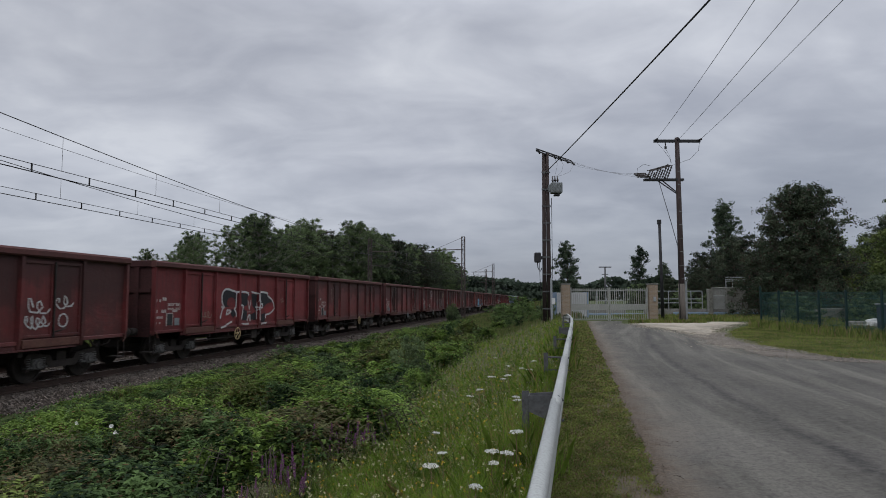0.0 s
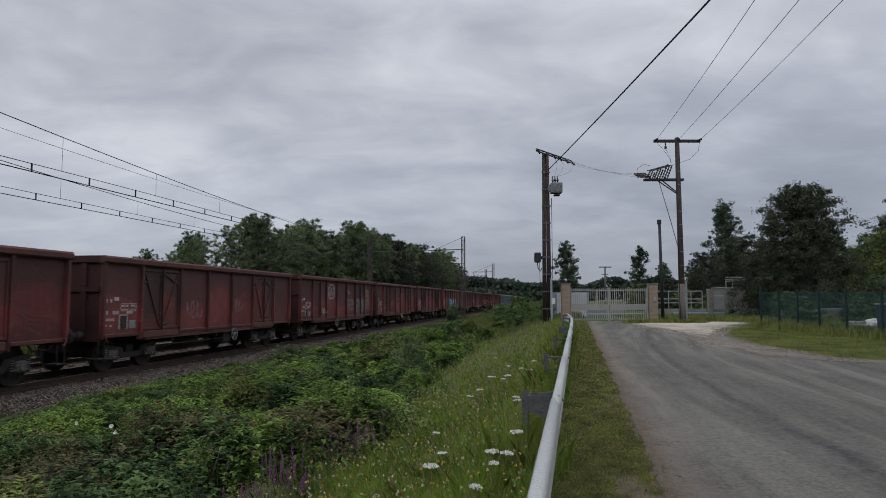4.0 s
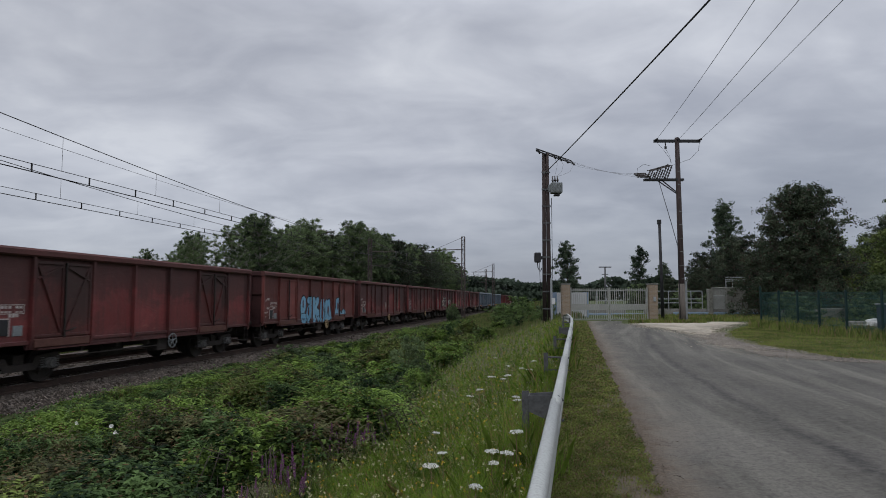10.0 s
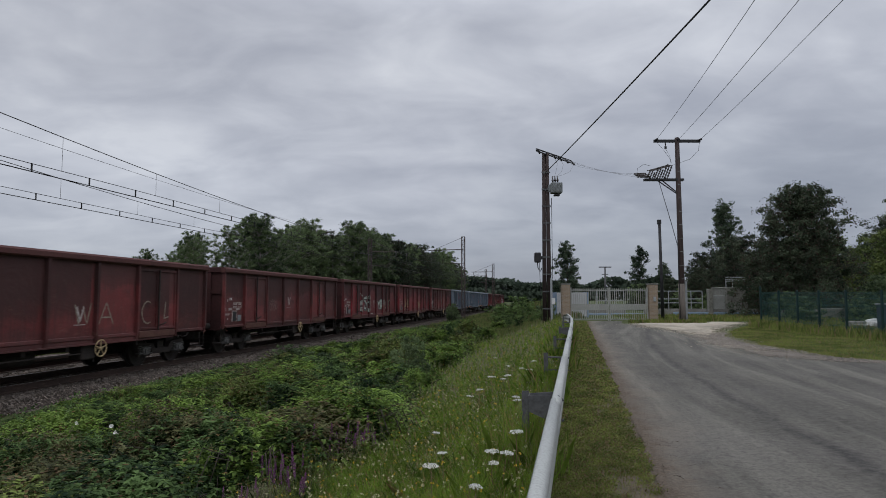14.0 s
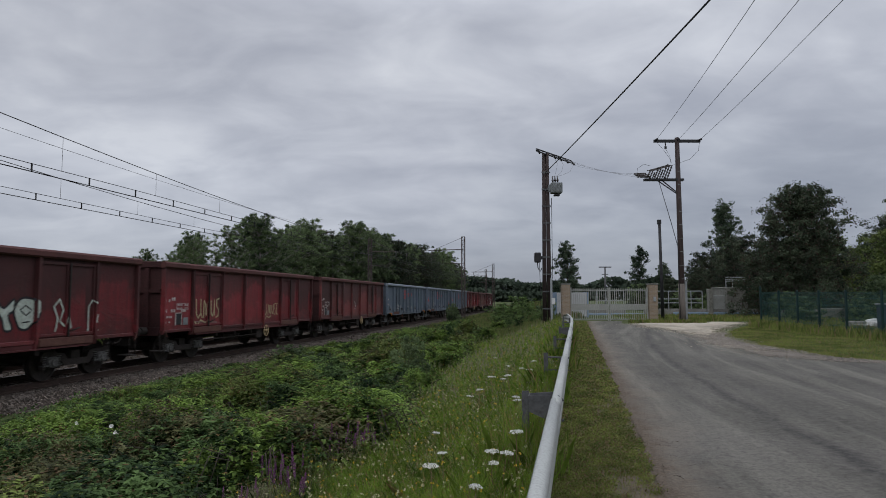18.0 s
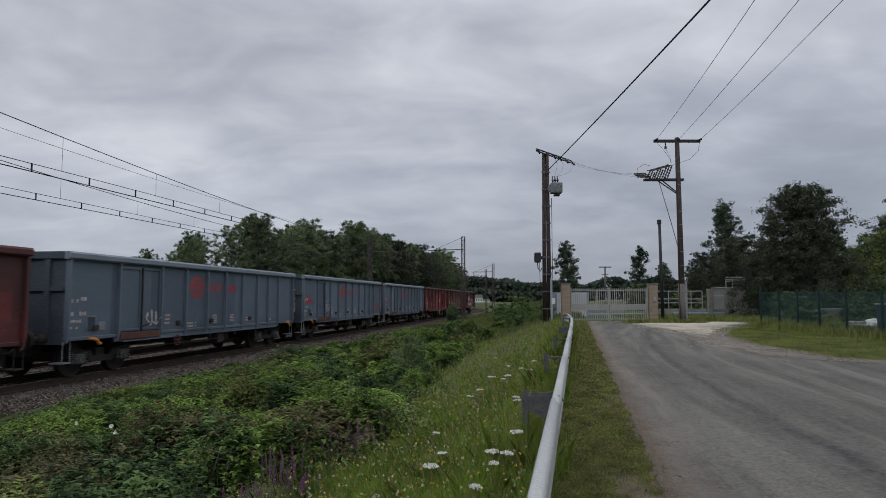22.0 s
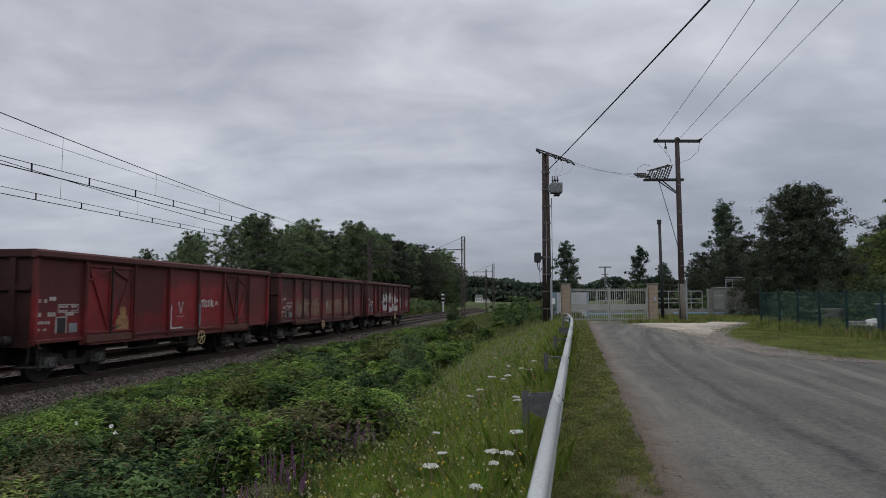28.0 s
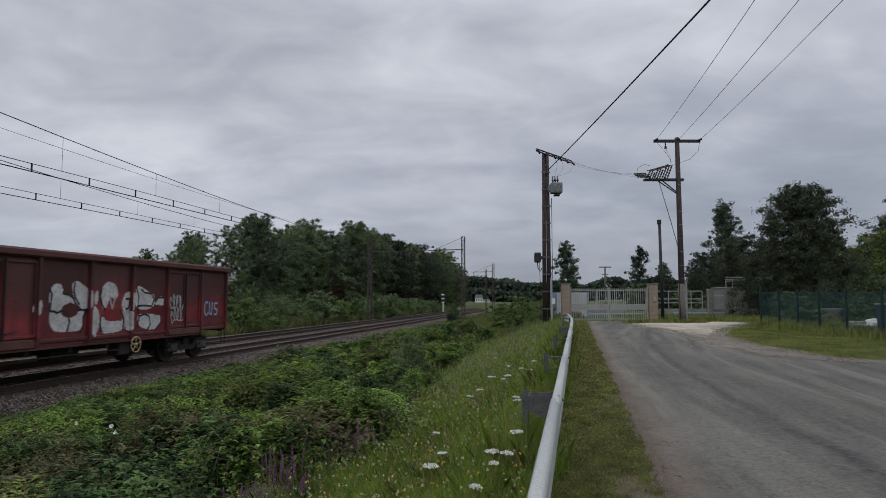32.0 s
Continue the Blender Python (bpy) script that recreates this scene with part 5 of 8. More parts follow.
pale = [[(3.5, 1.66), (3.45, 1.94), (3.64, 2.0), (3.99, 2.04), (4.04, 1.84), (3.82, 1.7), (3.66, 1.65)],
    [(3.46, 1.31), (3.51, 1.53), (3.66, 1.58), (3.99, 1.51), (4.07, 1.28)],
    [(4.38, 1.88), (4.41, 2.0), (4.88, 1.97), (4.77, 1.69), (4.68, 1.56), (4.87, 1.54), (4.91, 1.37), (4.55, 1.41), (4.5, 1.55), (4.7, 1.83)],
    [(4.92, 1.62), (4.98, 1.83), (5.09, 1.9), (5.18, 2.0), (5.23, 1.83), (5.08, 1.69), (5.01, 1.62)],
    [(5.19, 1.83), (5.52, 1.98), (5.61, 2.04), (5.78, 2.01), (5.83, 1.82), (5.72, 1.72), (5.69, 1.38), (5.42, 1.21), (5.48, 1.61), (5.47, 1.78)],
    [(4.37, 2.04), (4.43, 2.17), (4.82, 2.25), (4.97, 2.35), (5.05, 2.18), (5.14, 2.07), (4.74, 2.04)],
    [(5.29, 2.07), (5.36, 2.25), (5.52, 2.33), (5.65, 2.18), (5.78, 2.1)],
    [(7.76, 1.88), (7.93, 1.96), (8.1, 1.84), (8.36, 2.04), (8.37, 1.79), (8.22, 1.67), (8.34, 1.37), (8.13, 1.34), (8.03, 1.63)],
    [(8.44, 1.53), (8.37, 1.79), (8.53, 2.04), (8.81, 2.07), (9.05, 1.95), (9.01, 1.61), (8.79, 1.35), (8.56, 1.36)]]
for poly in pale:
    poly = rounded(poly, 3)
    blob(w, poly, "green_spray", R, DR, "greenish white graffiti filling", 0.025, 0.004)
    ribbon(w, [poly + [poly[0]]], 0.055, "black_spray", R, DR, "dark graffiti outline", 0.006)
ribbon(w, [[(4.52, 1.9), (4.75, 1.89)],
    [(5.02, 1.54), (5.19, 1.25)],
    [(5.32, 1.58), (5.26, 1.33)],
    [(5.13, 1.56), (5.11, 1.34)],
    [(8.54, 1.79), (8.7, 1.9), (8.88, 1.78), (8.72, 1.66), (8.54, 1.79)],
    [(8.61, 1.5), (8.84, 1.52)],
    [(3.52, 1.85), (3.71, 1.9)],
    [(3.8, 1.93), (3.96, 1.96)],
    [(3.58, 1.43), (3.7, 1.47), (3.9, 1.41)],
    [(4.54, 2.12), (4.64, 2.19), (4.78, 2.12)],
    [(4.88, 2.22), (4.98, 2.14)],
    [(5.41, 2.15), (5.52, 2.23), (5.63, 2.13)]], 0.03, "black_spray", R, DR, "dark graffiti letter strokes", 0.007)
ribbon(w, [[(9.6, 1.24), (9.67, 1.57), (9.53, 1.86), (9.71, 2.04), (9.85, 1.77), (9.74, 1.5), (9.94, 1.35), (10.05, 1.64), (10.13, 1.31)],
    [(10.74, 1.21), (10.74, 1.85), (10.9, 2.04), (11.09, 1.85), (11.0, 1.47), (11.16, 1.2)],
    [(3.39, 2.47), (3.61, 2.38), (3.75, 2.27), (3.85, 2.14), (3.98, 2.23), (4.09, 2.14)],
    [(6.02, 2.23), (6.05, 1.77), (6.08, 1.3)],
    [(6.11, 1.09), (6.62, 1.08)]], 0.05, "green_spray", R, DR, "thin pale graffiti strokes", 0.006)
w = REAR[9]
v_mark(w, 6.1, 1.75)
ribbon(w, [scribble(41, 4.1, 1.8, 0.8, 0.5, 4)], 0.03, "dim_spray", R, DR, "faint scribbled tag")
w = REAR[10]
v_mark(w, 6.56, 1.45)
ribbon(w, [[(6.5, 1.9), (6.65, 1.4), (6.8, 1.8), (6.95, 1.4), (7.1, 1.95)], [(7.4, 1.35), (7.7, 1.95), (8.0, 1.35)], [(7.5, 1.55), (7.9, 1.55)], oval(9.5, 1.65, 0.28, 0.33, 10, 60, 300), [(10.4, 1.95), (10.35, 1.45), (10.6, 1.5)]], 0.04, "chalk", R, DR, "pale chalked letters")
# big pale blue bubble letters
w = REAR[11]
letters = [[(4.33, 1.34), (4.28, 1.72), (4.34, 1.97), (4.51, 2.18), (4.77, 2.22), (4.98, 2.08), (5.03, 1.8), (4.97, 1.51), (4.86, 1.38), (5.03, 1.31), (5.06, 1.11), (4.97, 0.88), (4.69, 0.85), (4.43, 0.92), (4.33, 1.09)],
           [(5.08, 1.11), (5.06, 1.38), (5.18, 1.64), (5.35, 1.79), (5.2, 1.84), (5.14, 2.01), (5.25, 2.15), (5.46, 2.19), (5.66, 2.04), (5.73, 1.76), (5.71, 1.42), (5.65, 1.01), (5.51, 0.81), (5.23, 0.83)],
           [(5.97, 0.88), (5.96, 1.34), (5.93, 2.11), (6.1, 2.18), (6.3, 2.14), (6.39, 1.97), (6.47, 2.14), (6.78, 2.16), (6.87, 1.96), (6.74, 1.74), (6.56, 1.63), (6.84, 1.52), (6.94, 1.22), (6.89, 0.93), (6.71, 0.84), (6.45, 1.03), (6.36, 1.25), (6.3, 0.87)],
           [(6.98, 0.88), (6.97, 1.37), (7.03, 1.81), (7.15, 2.04), (7.37, 2.12), (7.6, 2.01), (7.74, 1.73), (7.72, 1.26), (7.63, 0.85), (7.4, 0.82)],
           [(7.69, 0.96), (7.71, 1.42), (7.8, 1.88), (7.95, 2.07), (8.18, 2.01), (8.37, 2.1), (8.55, 2.01), (8.63, 1.55), (8.78, 1.3), (8.74, 1.06), (8.54, 0.91), (8.24, 0.89)],
           [(9.38, 1.16), (9.43, 1.7), (9.49, 2.09), (10.19, 2.09), (10.17, 1.51), (10.42, 1.36), (10.79, 1.5), (10.99, 1.38), (10.97, 1.18)]]
for poly in map(rounded, letters):
    blob(w, poly, "blue_spray", R, DR, "pale blue graffiti filling", 0.025)
    ribbon(w, [list(poly) + [poly[0]]], 0.065, "black_spray", R, DR, "dark graffiti outline", 0.005)
for yy, zz_, ry_, rz_ in [(4.63, 1.81, 0.06, 0.18), (5.35, 1.46, 0.07, 0.21), (7.36, 1.51, 0.08, 0.27), (8.26, 1.46, 0.1, 0.23), (9.77, 1.66, 0.09, 0.19)]:
    blob(w, oval(yy, zz_, ry_, rz_)[:-1], "rust_red", R, DR, "bare gap in the letter", 0.02, 0.006)
    ribbon(w, [oval(yy, zz_, ry_, rz_)], 0.05, "black_spray", R, DR, "dark graffiti outline", 0.008)
ribbon(w, [[(4.3, 1.31), (4.53, 1.36), (4.86, 1.37)], [(5.2, 1.85), (5.42, 1.79), (5.57, 1.68)], [(6.36, 1.89), (6.23, 1.72)], [(6.56, 1.63), (6.83, 1.65)], [(9.43, 1.23), (10.06, 1.25), (10.36, 1.4)], [(7.71, 1.81), (7.96, 1.1)], [(4.48, 1.14), (4.62, 1.03), (4.71, 1.11), (4.85, 0.98)], [(5.22, 1.05), (5.33, 0.93), (5.47, 1.01)], [(6.52, 1.24), (6.65, 1.13), (6.81, 1.21)], [(8.25, 1.24), (8.43, 1.11), (8.63, 1.23)]], 0.035, "black_spray", R, DR, "dark graffiti strokes", 0.007)
w = REAR[13]
ribbon(w, [scribble(55, 4.2, 1.75, 0.9, 0.25, 4)], 0.035, "dim_spray", R, DR, "faint scribbled tag")
# a ring tag and worn patches
w = REAR[14]
ribbon(w, [oval(4.67, 2.47, 0.57, 0.39, 28), [(4.42, 2.66), (4.28, 2.7), (4.22, 2.58), (4.38, 2.46), (4.34, 2.3), (4.2, 2.28)], [(4.5, 2.25), (4.66, 2.72), (4.82, 2.25)], [(4.56, 2.42), (4.78, 2.42)], [(4.9, 2.68), (5.06, 2.64), (4.96, 2.5), (5.08, 2.38), (4.9, 2.28)]], 0.045, "pale_spray", R, DR, "white ring tag")
ribbon(w, [scribble(62, 3.1, 1.45, 0.6, 0.3, 4), [(3.1, 1.3), (3.77, 1.34)]], 0.035, "pale_spray", R, DR, "white scribbled tag")
for y0_, y1_, z0_, z1_ in ((7.36, 8.81, 1.36, 2.05), (9.1, 10.85, 1.17, 2.25), (11.1, 12.2, 1.35, 2.8)):
    blob(w, worn(y0_, y1_, z0_, min(z1_, 2.1)), "grey_worn", R, DR, "worn grey graffiti patch")
    ribbon(w, [scribble(int(10 * y0_), y0_ + 0.15, (z0_ + min(z1_, 2.1)) / 2, y1_ - y0_ - 0.3, 0.45, 2)], 0.045, "black_spray", R, DR, "dark worn graffiti strokes", 0.005)
    ribbon(w, [worn(y0_, y1_, z0_, min(z1_, 2.1))[1:6]], 0.05, "dim_spray", R, DR, "cream upper edge of the graffiti", 0.006)
ribbon(w, [scribble(68, 7.45, 2.5, 0.55, 0.3, 3), scribble(69, 11.2, 2.6, 0.9, 0.26, 5), scribble(70, 11.25, 2.32, 0.85, 0.24, 5)], 0.03, "yellow_spray", R, DR, "thin cream tags", 0.005)
w = REAR[15]
ribbon(w, [scribble(65, 4.2, 1.7, 0.9, 0.6, 3), scribble(66, 7.6, 1.8, 0.5, 0.5, 2)], 0.05, "dim_spray", R, DR, "faint worn graffiti")
w = REAR[16]
ribbon(w, [scribble(67, 2.2, 2.3, 0.6, 0.9, 2), [(7.6, 2.4), (7.75, 1.95)], [(8.1, 2.2), (8.2, 1.8)]], 0.035, "dim_spray", R, DR, "thin pale strokes")
# large white outlined letters
w = REAR[17]
v_mark(w, 6.36, 1.61)
for poly in [[(4.32, 1.88), (4.3, 2.3), (4.76, 2.41), (5.38, 2.28), (5.37, 1.79), (4.89, 1.77), (4.47, 1.76)],
    [(5.02, 1.69), (5.31, 1.64), (5.39, 1.43), (5.17, 1.33), (4.99, 1.44)],
    [(5.8, 2.29), (6.37, 2.27), (6.32, 1.8), (5.98, 1.76), (5.83, 1.84)],
    [(5.91, 1.22), (5.98, 1.69), (6.33, 1.56), (6.3, 1.21)],
    [(6.65, 2.27), (7.16, 2.24), (7.12, 1.54), (6.78, 1.79)],
    [(6.58, 1.23), (6.6, 1.42), (7.06, 1.54), (7.11, 1.2)],
    [(7.54, 1.89), (7.52, 2.31), (8.13, 2.29), (8.74, 1.93), (8.19, 1.85), (7.78, 1.71)],
    [(7.59, 1.08), (7.63, 1.42), (7.94, 1.47), (7.99, 1.1)]]:
    blob(w, poly, "black_spray", R, DR, "black graffiti filling", 0.03)
for poly in [[(4.67, 1.89), (4.74, 2.04), (5.0, 2.11), (5.27, 2.01), (5.28, 1.78), (4.97, 1.76), (4.72, 1.8)],
    [(7.87, 1.73), (8.13, 1.85), (8.68, 1.9), (8.82, 1.66), (8.39, 1.49), (7.97, 1.48)]]:
    blob(w, rounded(poly), "bright", R, DR, "red graffiti filling", 0.03, 0.004)
for strokes in ([[(4.47, 1.73), (4.3, 1.92), (4.26, 2.15), (4.35, 2.33), (4.55, 2.42), (4.8, 2.42), (5.11, 2.36), (5.45, 2.32)],
    [(5.41, 2.32), (5.38, 2.04), (5.37, 1.76), (5.24, 1.66), (5.38, 1.55), (5.44, 1.4), (5.37, 1.38)],
    [(4.23, 1.77), (4.49, 1.76), (4.35, 1.71), (4.24, 1.52), (4.18, 1.33)],
    [(4.68, 1.63), (4.9, 1.62), (4.98, 1.58), (4.8, 1.51), (4.61, 1.47), (4.68, 1.63)],
    [(4.16, 0.99), (4.51, 1.05), (4.82, 1.14), (5.09, 1.21)]],
                [[(5.8, 2.34), (6.09, 2.33), (6.39, 2.3), (6.4, 2.2)],
    [(6.67, 2.34), (7.21, 2.28), (7.2, 1.96), (7.17, 1.54), (7.16, 1.24)],
    [(5.81, 1.8), (5.98, 1.8), (5.94, 1.57), (5.84, 1.26)],
    [(6.31, 1.19), (6.47, 1.41), (6.57, 1.41), (6.58, 1.18)],
    [(5.87, 1.08), (6.39, 1.07)],
    [(7.05, 1.72), (7.22, 1.72), (7.22, 1.6), (7.11, 1.6)]],
                [[(7.53, 1.19), (7.48, 1.53), (7.54, 1.87), (7.46, 2.35), (8.16, 2.32)],
    [(8.16, 2.32), (8.23, 2.18), (8.61, 2.04), (8.81, 1.86), (8.89, 1.64), (8.64, 1.5), (8.4, 1.43), (8.04, 1.39), (8.01, 1.24)],
    [(7.53, 1.03), (8.05, 1.06)],
    [(7.54, 1.85), (7.72, 1.85), (7.7, 1.7), (7.55, 1.7)]]):
    ribbon(w, strokes, 0.075, "pale_spray", R, DR, "white graffiti outline", 0.007)
ribbon(w, [scribble(71, 2.8, 1.5, 0.6, 0.25, 3), scribble(72, 9.5, 2.0, 0.3, 0.2, 2)], 0.03, "chalk", R, DR, "thin pale tags", 0.005)
w = REAR[18]
ribbon(w, [scribble(81, 9.15, 1.5, 0.7, 0.35, 4), scribble(82, 9.2, 1.85, 0.6, 0.4, 2), scribble(83, 10.1, 1.95, 0.5, 0.35, 2), oval(10.35, 1.52, 0.15, 0.16)], 0.04, "pale_spray", R, DR, "white scribbled tag")

RUN = [(0.0, 274.75), (6.0, 229.0), (9.0, 206.0), (13.0, 174.6), (19.0, 126.8), (23.0, 94.6), (28.0, 54.4), (32.0, 22.7)]
RUN_FIT = np.polyfit([a for a, _ in RUN], [b for _, b in RUN], 4)


def rear_at(t):
    """Metres along the railway of the train's rear at t seconds."""
    return float(np.polyval(RUN_FIT, t))


def motions():
    for w, off in train:
        walk(w, [(t, TRACK @ pose(-AXIS_NEAR, rear_at(t) + off, 0)) for t in np.arange(0, 32.01, 1.0)])
    steps = np.arange(0, 32.001, 1 / 15)
    for w, off in train:
        for bo in w.children:
            if bo.name.startswith("bogie"):
                for ax in bo.children:
                    if ax.name.startswith("wheelset"):
                        here = ax.matrix_basis.translation.copy()
                        walk(ax, [(t, pose(*here, math.degrees((rear_at(0) - rear_at(t)) / 0.46))) for t in steps])

# ---------------------------------------------------------------- overhead line of the railway


def in_track(d, s, z=0.0):
    return TRACK @ Matrix.Translation((-d, s, z))


def lattice_mast(d, s, high, arm, name_label):
    """A riveted lattice mast with a cantilever arm towards its track; arm > 0 reaches away from the camera."""
    t = thing("catenary_mast", name_label, "catenary mast", in_track(d, s), "catenary masts")
    hw = 0.17
    for x in (-hw, hw):
        for y in (-hw, hw):
            bm = bmesh.new()
            box(bm, x - 0.035, x + 0.035, y - 0.035, y + 0.035, -0.8, high)
            part("leg", bm, "mast", t)
    bm = bmesh.new()
    n = int(high / 0.42)
    for i in range(n):
        z0, z1 = i * high / n, (i + 1) * high / n
        sg = 1 if i % 2 else -1
        for y in (-hw, hw):
            tube(bm, (-hw * sg, y, z0), (hw * sg, y, z1), 0.018, sides=4)
            tube(bm, (-hw, y, z1), (hw, y, z1), 0.018, sides=4)
        for x in (-hw, hw):
            tube(bm, (x, -hw * sg, z0), (x, hw * sg, z1), 0.018, sides=4)
    part("lacing", bm, "mast", t, "crossed lacing bars")
    bm = bmesh.new()
    box(bm, -0.4, 0.4, -0.4, 0.4, -1.1, -0.3, 0.03)
    part("footing", bm, "concrete", t, "concrete footing")
    sgn = -1 if arm > 0 else 1
    reach = abs(arm)
    bm = bmesh.new()
    tube(bm, (0, 0, high - 1.45), (sgn * reach, 0, high - 1.50), 0.05, sides=8)
    tube(bm, (0, 0, high - 0.05), (sgn * reach * 0.85, 0, high - 1.45), 0.018, sides=6)
    part("cantilever", bm, "mast", t, "cantilever arm with a stay")
    bm = bmesh.new()
    tube(bm, (0, 0, high - 3.05), (sgn * reach * 0.6, 0, high - 2.95), 0.03, sides=6)
    part("registration_arm", bm, "mast", t, "registration arm")
    bm = bmesh.new()
    tube(bm, (sgn * reach * 0.9, 0, high - 1.5), (sgn * reach * 0.9, 0, high - 2.1), 0.02, sides=6)
    part("drop_rod", bm, "mast", t)
    bm = bmesh.new()
    for q in range(4):
        tube(bm, (sgn * (reach * 0.9), 0, high - 1.62 - q * 0.1), (sgn * (reach * 0.9), 0, high - 1.67 - q * 0.1), 0.09, sides=10)
    part("insulator", bm, "insul", t, "ribbed insulator")
    return t


lattice_mast(9.75, 72.6, 9.12, 4.0, "rusty lattice mast carrying the overhead wires")
lattice_mast(10.5, 119.5, 8.6, 4.0, "rusty lattice mast carrying the overhead wires")
lattice_mast(20.3, 71.5, 8.9, -3.4, "rusty lattice mast before the wood")
lattice_mast(14.9, 150.0, 9.0, 3.0, "distant rusty lattice mast")


def span_z(s, high, low, dip=38.5, s0=10.0, s1=71.5):
    """Height of a wire that sags between its masts."""
    if s < s0:
        return high - 0.4 * math.sin(math.pi * min(1, (s0 - s) / 60))
    if s > s1:
        u = ((s - s1) % 48.0) / 48.0
        return low + (high - low) * (2 * u - 1) ** 2
    return low + (high - low) * (((s - dip) / (dip - s0)) ** 2 if s < dip else ((s - dip) / (s1 - dip)) ** 2)


def wire(name, pts, r, parent, mat="wire", label=""):
    bm = bmesh.new()
    path_tube(bm, pts, r, 5)
    return part(name, bm, mat, parent, label)


for axis, mess, low in ((AXIS_NEAR, 6.87, 6.02), (AXIS_FAR, 6.86, 5.93)):
    cat = thing("overhead_line", "double contact wires hung from a sagging messenger", "overhead wire", TRACK, "overhead lines")
    ss = np.concatenate([np.arange(-50, 80, 2.0), np.arange(80, 330, 6.0)])
    wire("messenger", [(-axis, s, span_z(s, mess, low)) for s in ss], 0.013, cat)
    aux = lambda s: 5.59 + 0.015 * math.cos(s / 3)
    wire("auxiliary_wire", [(-axis, s, aux(s)) for s in ss], 0.010, cat)
    for off in (-0.02, 0.02):
        wire("contact_wire", [(-axis + off, s, 5.385) for s in (-50, 40, 140, 330)], 0.010, cat)
    if axis == AXIS_NEAR:
        wire("feeder_wire", [(-20.2, s, span_z(s, 8.75, 8.2, 40.0)) for s in ss], 0.010, cat, "grey_wire")
    s = 11.55
    while s < 120:
        wire("dropper", [(-axis, s, aux(s)), (-axis, s, span_z(s, mess, low))], 0.006, cat, "grey_wire")
        s += 4.38
    s = 12.7
    while s < 120:
        bm = bmesh.new()
        box(bm, -axis - 0.012, -axis + 0.012, s - 0.02, s + 0.02, 5.375, aux(s) + 0.01)
        part("clip", bm, "wire", cat)
        s += 2.17

# trackside striped post and a low sign
t = thing("marker_post", "white and black banded trackside post", "marker post", in_track(19.6, 118.0, -0.4) @ Matrix.Scale(1.35, 4))
bm = bmesh.new()
box(bm, -0.07, 0.07, -0.05, 0.05, 0.0, 1.35)
part("post", bm, "white_paint", t)
for i in range(5):
    bm = bmesh.new()
    box(bm, -0.2, 0.2, -0.07, -0.055, 1.35 + i * 0.26, 1.35 + i * 0.26 + 0.13 if i % 2 else 1.35 + i * 0.26 + 0.16)
    part("band", bm, "white_paint" if i % 2 == 0 else "black", t)
bm = bmesh.new()
box(bm, -0.2, 0.2, -0.054, -0.03, 1.33, 2.7, 0.01)
part("board", bm, "black", t, "dark backing board")

# ---------------------------------------------------------------- guard rail
GT = -math.degrees(math.atan(0.206))
GL = math.hypot(1, 0.206)


def on_guard(l, side=0.0, up=0.0):
    """A pose l metres along the guard rail, side metres to the road."""
    y = l / GL
    x = guard_x(y)
    return pose(x + side / GL, y - side * 0.206 / GL, 0.0104 * y + up, 0.6, 0, GT)


guard = thing("guard_rail", "long galvanised steel guard rail along the lane", "guard rail", pose(guard_x(0), 0, 0))
gi = guard.matrix_basis.inverted()
W = [(0.0, 0.712), (0.018, 0.716), (0.038, 0.714), (0.058, 0.705), (0.072, 0.690), (0.079, 0.668), (0.079, 0.640), (0.070, 0.615), (0.052, 0.595), (0.024, 0.578), (0.010, 0.556), (0.020, 0.535), (0.045, 0.512), (0.060, 0.495), (0.066, 0.470), (0.066, 0.445), (0.058, 0.420), (0.040, 0.405), (0.0, 0.398)]
back = [(max(x - 0.012, -0.008), z + (0.008 if z < 0.5 else -0.008 if z > 0.6 else 0)) for x, z in W[::-1]]
STRAIGHT = 22.0                      # metres along it, from where it bows away from the lane


def beam_pose(l):
    bow = 0.0045 * max(0.0, l - STRAIGHT) ** 2
    return on_guard(l, -bow) @ pose(0, 0, 0, 0, 0, math.degrees(math.atan(0.009 * max(0.0, l - STRAIGHT))))


bm = bmesh.new()
profile(bm, W + back, -0.16, 4.0)
beam = part("beam", bm, "galv", guard, "rounded two-wave beam", gi @ on_guard(-6.0), smooth=True)
for i in range(1, 7):
    share(beam, "beam", guard, gi @ on_guard(-6.0 + 4.0 * i + 0.004, 0.0008 * (i % 2)))
for l0 in (22.0, 26.0):
    bm = bmesh.new()
    rings = []
    for q in range(9):
        m_ = gi @ beam_pose(l0 + q * 0.5)
        rings.append([bm.verts.new(m_ @ Vector((x, 0, z))) for x, z in W + back])
    for a, b in zip(rings, rings[1:]):
        for u in range(len(a)):
            v = (u + 1) % len(a)
            bm.faces.new((a[u], b[u], b[v], a[v]))
    bm.faces.new(rings[0])
    bm.faces.new(rings[-1][::-1])
    bmesh.ops.recalc_face_normals(bm, faces=bm.faces)
    part("beam", bm, "galv", guard, "rounded two-wave beam", smooth=True)
bm = bmesh.new()
rings = []
for q in range(7):
    a = q / 6
    m_ = gi @ beam_pose(30.0) @ pose(-0.16 * a * a, 0.7 * a, -0.05 * a, 0, 0, 24 * a)
    rings.append([bm.verts.new(m_ @ Vector((x, 0, 0.56 + (z - 0.56) * (1 - 0.25 * a)))) for x, z in W + back])
for a, b in zip(rings, rings[1:]):
    for u in range(len(a)):
        v = (u + 1) % len(a)
        bm.faces.new((a[u], b[u], b[v], a[v]))
bm.faces.new(rings[0])
bm.faces.new(rings[-1][::-1])
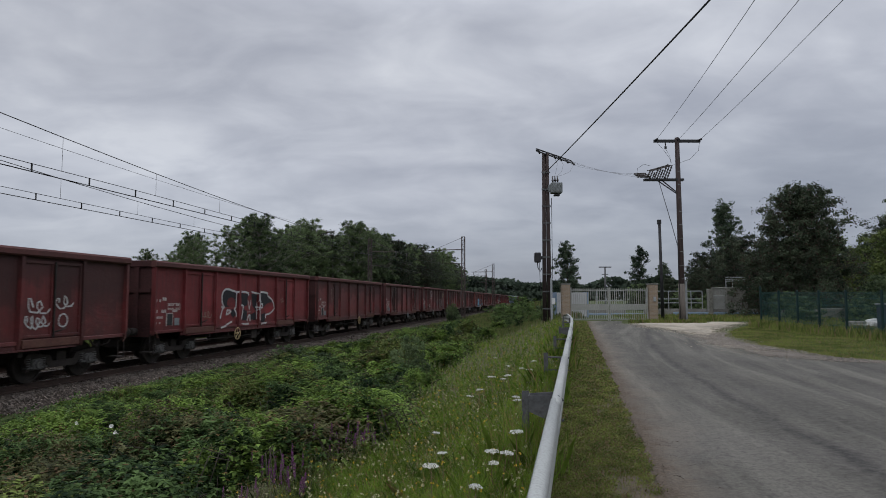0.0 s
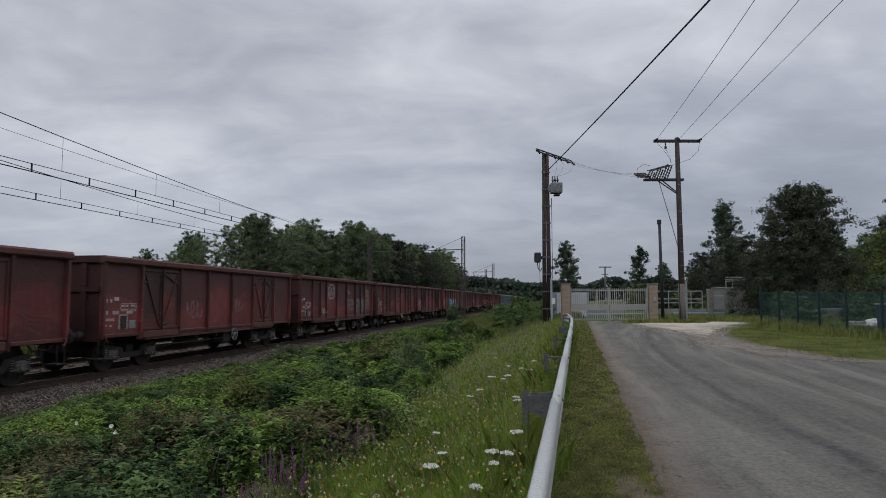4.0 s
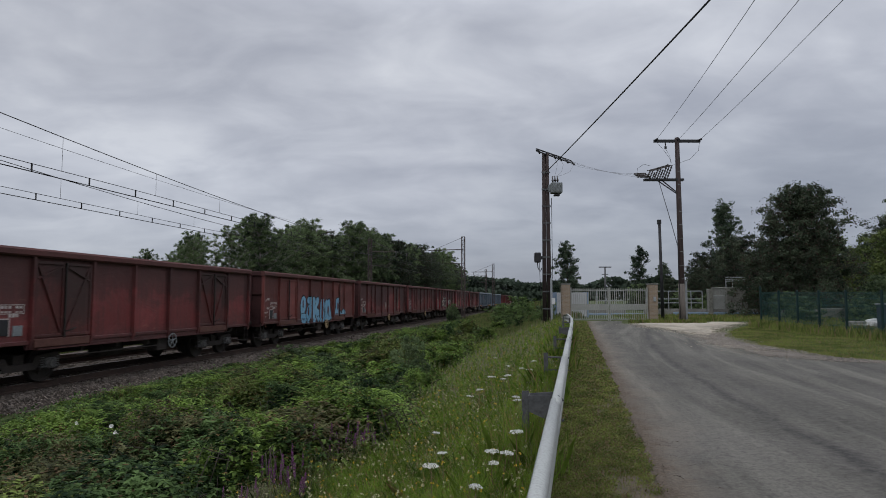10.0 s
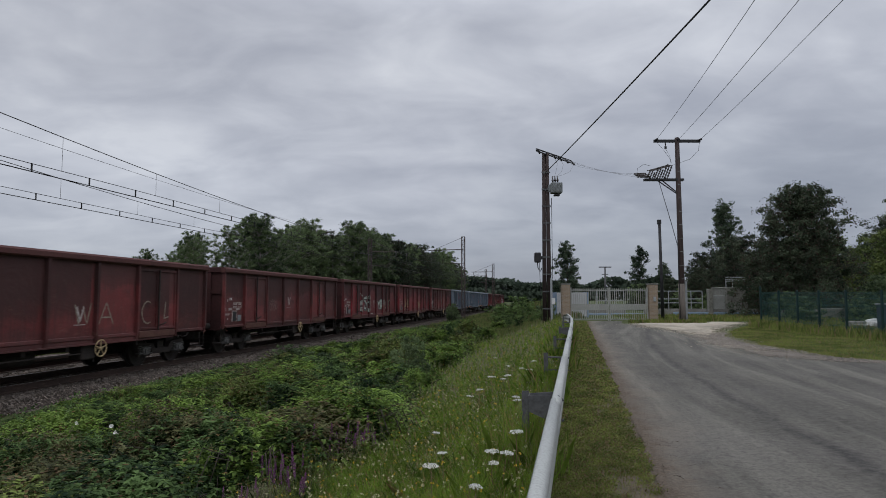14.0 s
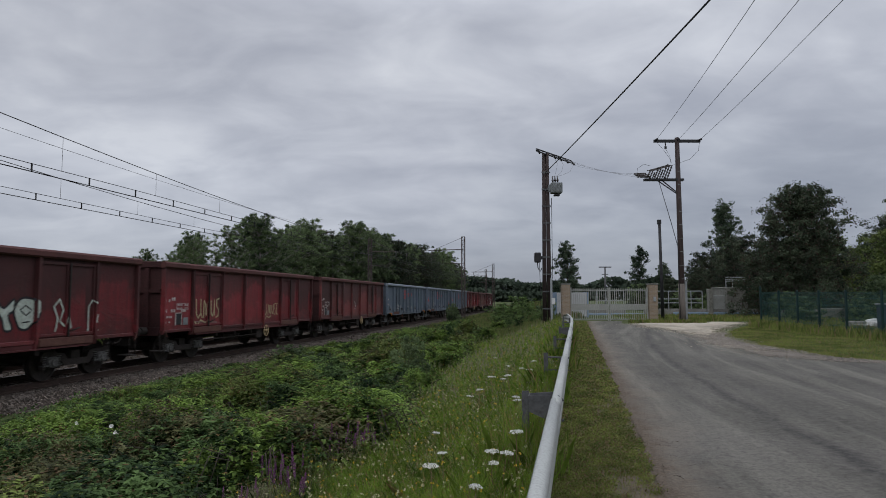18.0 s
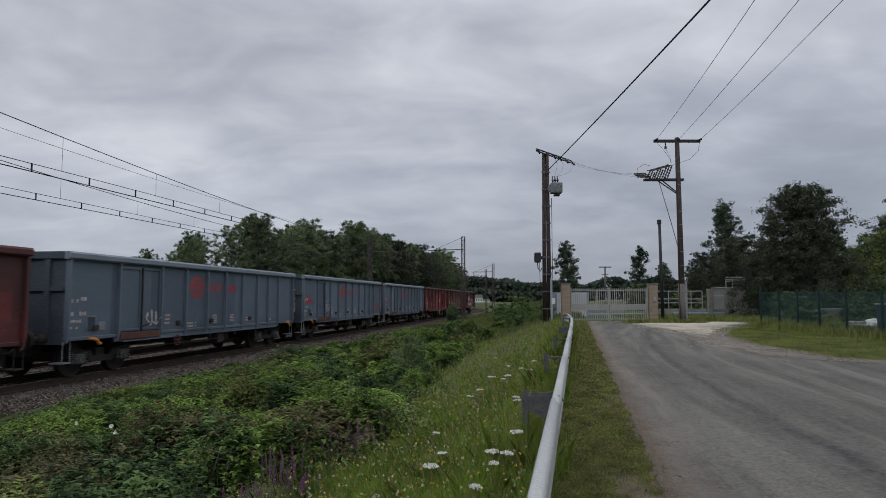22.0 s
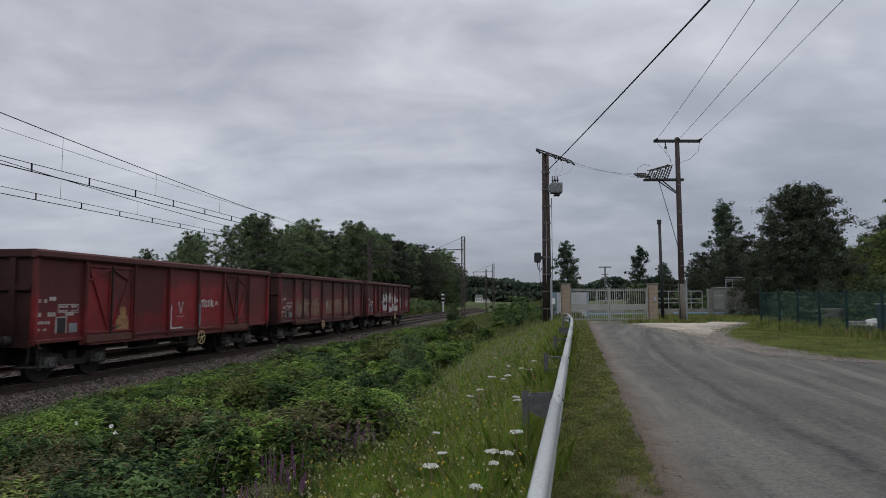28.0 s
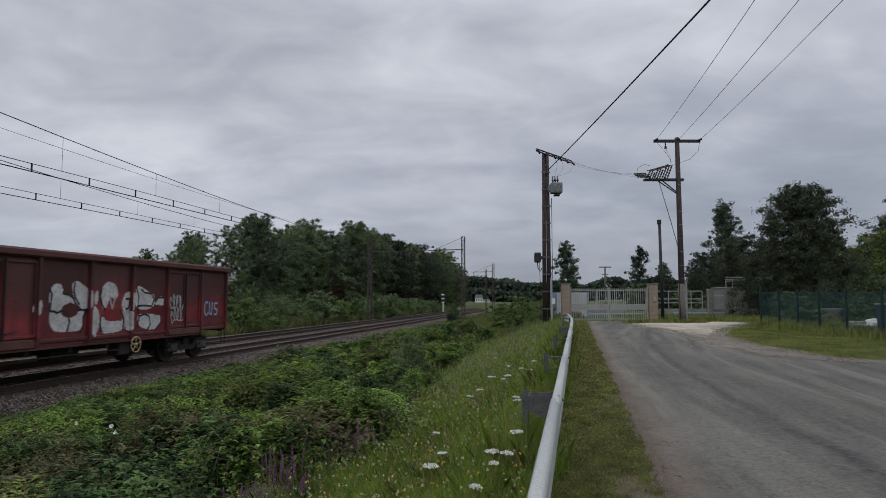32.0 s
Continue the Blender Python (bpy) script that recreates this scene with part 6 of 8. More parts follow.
bmesh.ops.recalc_face_normals(bm, faces=bm.faces)
part("beam_end", bm, "galv", guard, "beam end bent towards the field", smooth=True)
for i in range(9):
    l = -5.7 + 4.0 * i
    bm = bmesh.new()
    # C-shaped post
    profile_pts = [(-0.032, -0.04), (0.032, -0.04), (0.032, -0.032), (-0.024, -0.032), (-0.024, 0.032), (0.032, 0.032), (0.032, 0.04), (-0.032, 0.04)]
    lo = [bm.verts.new((x, y, -0.35)) for x, y in profile_pts]
    hi = [bm.verts.new((x, y, 0.725)) for x, y in profile_pts]
    for q in range(8):
        j = (q + 1) % 8
        bm.faces.new((lo[q], lo[j], hi[j], hi[q]))
    bm.faces.new(hi)
    bmesh.ops.recalc_face_normals(bm, faces=bm.faces)
    part("post", bm, "dark_galv", guard, "weathered steel post", gi @ beam_pose(l) @ pose(-0.26, 0, 0))
    bm = bmesh.new()
    if i % 3 == 0:
        # an open-topped box, narrow at the post and flared at the beam
        outer = [[(-0.225, -0.07, 0.55), (-0.225, 0.09, 0.55), (-0.225, 0.09, 0.69), (-0.225, -0.07, 0.69)], [(-0.01, -0.12, 0.47), (-0.01, 0.15, 0.47), (-0.01, 0.15, 0.70), (-0.01, -0.12, 0.70)]]
        inner = [[(-0.215, -0.06, 0.56), (-0.215, 0.08, 0.56), (-0.215, 0.08, 0.69), (-0.215, -0.06, 0.69)], [(-0.01, -0.11, 0.48), (-0.01, 0.14, 0.48), (-0.01, 0.14, 0.70), (-0.01, -0.11, 0.70)]]
        for ring in (outer, inner):
            a, b = [[bm.verts.new(p) for p in q] for q in ring]
            for q in (0, 1, 3):
                j = (q + 1) % 4
                bm.faces.new((a[q], a[j], b[j], b[q]))
            bm.faces.new(a)
        for p0, p1 in (((-0.225, -0.065, 0.69), (-0.225, 0.085, 0.69)), ((-0.225, -0.065, 0.69), (-0.01, -0.115, 0.70)), ((-0.225, 0.085, 0.69), (-0.01, 0.145, 0.70))):
            tube(bm, p0, p1, 0.008, sides=4)
    else:
        for z in (0.46, 0.65):
            box(bm, -0.24, 0.0, -0.02, 0.02, z, z + 0.022)
        box(bm, -0.05, 0.01, -0.05, 0.05, 0.46, 0.66)
    bmesh.ops.recalc_face_normals(bm, faces=bm.faces)
    part("spacer", bm, "dark_galv", guard, "steel spacer between post and beam", gi @ beam_pose(l))
    for q, (x, z) in enumerate(((0.05, 0.70), (0.083, 0.66), (0.083, 0.46))):
        bm = bmesh.new()
        tube(bm, (x - 0.01, -0.12 + 0.08 * q, z - 0.004), (x + 0.008, -0.12 + 0.08 * q, z + 0.008), 0.014, sides=6)
        part("bolt", bm, "dark_galv", guard, "", gi @ beam_pose(l))

# ---------------------------------------------------------------- poles and their wires
GATE_Y = 38.0


def gz(x, y):
    return float(height(x, y))


def insulator(bm, p, up=0.22):
    x, y, z = p
    tube(bm, (x, y, z), (x, y, z + up * 0.35), 0.012, sides=6)
    for q in range(3):
        tube(bm, (x, y, z + up * (0.35 + 0.2 * q)), (x, y, z + up * (0.47 + 0.2 * q)), 0.06, 0.045, 10)


p1x, p1y = 6.06, 38.0
t = thing("utility_pole", "twin dark wooden pole with a transformer and crossarm", "utility pole", pose(p1x, p1y, gz(p1x, p1y)))
for dx in (-0.115, 0.115):
    bm = bmesh.new()
    tube(bm, (dx * 1.3, 0, -0.5), (dx * 0.85, 0, 10.1), 0.135, 0.10, 12)
    part("post", bm, "pole_wood", t)
bm = bmesh.new()
for q in range(9):
    box(bm, -0.26, 0.26, -0.16, -0.12, 0.9 + q * 1.0, 0.98 + q * 1.0)
part("straps", bm, "dark_galv", t, "steel bands round the twin pole")
bm = bmesh.new()
a, b = Vector((-0.62, -0.6, 10.24)), Vector((1.75, 1.2, 9.92))
for off in (0.0, 0.12):
    tube(bm, a + Vector((0, 0, -off)), b + Vector((0, 0, -off)), 0.045, sides=4)
for f in (0.0, 0.45, 0.62, 0.82, 1.0):
    p = a.lerp(b, f)
    tube(bm, p, p + Vector((0.16, 0.12, -0.14)), 0.045, sides=8)
    tube(bm, p + Vector((0.16, 0.12, -0.14)), p + Vector((0.24, 0.2, -0.2)), 0.07, sides=8)
part("crossarm", bm, "black", t, "steel crossarm with insulators")
bm = bmesh.new()
box(bm, 0.24, 0.90, -0.55, -0.05, 7.66, 8.28, 0.04)
for q in range(4):
    box(bm, 0.32 + q * 0.15, 0.35 + q * 0.15, -0.60, -0.55, 7.72, 8.2)
box(bm, 0.1, 0.23, -0.45, -0.15, 7.75, 8.15)
tr_ = part("transformer", bm, "plate", t, "grey transformer box with cooling fins")
bm = bmesh.new()
for q in range(3):
    tube(bm, (0.38 + q * 0.14, -0.3, 8.29), (0.35 + q * 0.14, -0.3, 8.68), 0.05, 0.03, 8)
    tube(bm, (0.37 + q * 0.14, -0.3, 8.42), (0.37 + q * 0.14, -0.3, 8.47), 0.075, sides=10)
part("bushing", bm, "insul", tr_, "dark bushings")
bm = bmesh.new()
box(bm, 0.42, 0.76, -0.45, -0.15, 7.5, 7.61, 0.02)
part("drain", bm, "black", tr_)
bm = bmesh.new()
box(bm, -0.72, -0.36, -0.3, 0.1, 3.62, 4.2, 0.05)
box(bm, -0.36, -0.2, -0.15, 0.0, 3.8, 4.0)
part("junction_box", bm, "black", t, "dark junction box")
bm = bmesh.new()
path_tube(bm, [(-0.55, -0.1, 3.62), (-0.52, -0.1, 3.3), (-0.40, -0.1, 3.1), (-0.30, -0.15, 3.3)], 0.03)
path_tube(bm, [(-0.45, -0.1, 3.65), (-0.38, -0.1, 2.0), (-0.36, -0.1, 0.0)], 0.015)
path_tube(bm, [(0.30, -0.2, 7.4), (0.30, -0.2, 4.0), (0.28, -0.2, 2.6)], 0.02)
part("cable", bm, "wire", t)
bm = bmesh.new()
box(bm, 0.16, 0.28, -0.26, -0.16, 0.0, 2.7, 0.02)
part("conduit", bm, "light_grey", t, "pale cable conduit")
bm = bmesh.new()
box(bm, 0.22, 0.42, -0.3, -0.28, 1.2, 1.55)
part("notice", bm, "white_paint", t, "small white notice plate")
for q, (x0, z0) in enumerate(((0.45, 9.98), (0.85, 9.88), (1.5, 9.75))):
    bm = bmesh.new()
    x1 = 0.37 + q * 0.14
    path_tube(bm, [(x0, 0.3 * q, z0), (x0 + 0.25, 0.2 * q, 9.5), (x0 * 0.7 + x1 * 0.3 + 0.2, 0, 9.0), (x1 + 0.12, -0.25, 8.7), (x1 - 0.02, -0.3, 8.66)], 0.008)
    part("jumper", bm, "grey_wire", t)

p2x, p2y = 13.2, 36.0
t2 = thing("utility_pole", "tall wooden pole with a crossarm and switch gear", "utility pole", pose(p2x, p2y, gz(p2x, p2y)))
bm = bmesh.new()
tube(bm, (0, 0, -0.5), (-0.05, 0, 10.35), 0.18, 0.12, 14)
part("post", bm, "pole_wood", t2)
bm = bmesh.new()
tube(bm, (0, 0, -0.3), (-0.01, 0, 2.15), 0.192, 0.183, 14)
part("butt_sleeve", bm, "pole_pale", t2, "pale weathered sleeve round the foot")
bm = bmesh.new()
box(bm, -1.36, 1.26, -0.06, 0.06, 10.08, 10.24, 0.01)
for x in (-1.25, -0.05, 1.2):
    tube(bm, (x, -0.3, 10.2), (x, 0.1, 10.22), 0.06, sides=8)
tube(bm, (-0.72, -0.05, 10.1), (-0.72, -0.05, 9.75), 0.03, sides=6)
tube(bm, (-0.72, -0.05, 9.85), (-0.72, -0.05, 9.7), 0.06, sides=8)
part("crossarm", bm, "black", t2, "dark crossarm")
bm = bmesh.new()
box(bm, -1.95, 0.25, -0.12, -0.06, 7.90, 8.02)
box(bm, -1.95, 0.25, 0.10, 0.16, 7.90, 8.02)
tube(bm, (-1.25, 0, 7.95), (-0.1, 0, 7.15), 0.035, sides=6)
tube(bm, (-0.95, 0.05, 7.95), (-0.1, 0.05, 7.25), 0.035, sides=6)
part("platform", bm, "black", t2, "steel bracket for the switch gear")
bm = bmesh.new()
for q in range(3):
    yy = -0.25 + q * 0.3
    dx = 0.22 * (q - 1)
    tube(bm, (-1.62 + dx, yy, 8.42 + 0.05 * q), (-0.42 + dx, yy, 8.76 + 0.05 * q), 0.022, sides=6)
    for x, zt in ((-1.62, 8.45), (-1.22, 8.62), (-0.80, 8.80)):
        lean = 0.42 * (zt - 8.02)
        for f in range(5):
            a_, b_ = Vector((x + dx, yy, 8.02)), Vector((x + dx + lean, yy, zt))
            tube(bm, a_.lerp(b_, f / 5 + 0.06), a_.lerp(b_, f / 5 + 0.13), 0.055, sides=8)
        tube(bm, (x + dx, yy, 8.02), (x + dx + lean, yy, zt), 0.028, sides=6)
    for j in range(2):
        for f in range(4):
            tube(bm, (-2.40 + 0.2 * j + 0.13 * f, yy - 0.1, 8.06 + 0.14 * q), (-2.35 + 0.2 * j + 0.13 * f, yy - 0.1, 8.065 + 0.14 * q), 0.06, sides=8)
        tube(bm, (-2.45 + 0.2 * j, yy - 0.1, 8.05 + 0.14 * q + 0.03 * j), (-1.8, yy - 0.1, 8.1 + 0.14 * q), 0.035, sides=6)
part("switch", bm, "insul", t2, "air-break switch with ribbed insulators")
bm = bmesh.new()
path_tube(bm, [(-1.15, -0.05, 7.9), (-0.55, -0.1, 5.6), (-0.22, -0.16, 4.2), (-0.2, -0.2, 0.3)], 0.018)
path_tube(bm, [(-0.72, -0.05, 9.7), (-0.5, -0.05, 9.3), (-0.42, -0.05, 8.9)], 0.008)
path_tube(bm, [(1.2, -0.1, 10.15), (1.1, -0.1, 9.6), (0.6, -0.1, 9.1), (-0.3, -0.05, 8.8)], 0.008)
path_tube(bm, [(-1.25, -0.1, 10.1), (-0.9, -0.1, 9.7), (-0.55, -0.1, 9.2), (-0.45, -0.1, 8.9)], 0.008)
path_tube(bm, [(-2.4, 0, 8.1), (-2.3, 0, 8.6), (-1.95, 0, 8.85), (-1.6, 0, 8.75)], 0.010)
part("cable", bm, "wire", t2)
bm = bmesh.new()
for q in range(12):
    disc = 0.175 - 0.004 * q
    tube(bm, (-0.003 * q, 0, 0.9 + q * 0.75), (-0.003 * q, 0, 0.93 + q * 0.75), disc, sides=14)
part("straps", bm, "plate", t2, "pale bands round the pole")
bm = bmesh.new()
box(bm, 0.12, 0.24, -0.14, -0.02, 0.0, 2.3, 0.01)
part("conduit", bm, "plate", t2, "cable conduit")

p3x, p3y = 13.62, 40.5
t3 = thing("stub_pole", "short dark wooden pole without wires", "utility pole", pose(p3x, p3y, gz(p3x, p3y)))
bm = bmesh.new()
tube(bm, (0, 0, -0.5), (-0.07, 0, 6.1), 0.11, 0.085, 12)
part("post", bm, "black", t3)
bm = bmesh.new()
box(bm, -0.2, 0.03, -0.1, 0.1, 5.95, 6.25, 0.03)
part("cap", bm, "black", t3, "dark cap fitting")

t4 = thing("utility_pole", "distant grey pole with a crossarm", "utility pole", pose(27.4, 110, 0.3))
bm = bmesh.new()
tube(bm, (0, 0, 0), (0, 0, 6.9), 0.16, 0.13, 10)
part("post", bm, "dark_galv", t4)
bm = bmesh.new()
box(bm, -1.05, 1.05, -0.08, 0.08, 6.75, 6.92)
box(bm, -0.55, 0.5, -0.08, 0.08, 5.55, 5.66)
part("crossarm", bm, "dark_galv", t4)

lines = thing("power_lines", "thin overhead wires strung towards the poles", "power line")


def strung(name, p0, p1, sag, r, mat, n=36):
    p0, p1 = Vector(p0), Vector(p1)
    wire(name, [p0.lerp(p1, i / n) - Vector((0, 0, sag * 4 * (i / n) * (1 - i / n))) for i in range(n + 1)], r, lines, mat)


for x in (-1.25, -0.02, 1.2):
    q = Vector((p2x + x, p2y - 0.25, p2z := gz(p2x, p2y) + 10.22))
    strung("wire", q, (q.x - 0.18 * 56, -20, p2z), 0.75, 0.010, "wire")
strung("bundled_cable", (p1x - 0.2, p1y - 0.15, gz(p1x, p1y) + 8.75), (p1x + 1.0, -20, 9.3), 0.35, 0.026, "wire", 60)
for q in range(3):
    strung("wire", (p1x + 0.75 + 0.42 * q, p1y + 0.3 + 0.36 * q, gz(p1x, p1y) + 10.02 - 0.16 * q), (p2x - 2.4 + 0.1 * q, p2y - 0.3 + 0.3 * q, gz(p2x, p2y) + 8.05 + 0.16 * q), 0.16, 0.006, "grey_wire")

# ---------------------------------------------------------------- gate
gz0 = 0.0104 * 38


def brick_material():
    m, nt, b = material("buff_brickwork", 0.92, 0, 0.2)
    vec = coords(nt)
    br = node(nt, "ShaderNodeTexBrick", Scale=1.0)
    br.inputs["Color1"].default_value = (0.29, 0.225, 0.158, 1)
    br.inputs["Color2"].default_value = (0.23, 0.175, 0.125, 1)
    br.inputs["Mortar"].default_value = (0.34, 0.31, 0.27, 1)
    br.inputs["Mortar Size"].default_value = 0.006
    br.inputs["Brick Width"].default_value = 0.23
    br.inputs["Row Height"].default_value = 0.075
    sep = nt.nodes.new("ShaderNodeSeparateXYZ")
    nt.links.new(vec, sep.inputs[0])
    comb = nt.nodes.new("ShaderNodeCombineXYZ")
    nt.links.new(math_node(nt, "ADD", sep.outputs[0], sep.outputs[1]), comb.inputs[0])
    nt.links.new(sep.outputs[2], comb.inputs[1])
    nt.links.new(comb.outputs[0], br.inputs["Vector"])
    stain = noise_of(nt, vec, 3.0, 6, 0.6)
    col = mix_colour(nt, math_node(nt, "MULTIPLY", stain, 0.5), br.outputs["Color"], (0.20, 0.16, 0.12))
    nt.links.new(col, b.inputs["Base Color"])
    bump(nt, b, br.outputs["Fac"], -0.4, 0.01)
    return m


M["brickwork"] = brick_material()
for x0, x1 in ((6.94, 7.42), (12.02, 12.52)):
    t = thing("gate_pillar", "buff brick gate pillar with a flat cap", "gate pillar", pose((x0 + x1) / 2, GATE_Y + 0.25, gz0), "gate pillars")
    hw = (x1 - x0) / 2
    bm = bmesh.new()
    box(bm, -hw, hw, -0.24, 0.24, -0.3, 2.12, 0.01)
    part("shaft", bm, "brickwork", t)
    bm = bmesh.new()
    box(bm, -hw - 0.03, hw + 0.03, -0.27, 0.27, 2.12, 2.19, 0.015)
    part("cap", bm, "concrete", t, "flat concrete cap")
    if x0 > 10:
        bm = bmesh.new()
        box(bm, -0.02, 0.14, -0.28, -0.24, 1.15, 1.42, 0.01)
        part("letter_box", bm, "light_grey", t, "small grey entry box")
for x0, x1 in ((7.46, 9.70), (9.74, 11.98)):
    t = thing("gate_leaf", "closed galvanised gate leaf with upright bars", "gate", pose(x0, GATE_Y + 0.2, gz0), "gate leaves")
    wd = x1 - x0
    for z0, z1 in ((0.08, 0.14), (0.66, 1.0), (1.78, 1.84)):
        bm = bmesh.new()
        box(bm, 0, wd, -0.025, 0.025, z0, z1, 0.006)
        part("rail", bm, "gate", t)
    for x in (0.03, wd - 0.03):
        bm = bmesh.new()
        box(bm, x - 0.035, x + 0.035, -0.035, 0.035, 0.02, 1.96, 0.006)
        part("stile", bm, "gate", t)
    bm = bmesh.new()
    box(bm, -0.013, 0.013, -0.013, 0.013, 0.1, 1.93)
    bar = part("bar", bm, "gate", t, at=pose(0.16, -0.03, 0))
    for q in range(1, 16):
        share(bar, "bar", t, pose(0.16 + q * (wd - 0.32) / 15, -0.03, 0))

# ---------------------------------------------------------------- green mesh fence
FX = 16.2
fence_y = [33.3, 31.5, 29.85, 28.15, 26.25, 24.1, 21.9, 19.7]
fence = thing("mesh_fence", "green coated steel mesh fence on slim posts", "fence", pose(FX, 19, gz(FX, 19)))
for i, y in enumerate(fence_y):
    bm = bmesh.new()
    box(bm, -0.04, 0.04, -0.04, 0.04, -0.2, 1.98 if i == 0 else 1.76, 0.008)
    part("post", bm, "green_steel", fence, at=pose(0, y - 19, gz(FX, y) - gz(FX, 19)))
    if i + 1 < len(fence_y):
        ln = y - fence_y[i + 1]
        bm = bmesh.new()
        for q in range(int(ln / 0.055)):
            yy = -q * 0.055
            tube(bm, (0, yy, 0.05), (0, yy, 1.68), 0.0046, sides=3, caps=False)
        for z in (0.08, 0.28, 0.33, 0.6, 0.85, 1.1, 1.16, 1.42, 1.6, 1.66):
            tube(bm, (0, 0, z), (0, -ln, z), 0.0065, sides=4, caps=False)
        for z in (0.33, 1.16, 1.64):
            tube(bm, (0.02, 0, z - 0.04), (0.02, -ln, z - 0.04), 0.0065, sides=4, caps=False)
        part("mesh_panel", bm, "green_mesh", fence, "welded green mesh panel", pose(0.03, y - 19, gz(FX, y) - gz(FX, 19)))

# ---------------------------------------------------------------- works behind the gate


def railing(x0, x1, y, base, high=1.1, posts=6, mat="light_grey"):
    t = thing("railing", "pale painted tubular railing on a concrete edge", "railing", pose(x0, y, base), "railings")
    wd = x1 - x0
    for i in range(posts):
        bm = bmesh.new()
        tube(bm, (i * wd / (posts - 1), 0, 0), (i * wd / (posts - 1), 0, high), 0.03, sides=6)
        part("post", bm, mat, t)
    for z in (0.45, 0.75, high):
        bm = bmesh.new()
        tube(bm, (0, 0, z), (wd, 0, z), 0.03, sides=6)
        part("rail", bm, mat, t)
    return t


def slab(name, label, category, x0, x1, y0, y1, z0, z1, mat="concrete", bevel=0.03):
    bm = bmesh.new()
    box(bm, x0, x1, y0, y1, z0, z1, bevel)
    return tagged(part(name, bm, mat, None), label, category)


slab("basin_wall", "low weathered concrete basin wall", "wall", 15.5, 26.0, 50.0, 50.4, -0.3, 0.95)
slab("basin_wall", "low weathered concrete basin wall behind the gate", "wall", 9.6, 15.4, 55.0, 55.4, -0.3, 0.8)
slab("basin_band", "pale blue painted basin edge", "basin", 10.5, 19.6, 53.0, 53.2, 0.2, 0.55, "pale_blue")
slab("basin_band", "pale blue painted basin edge", "basin", 17.5, 24.0, 49.6, 49.75, 0.45, 0.7, "pale_blue")
railing(15.6, 19.9, 50.1, 0.95, 1.35, 6)
railing(13.0, 15.3, 55.2, 0.8, 1.6, 4)
railing(9.7, 11.8, 55.2, 0.8, 1.2, 4)
slab("concrete_post", "square weathered concrete post", "post", 20.15, 20.5, 49.5, 49.9, -0.2, 2.45)
slab("wall_panel", "pale grey concrete wall panel", "wall", 20.6, 21.6, 50.0, 50.2, 0.9, 2.0, "pale_concrete")
slab("pump_house", "small flat-roofed concrete pump house", "building", 21.75, 23.4, 50.1, 52.6, -0.3, 2.5)
slab("pump_house_roof", "flat concrete roof slab", "roof", 21.7, 23.6, 50.0, 52.8, 2.505, 2.62)
slab("concrete_post", "square weathered concrete post", "post", 21.55, 21.9, 49.6, 49.95, -0.2, 2.6)
railing(21.8, 23.3, 50.2, 2.62, 0.6, 4, "light_grey")
t = thing("container", "white and blue corrugated cabin behind the gate", "container", pose(9.2, 46.5, 0.35))
bm = bmesh.new()
for q in range(12):
    box(bm, -1.05 + q * 0.175, -1.05 + q * 0.175 + 0.12, -0.04, 0.0, 0.62, 1.72)
box(bm, -1.1, 1.1, 0.0, 1.8, 0.1, 1.8, 0.02)
part("body", bm, "cabin_white", t)
for x in (-1.15, 1.1):
    bm = bmesh.new()
    box(bm, x - 0.04, x + 0.04, -0.08, 1.85, 0.0, 1.82)
    part("frame", bm, "pale_blue", t, "pale blue corner frame")
for x0, x1, y, z1 in ((17.5, 19.2, 31.0, 0.42), (18.2, 19.8, 29.0, 0.55), (19.5, 22.5, 31.5, 0.62), (21.8, 26.0, 42.0, 1.1)):
    slab("low_wall", "low concrete edging in the fenced yard", "wall", x0, x1, y, y + 0.3, 0.0, z1)
bm = bmesh.new()
bmesh.ops.create_icosphere(bm, subdivisions=3, radius=1.0)
for v in bm.verts:
    n_ = noise.noise(v.co * 2.3)
    v.co = Vector((v.co.x * 0.26, v.co.y * 0.42, max(v.co.z, -0.3) * 0.22)) * (1 + 0.5 * n_)
ob = part("tarpaulin", bm, "white_paint", None, smooth=True)
ob.matrix_basis = pose(18.2, 27.6, 0.62)
tagged(ob, "rumpled white tarpaulin bundle in the fenced yard", "bundle")

# steel bin at the edge of the fenced yard
t = thing("steel_bin", "slate-blue ribbed steel bin behind the mesh fence", "bin", pose(18.1, 26.3, gz(18.1, 26.3)))
bm = bmesh.new()
box(bm, -0.2, 1.6, -0.5, 0.7, 0.05, 1.16, 0.02)
part("body", bm, "slate", t)
for q in range(7):
    bm = bmesh.new()
    box(bm, -0.15 + q * 0.27, -0.07 + q * 0.27, -0.54, -0.5, 0.08, 1.1, 0.008)
    part("rib", bm, "slate", t)
bm = bmesh.new()
box(bm, -0.24, 1.64, -0.56, 0.74, 1.16, 1.22, 0.015)
part("rim", bm, "plate", t, "pale worn rim")
for x, y in ((-0.1, -0.4), (1.5, -0.4), (-0.1, 0.6), (1.5, 0.6)):
    bm = bmesh.new()
    box(bm, x - 0.06, x + 0.06, y - 0.06, y + 0.06, -0.1, 0.06)
    part("foot", bm, "black", t)

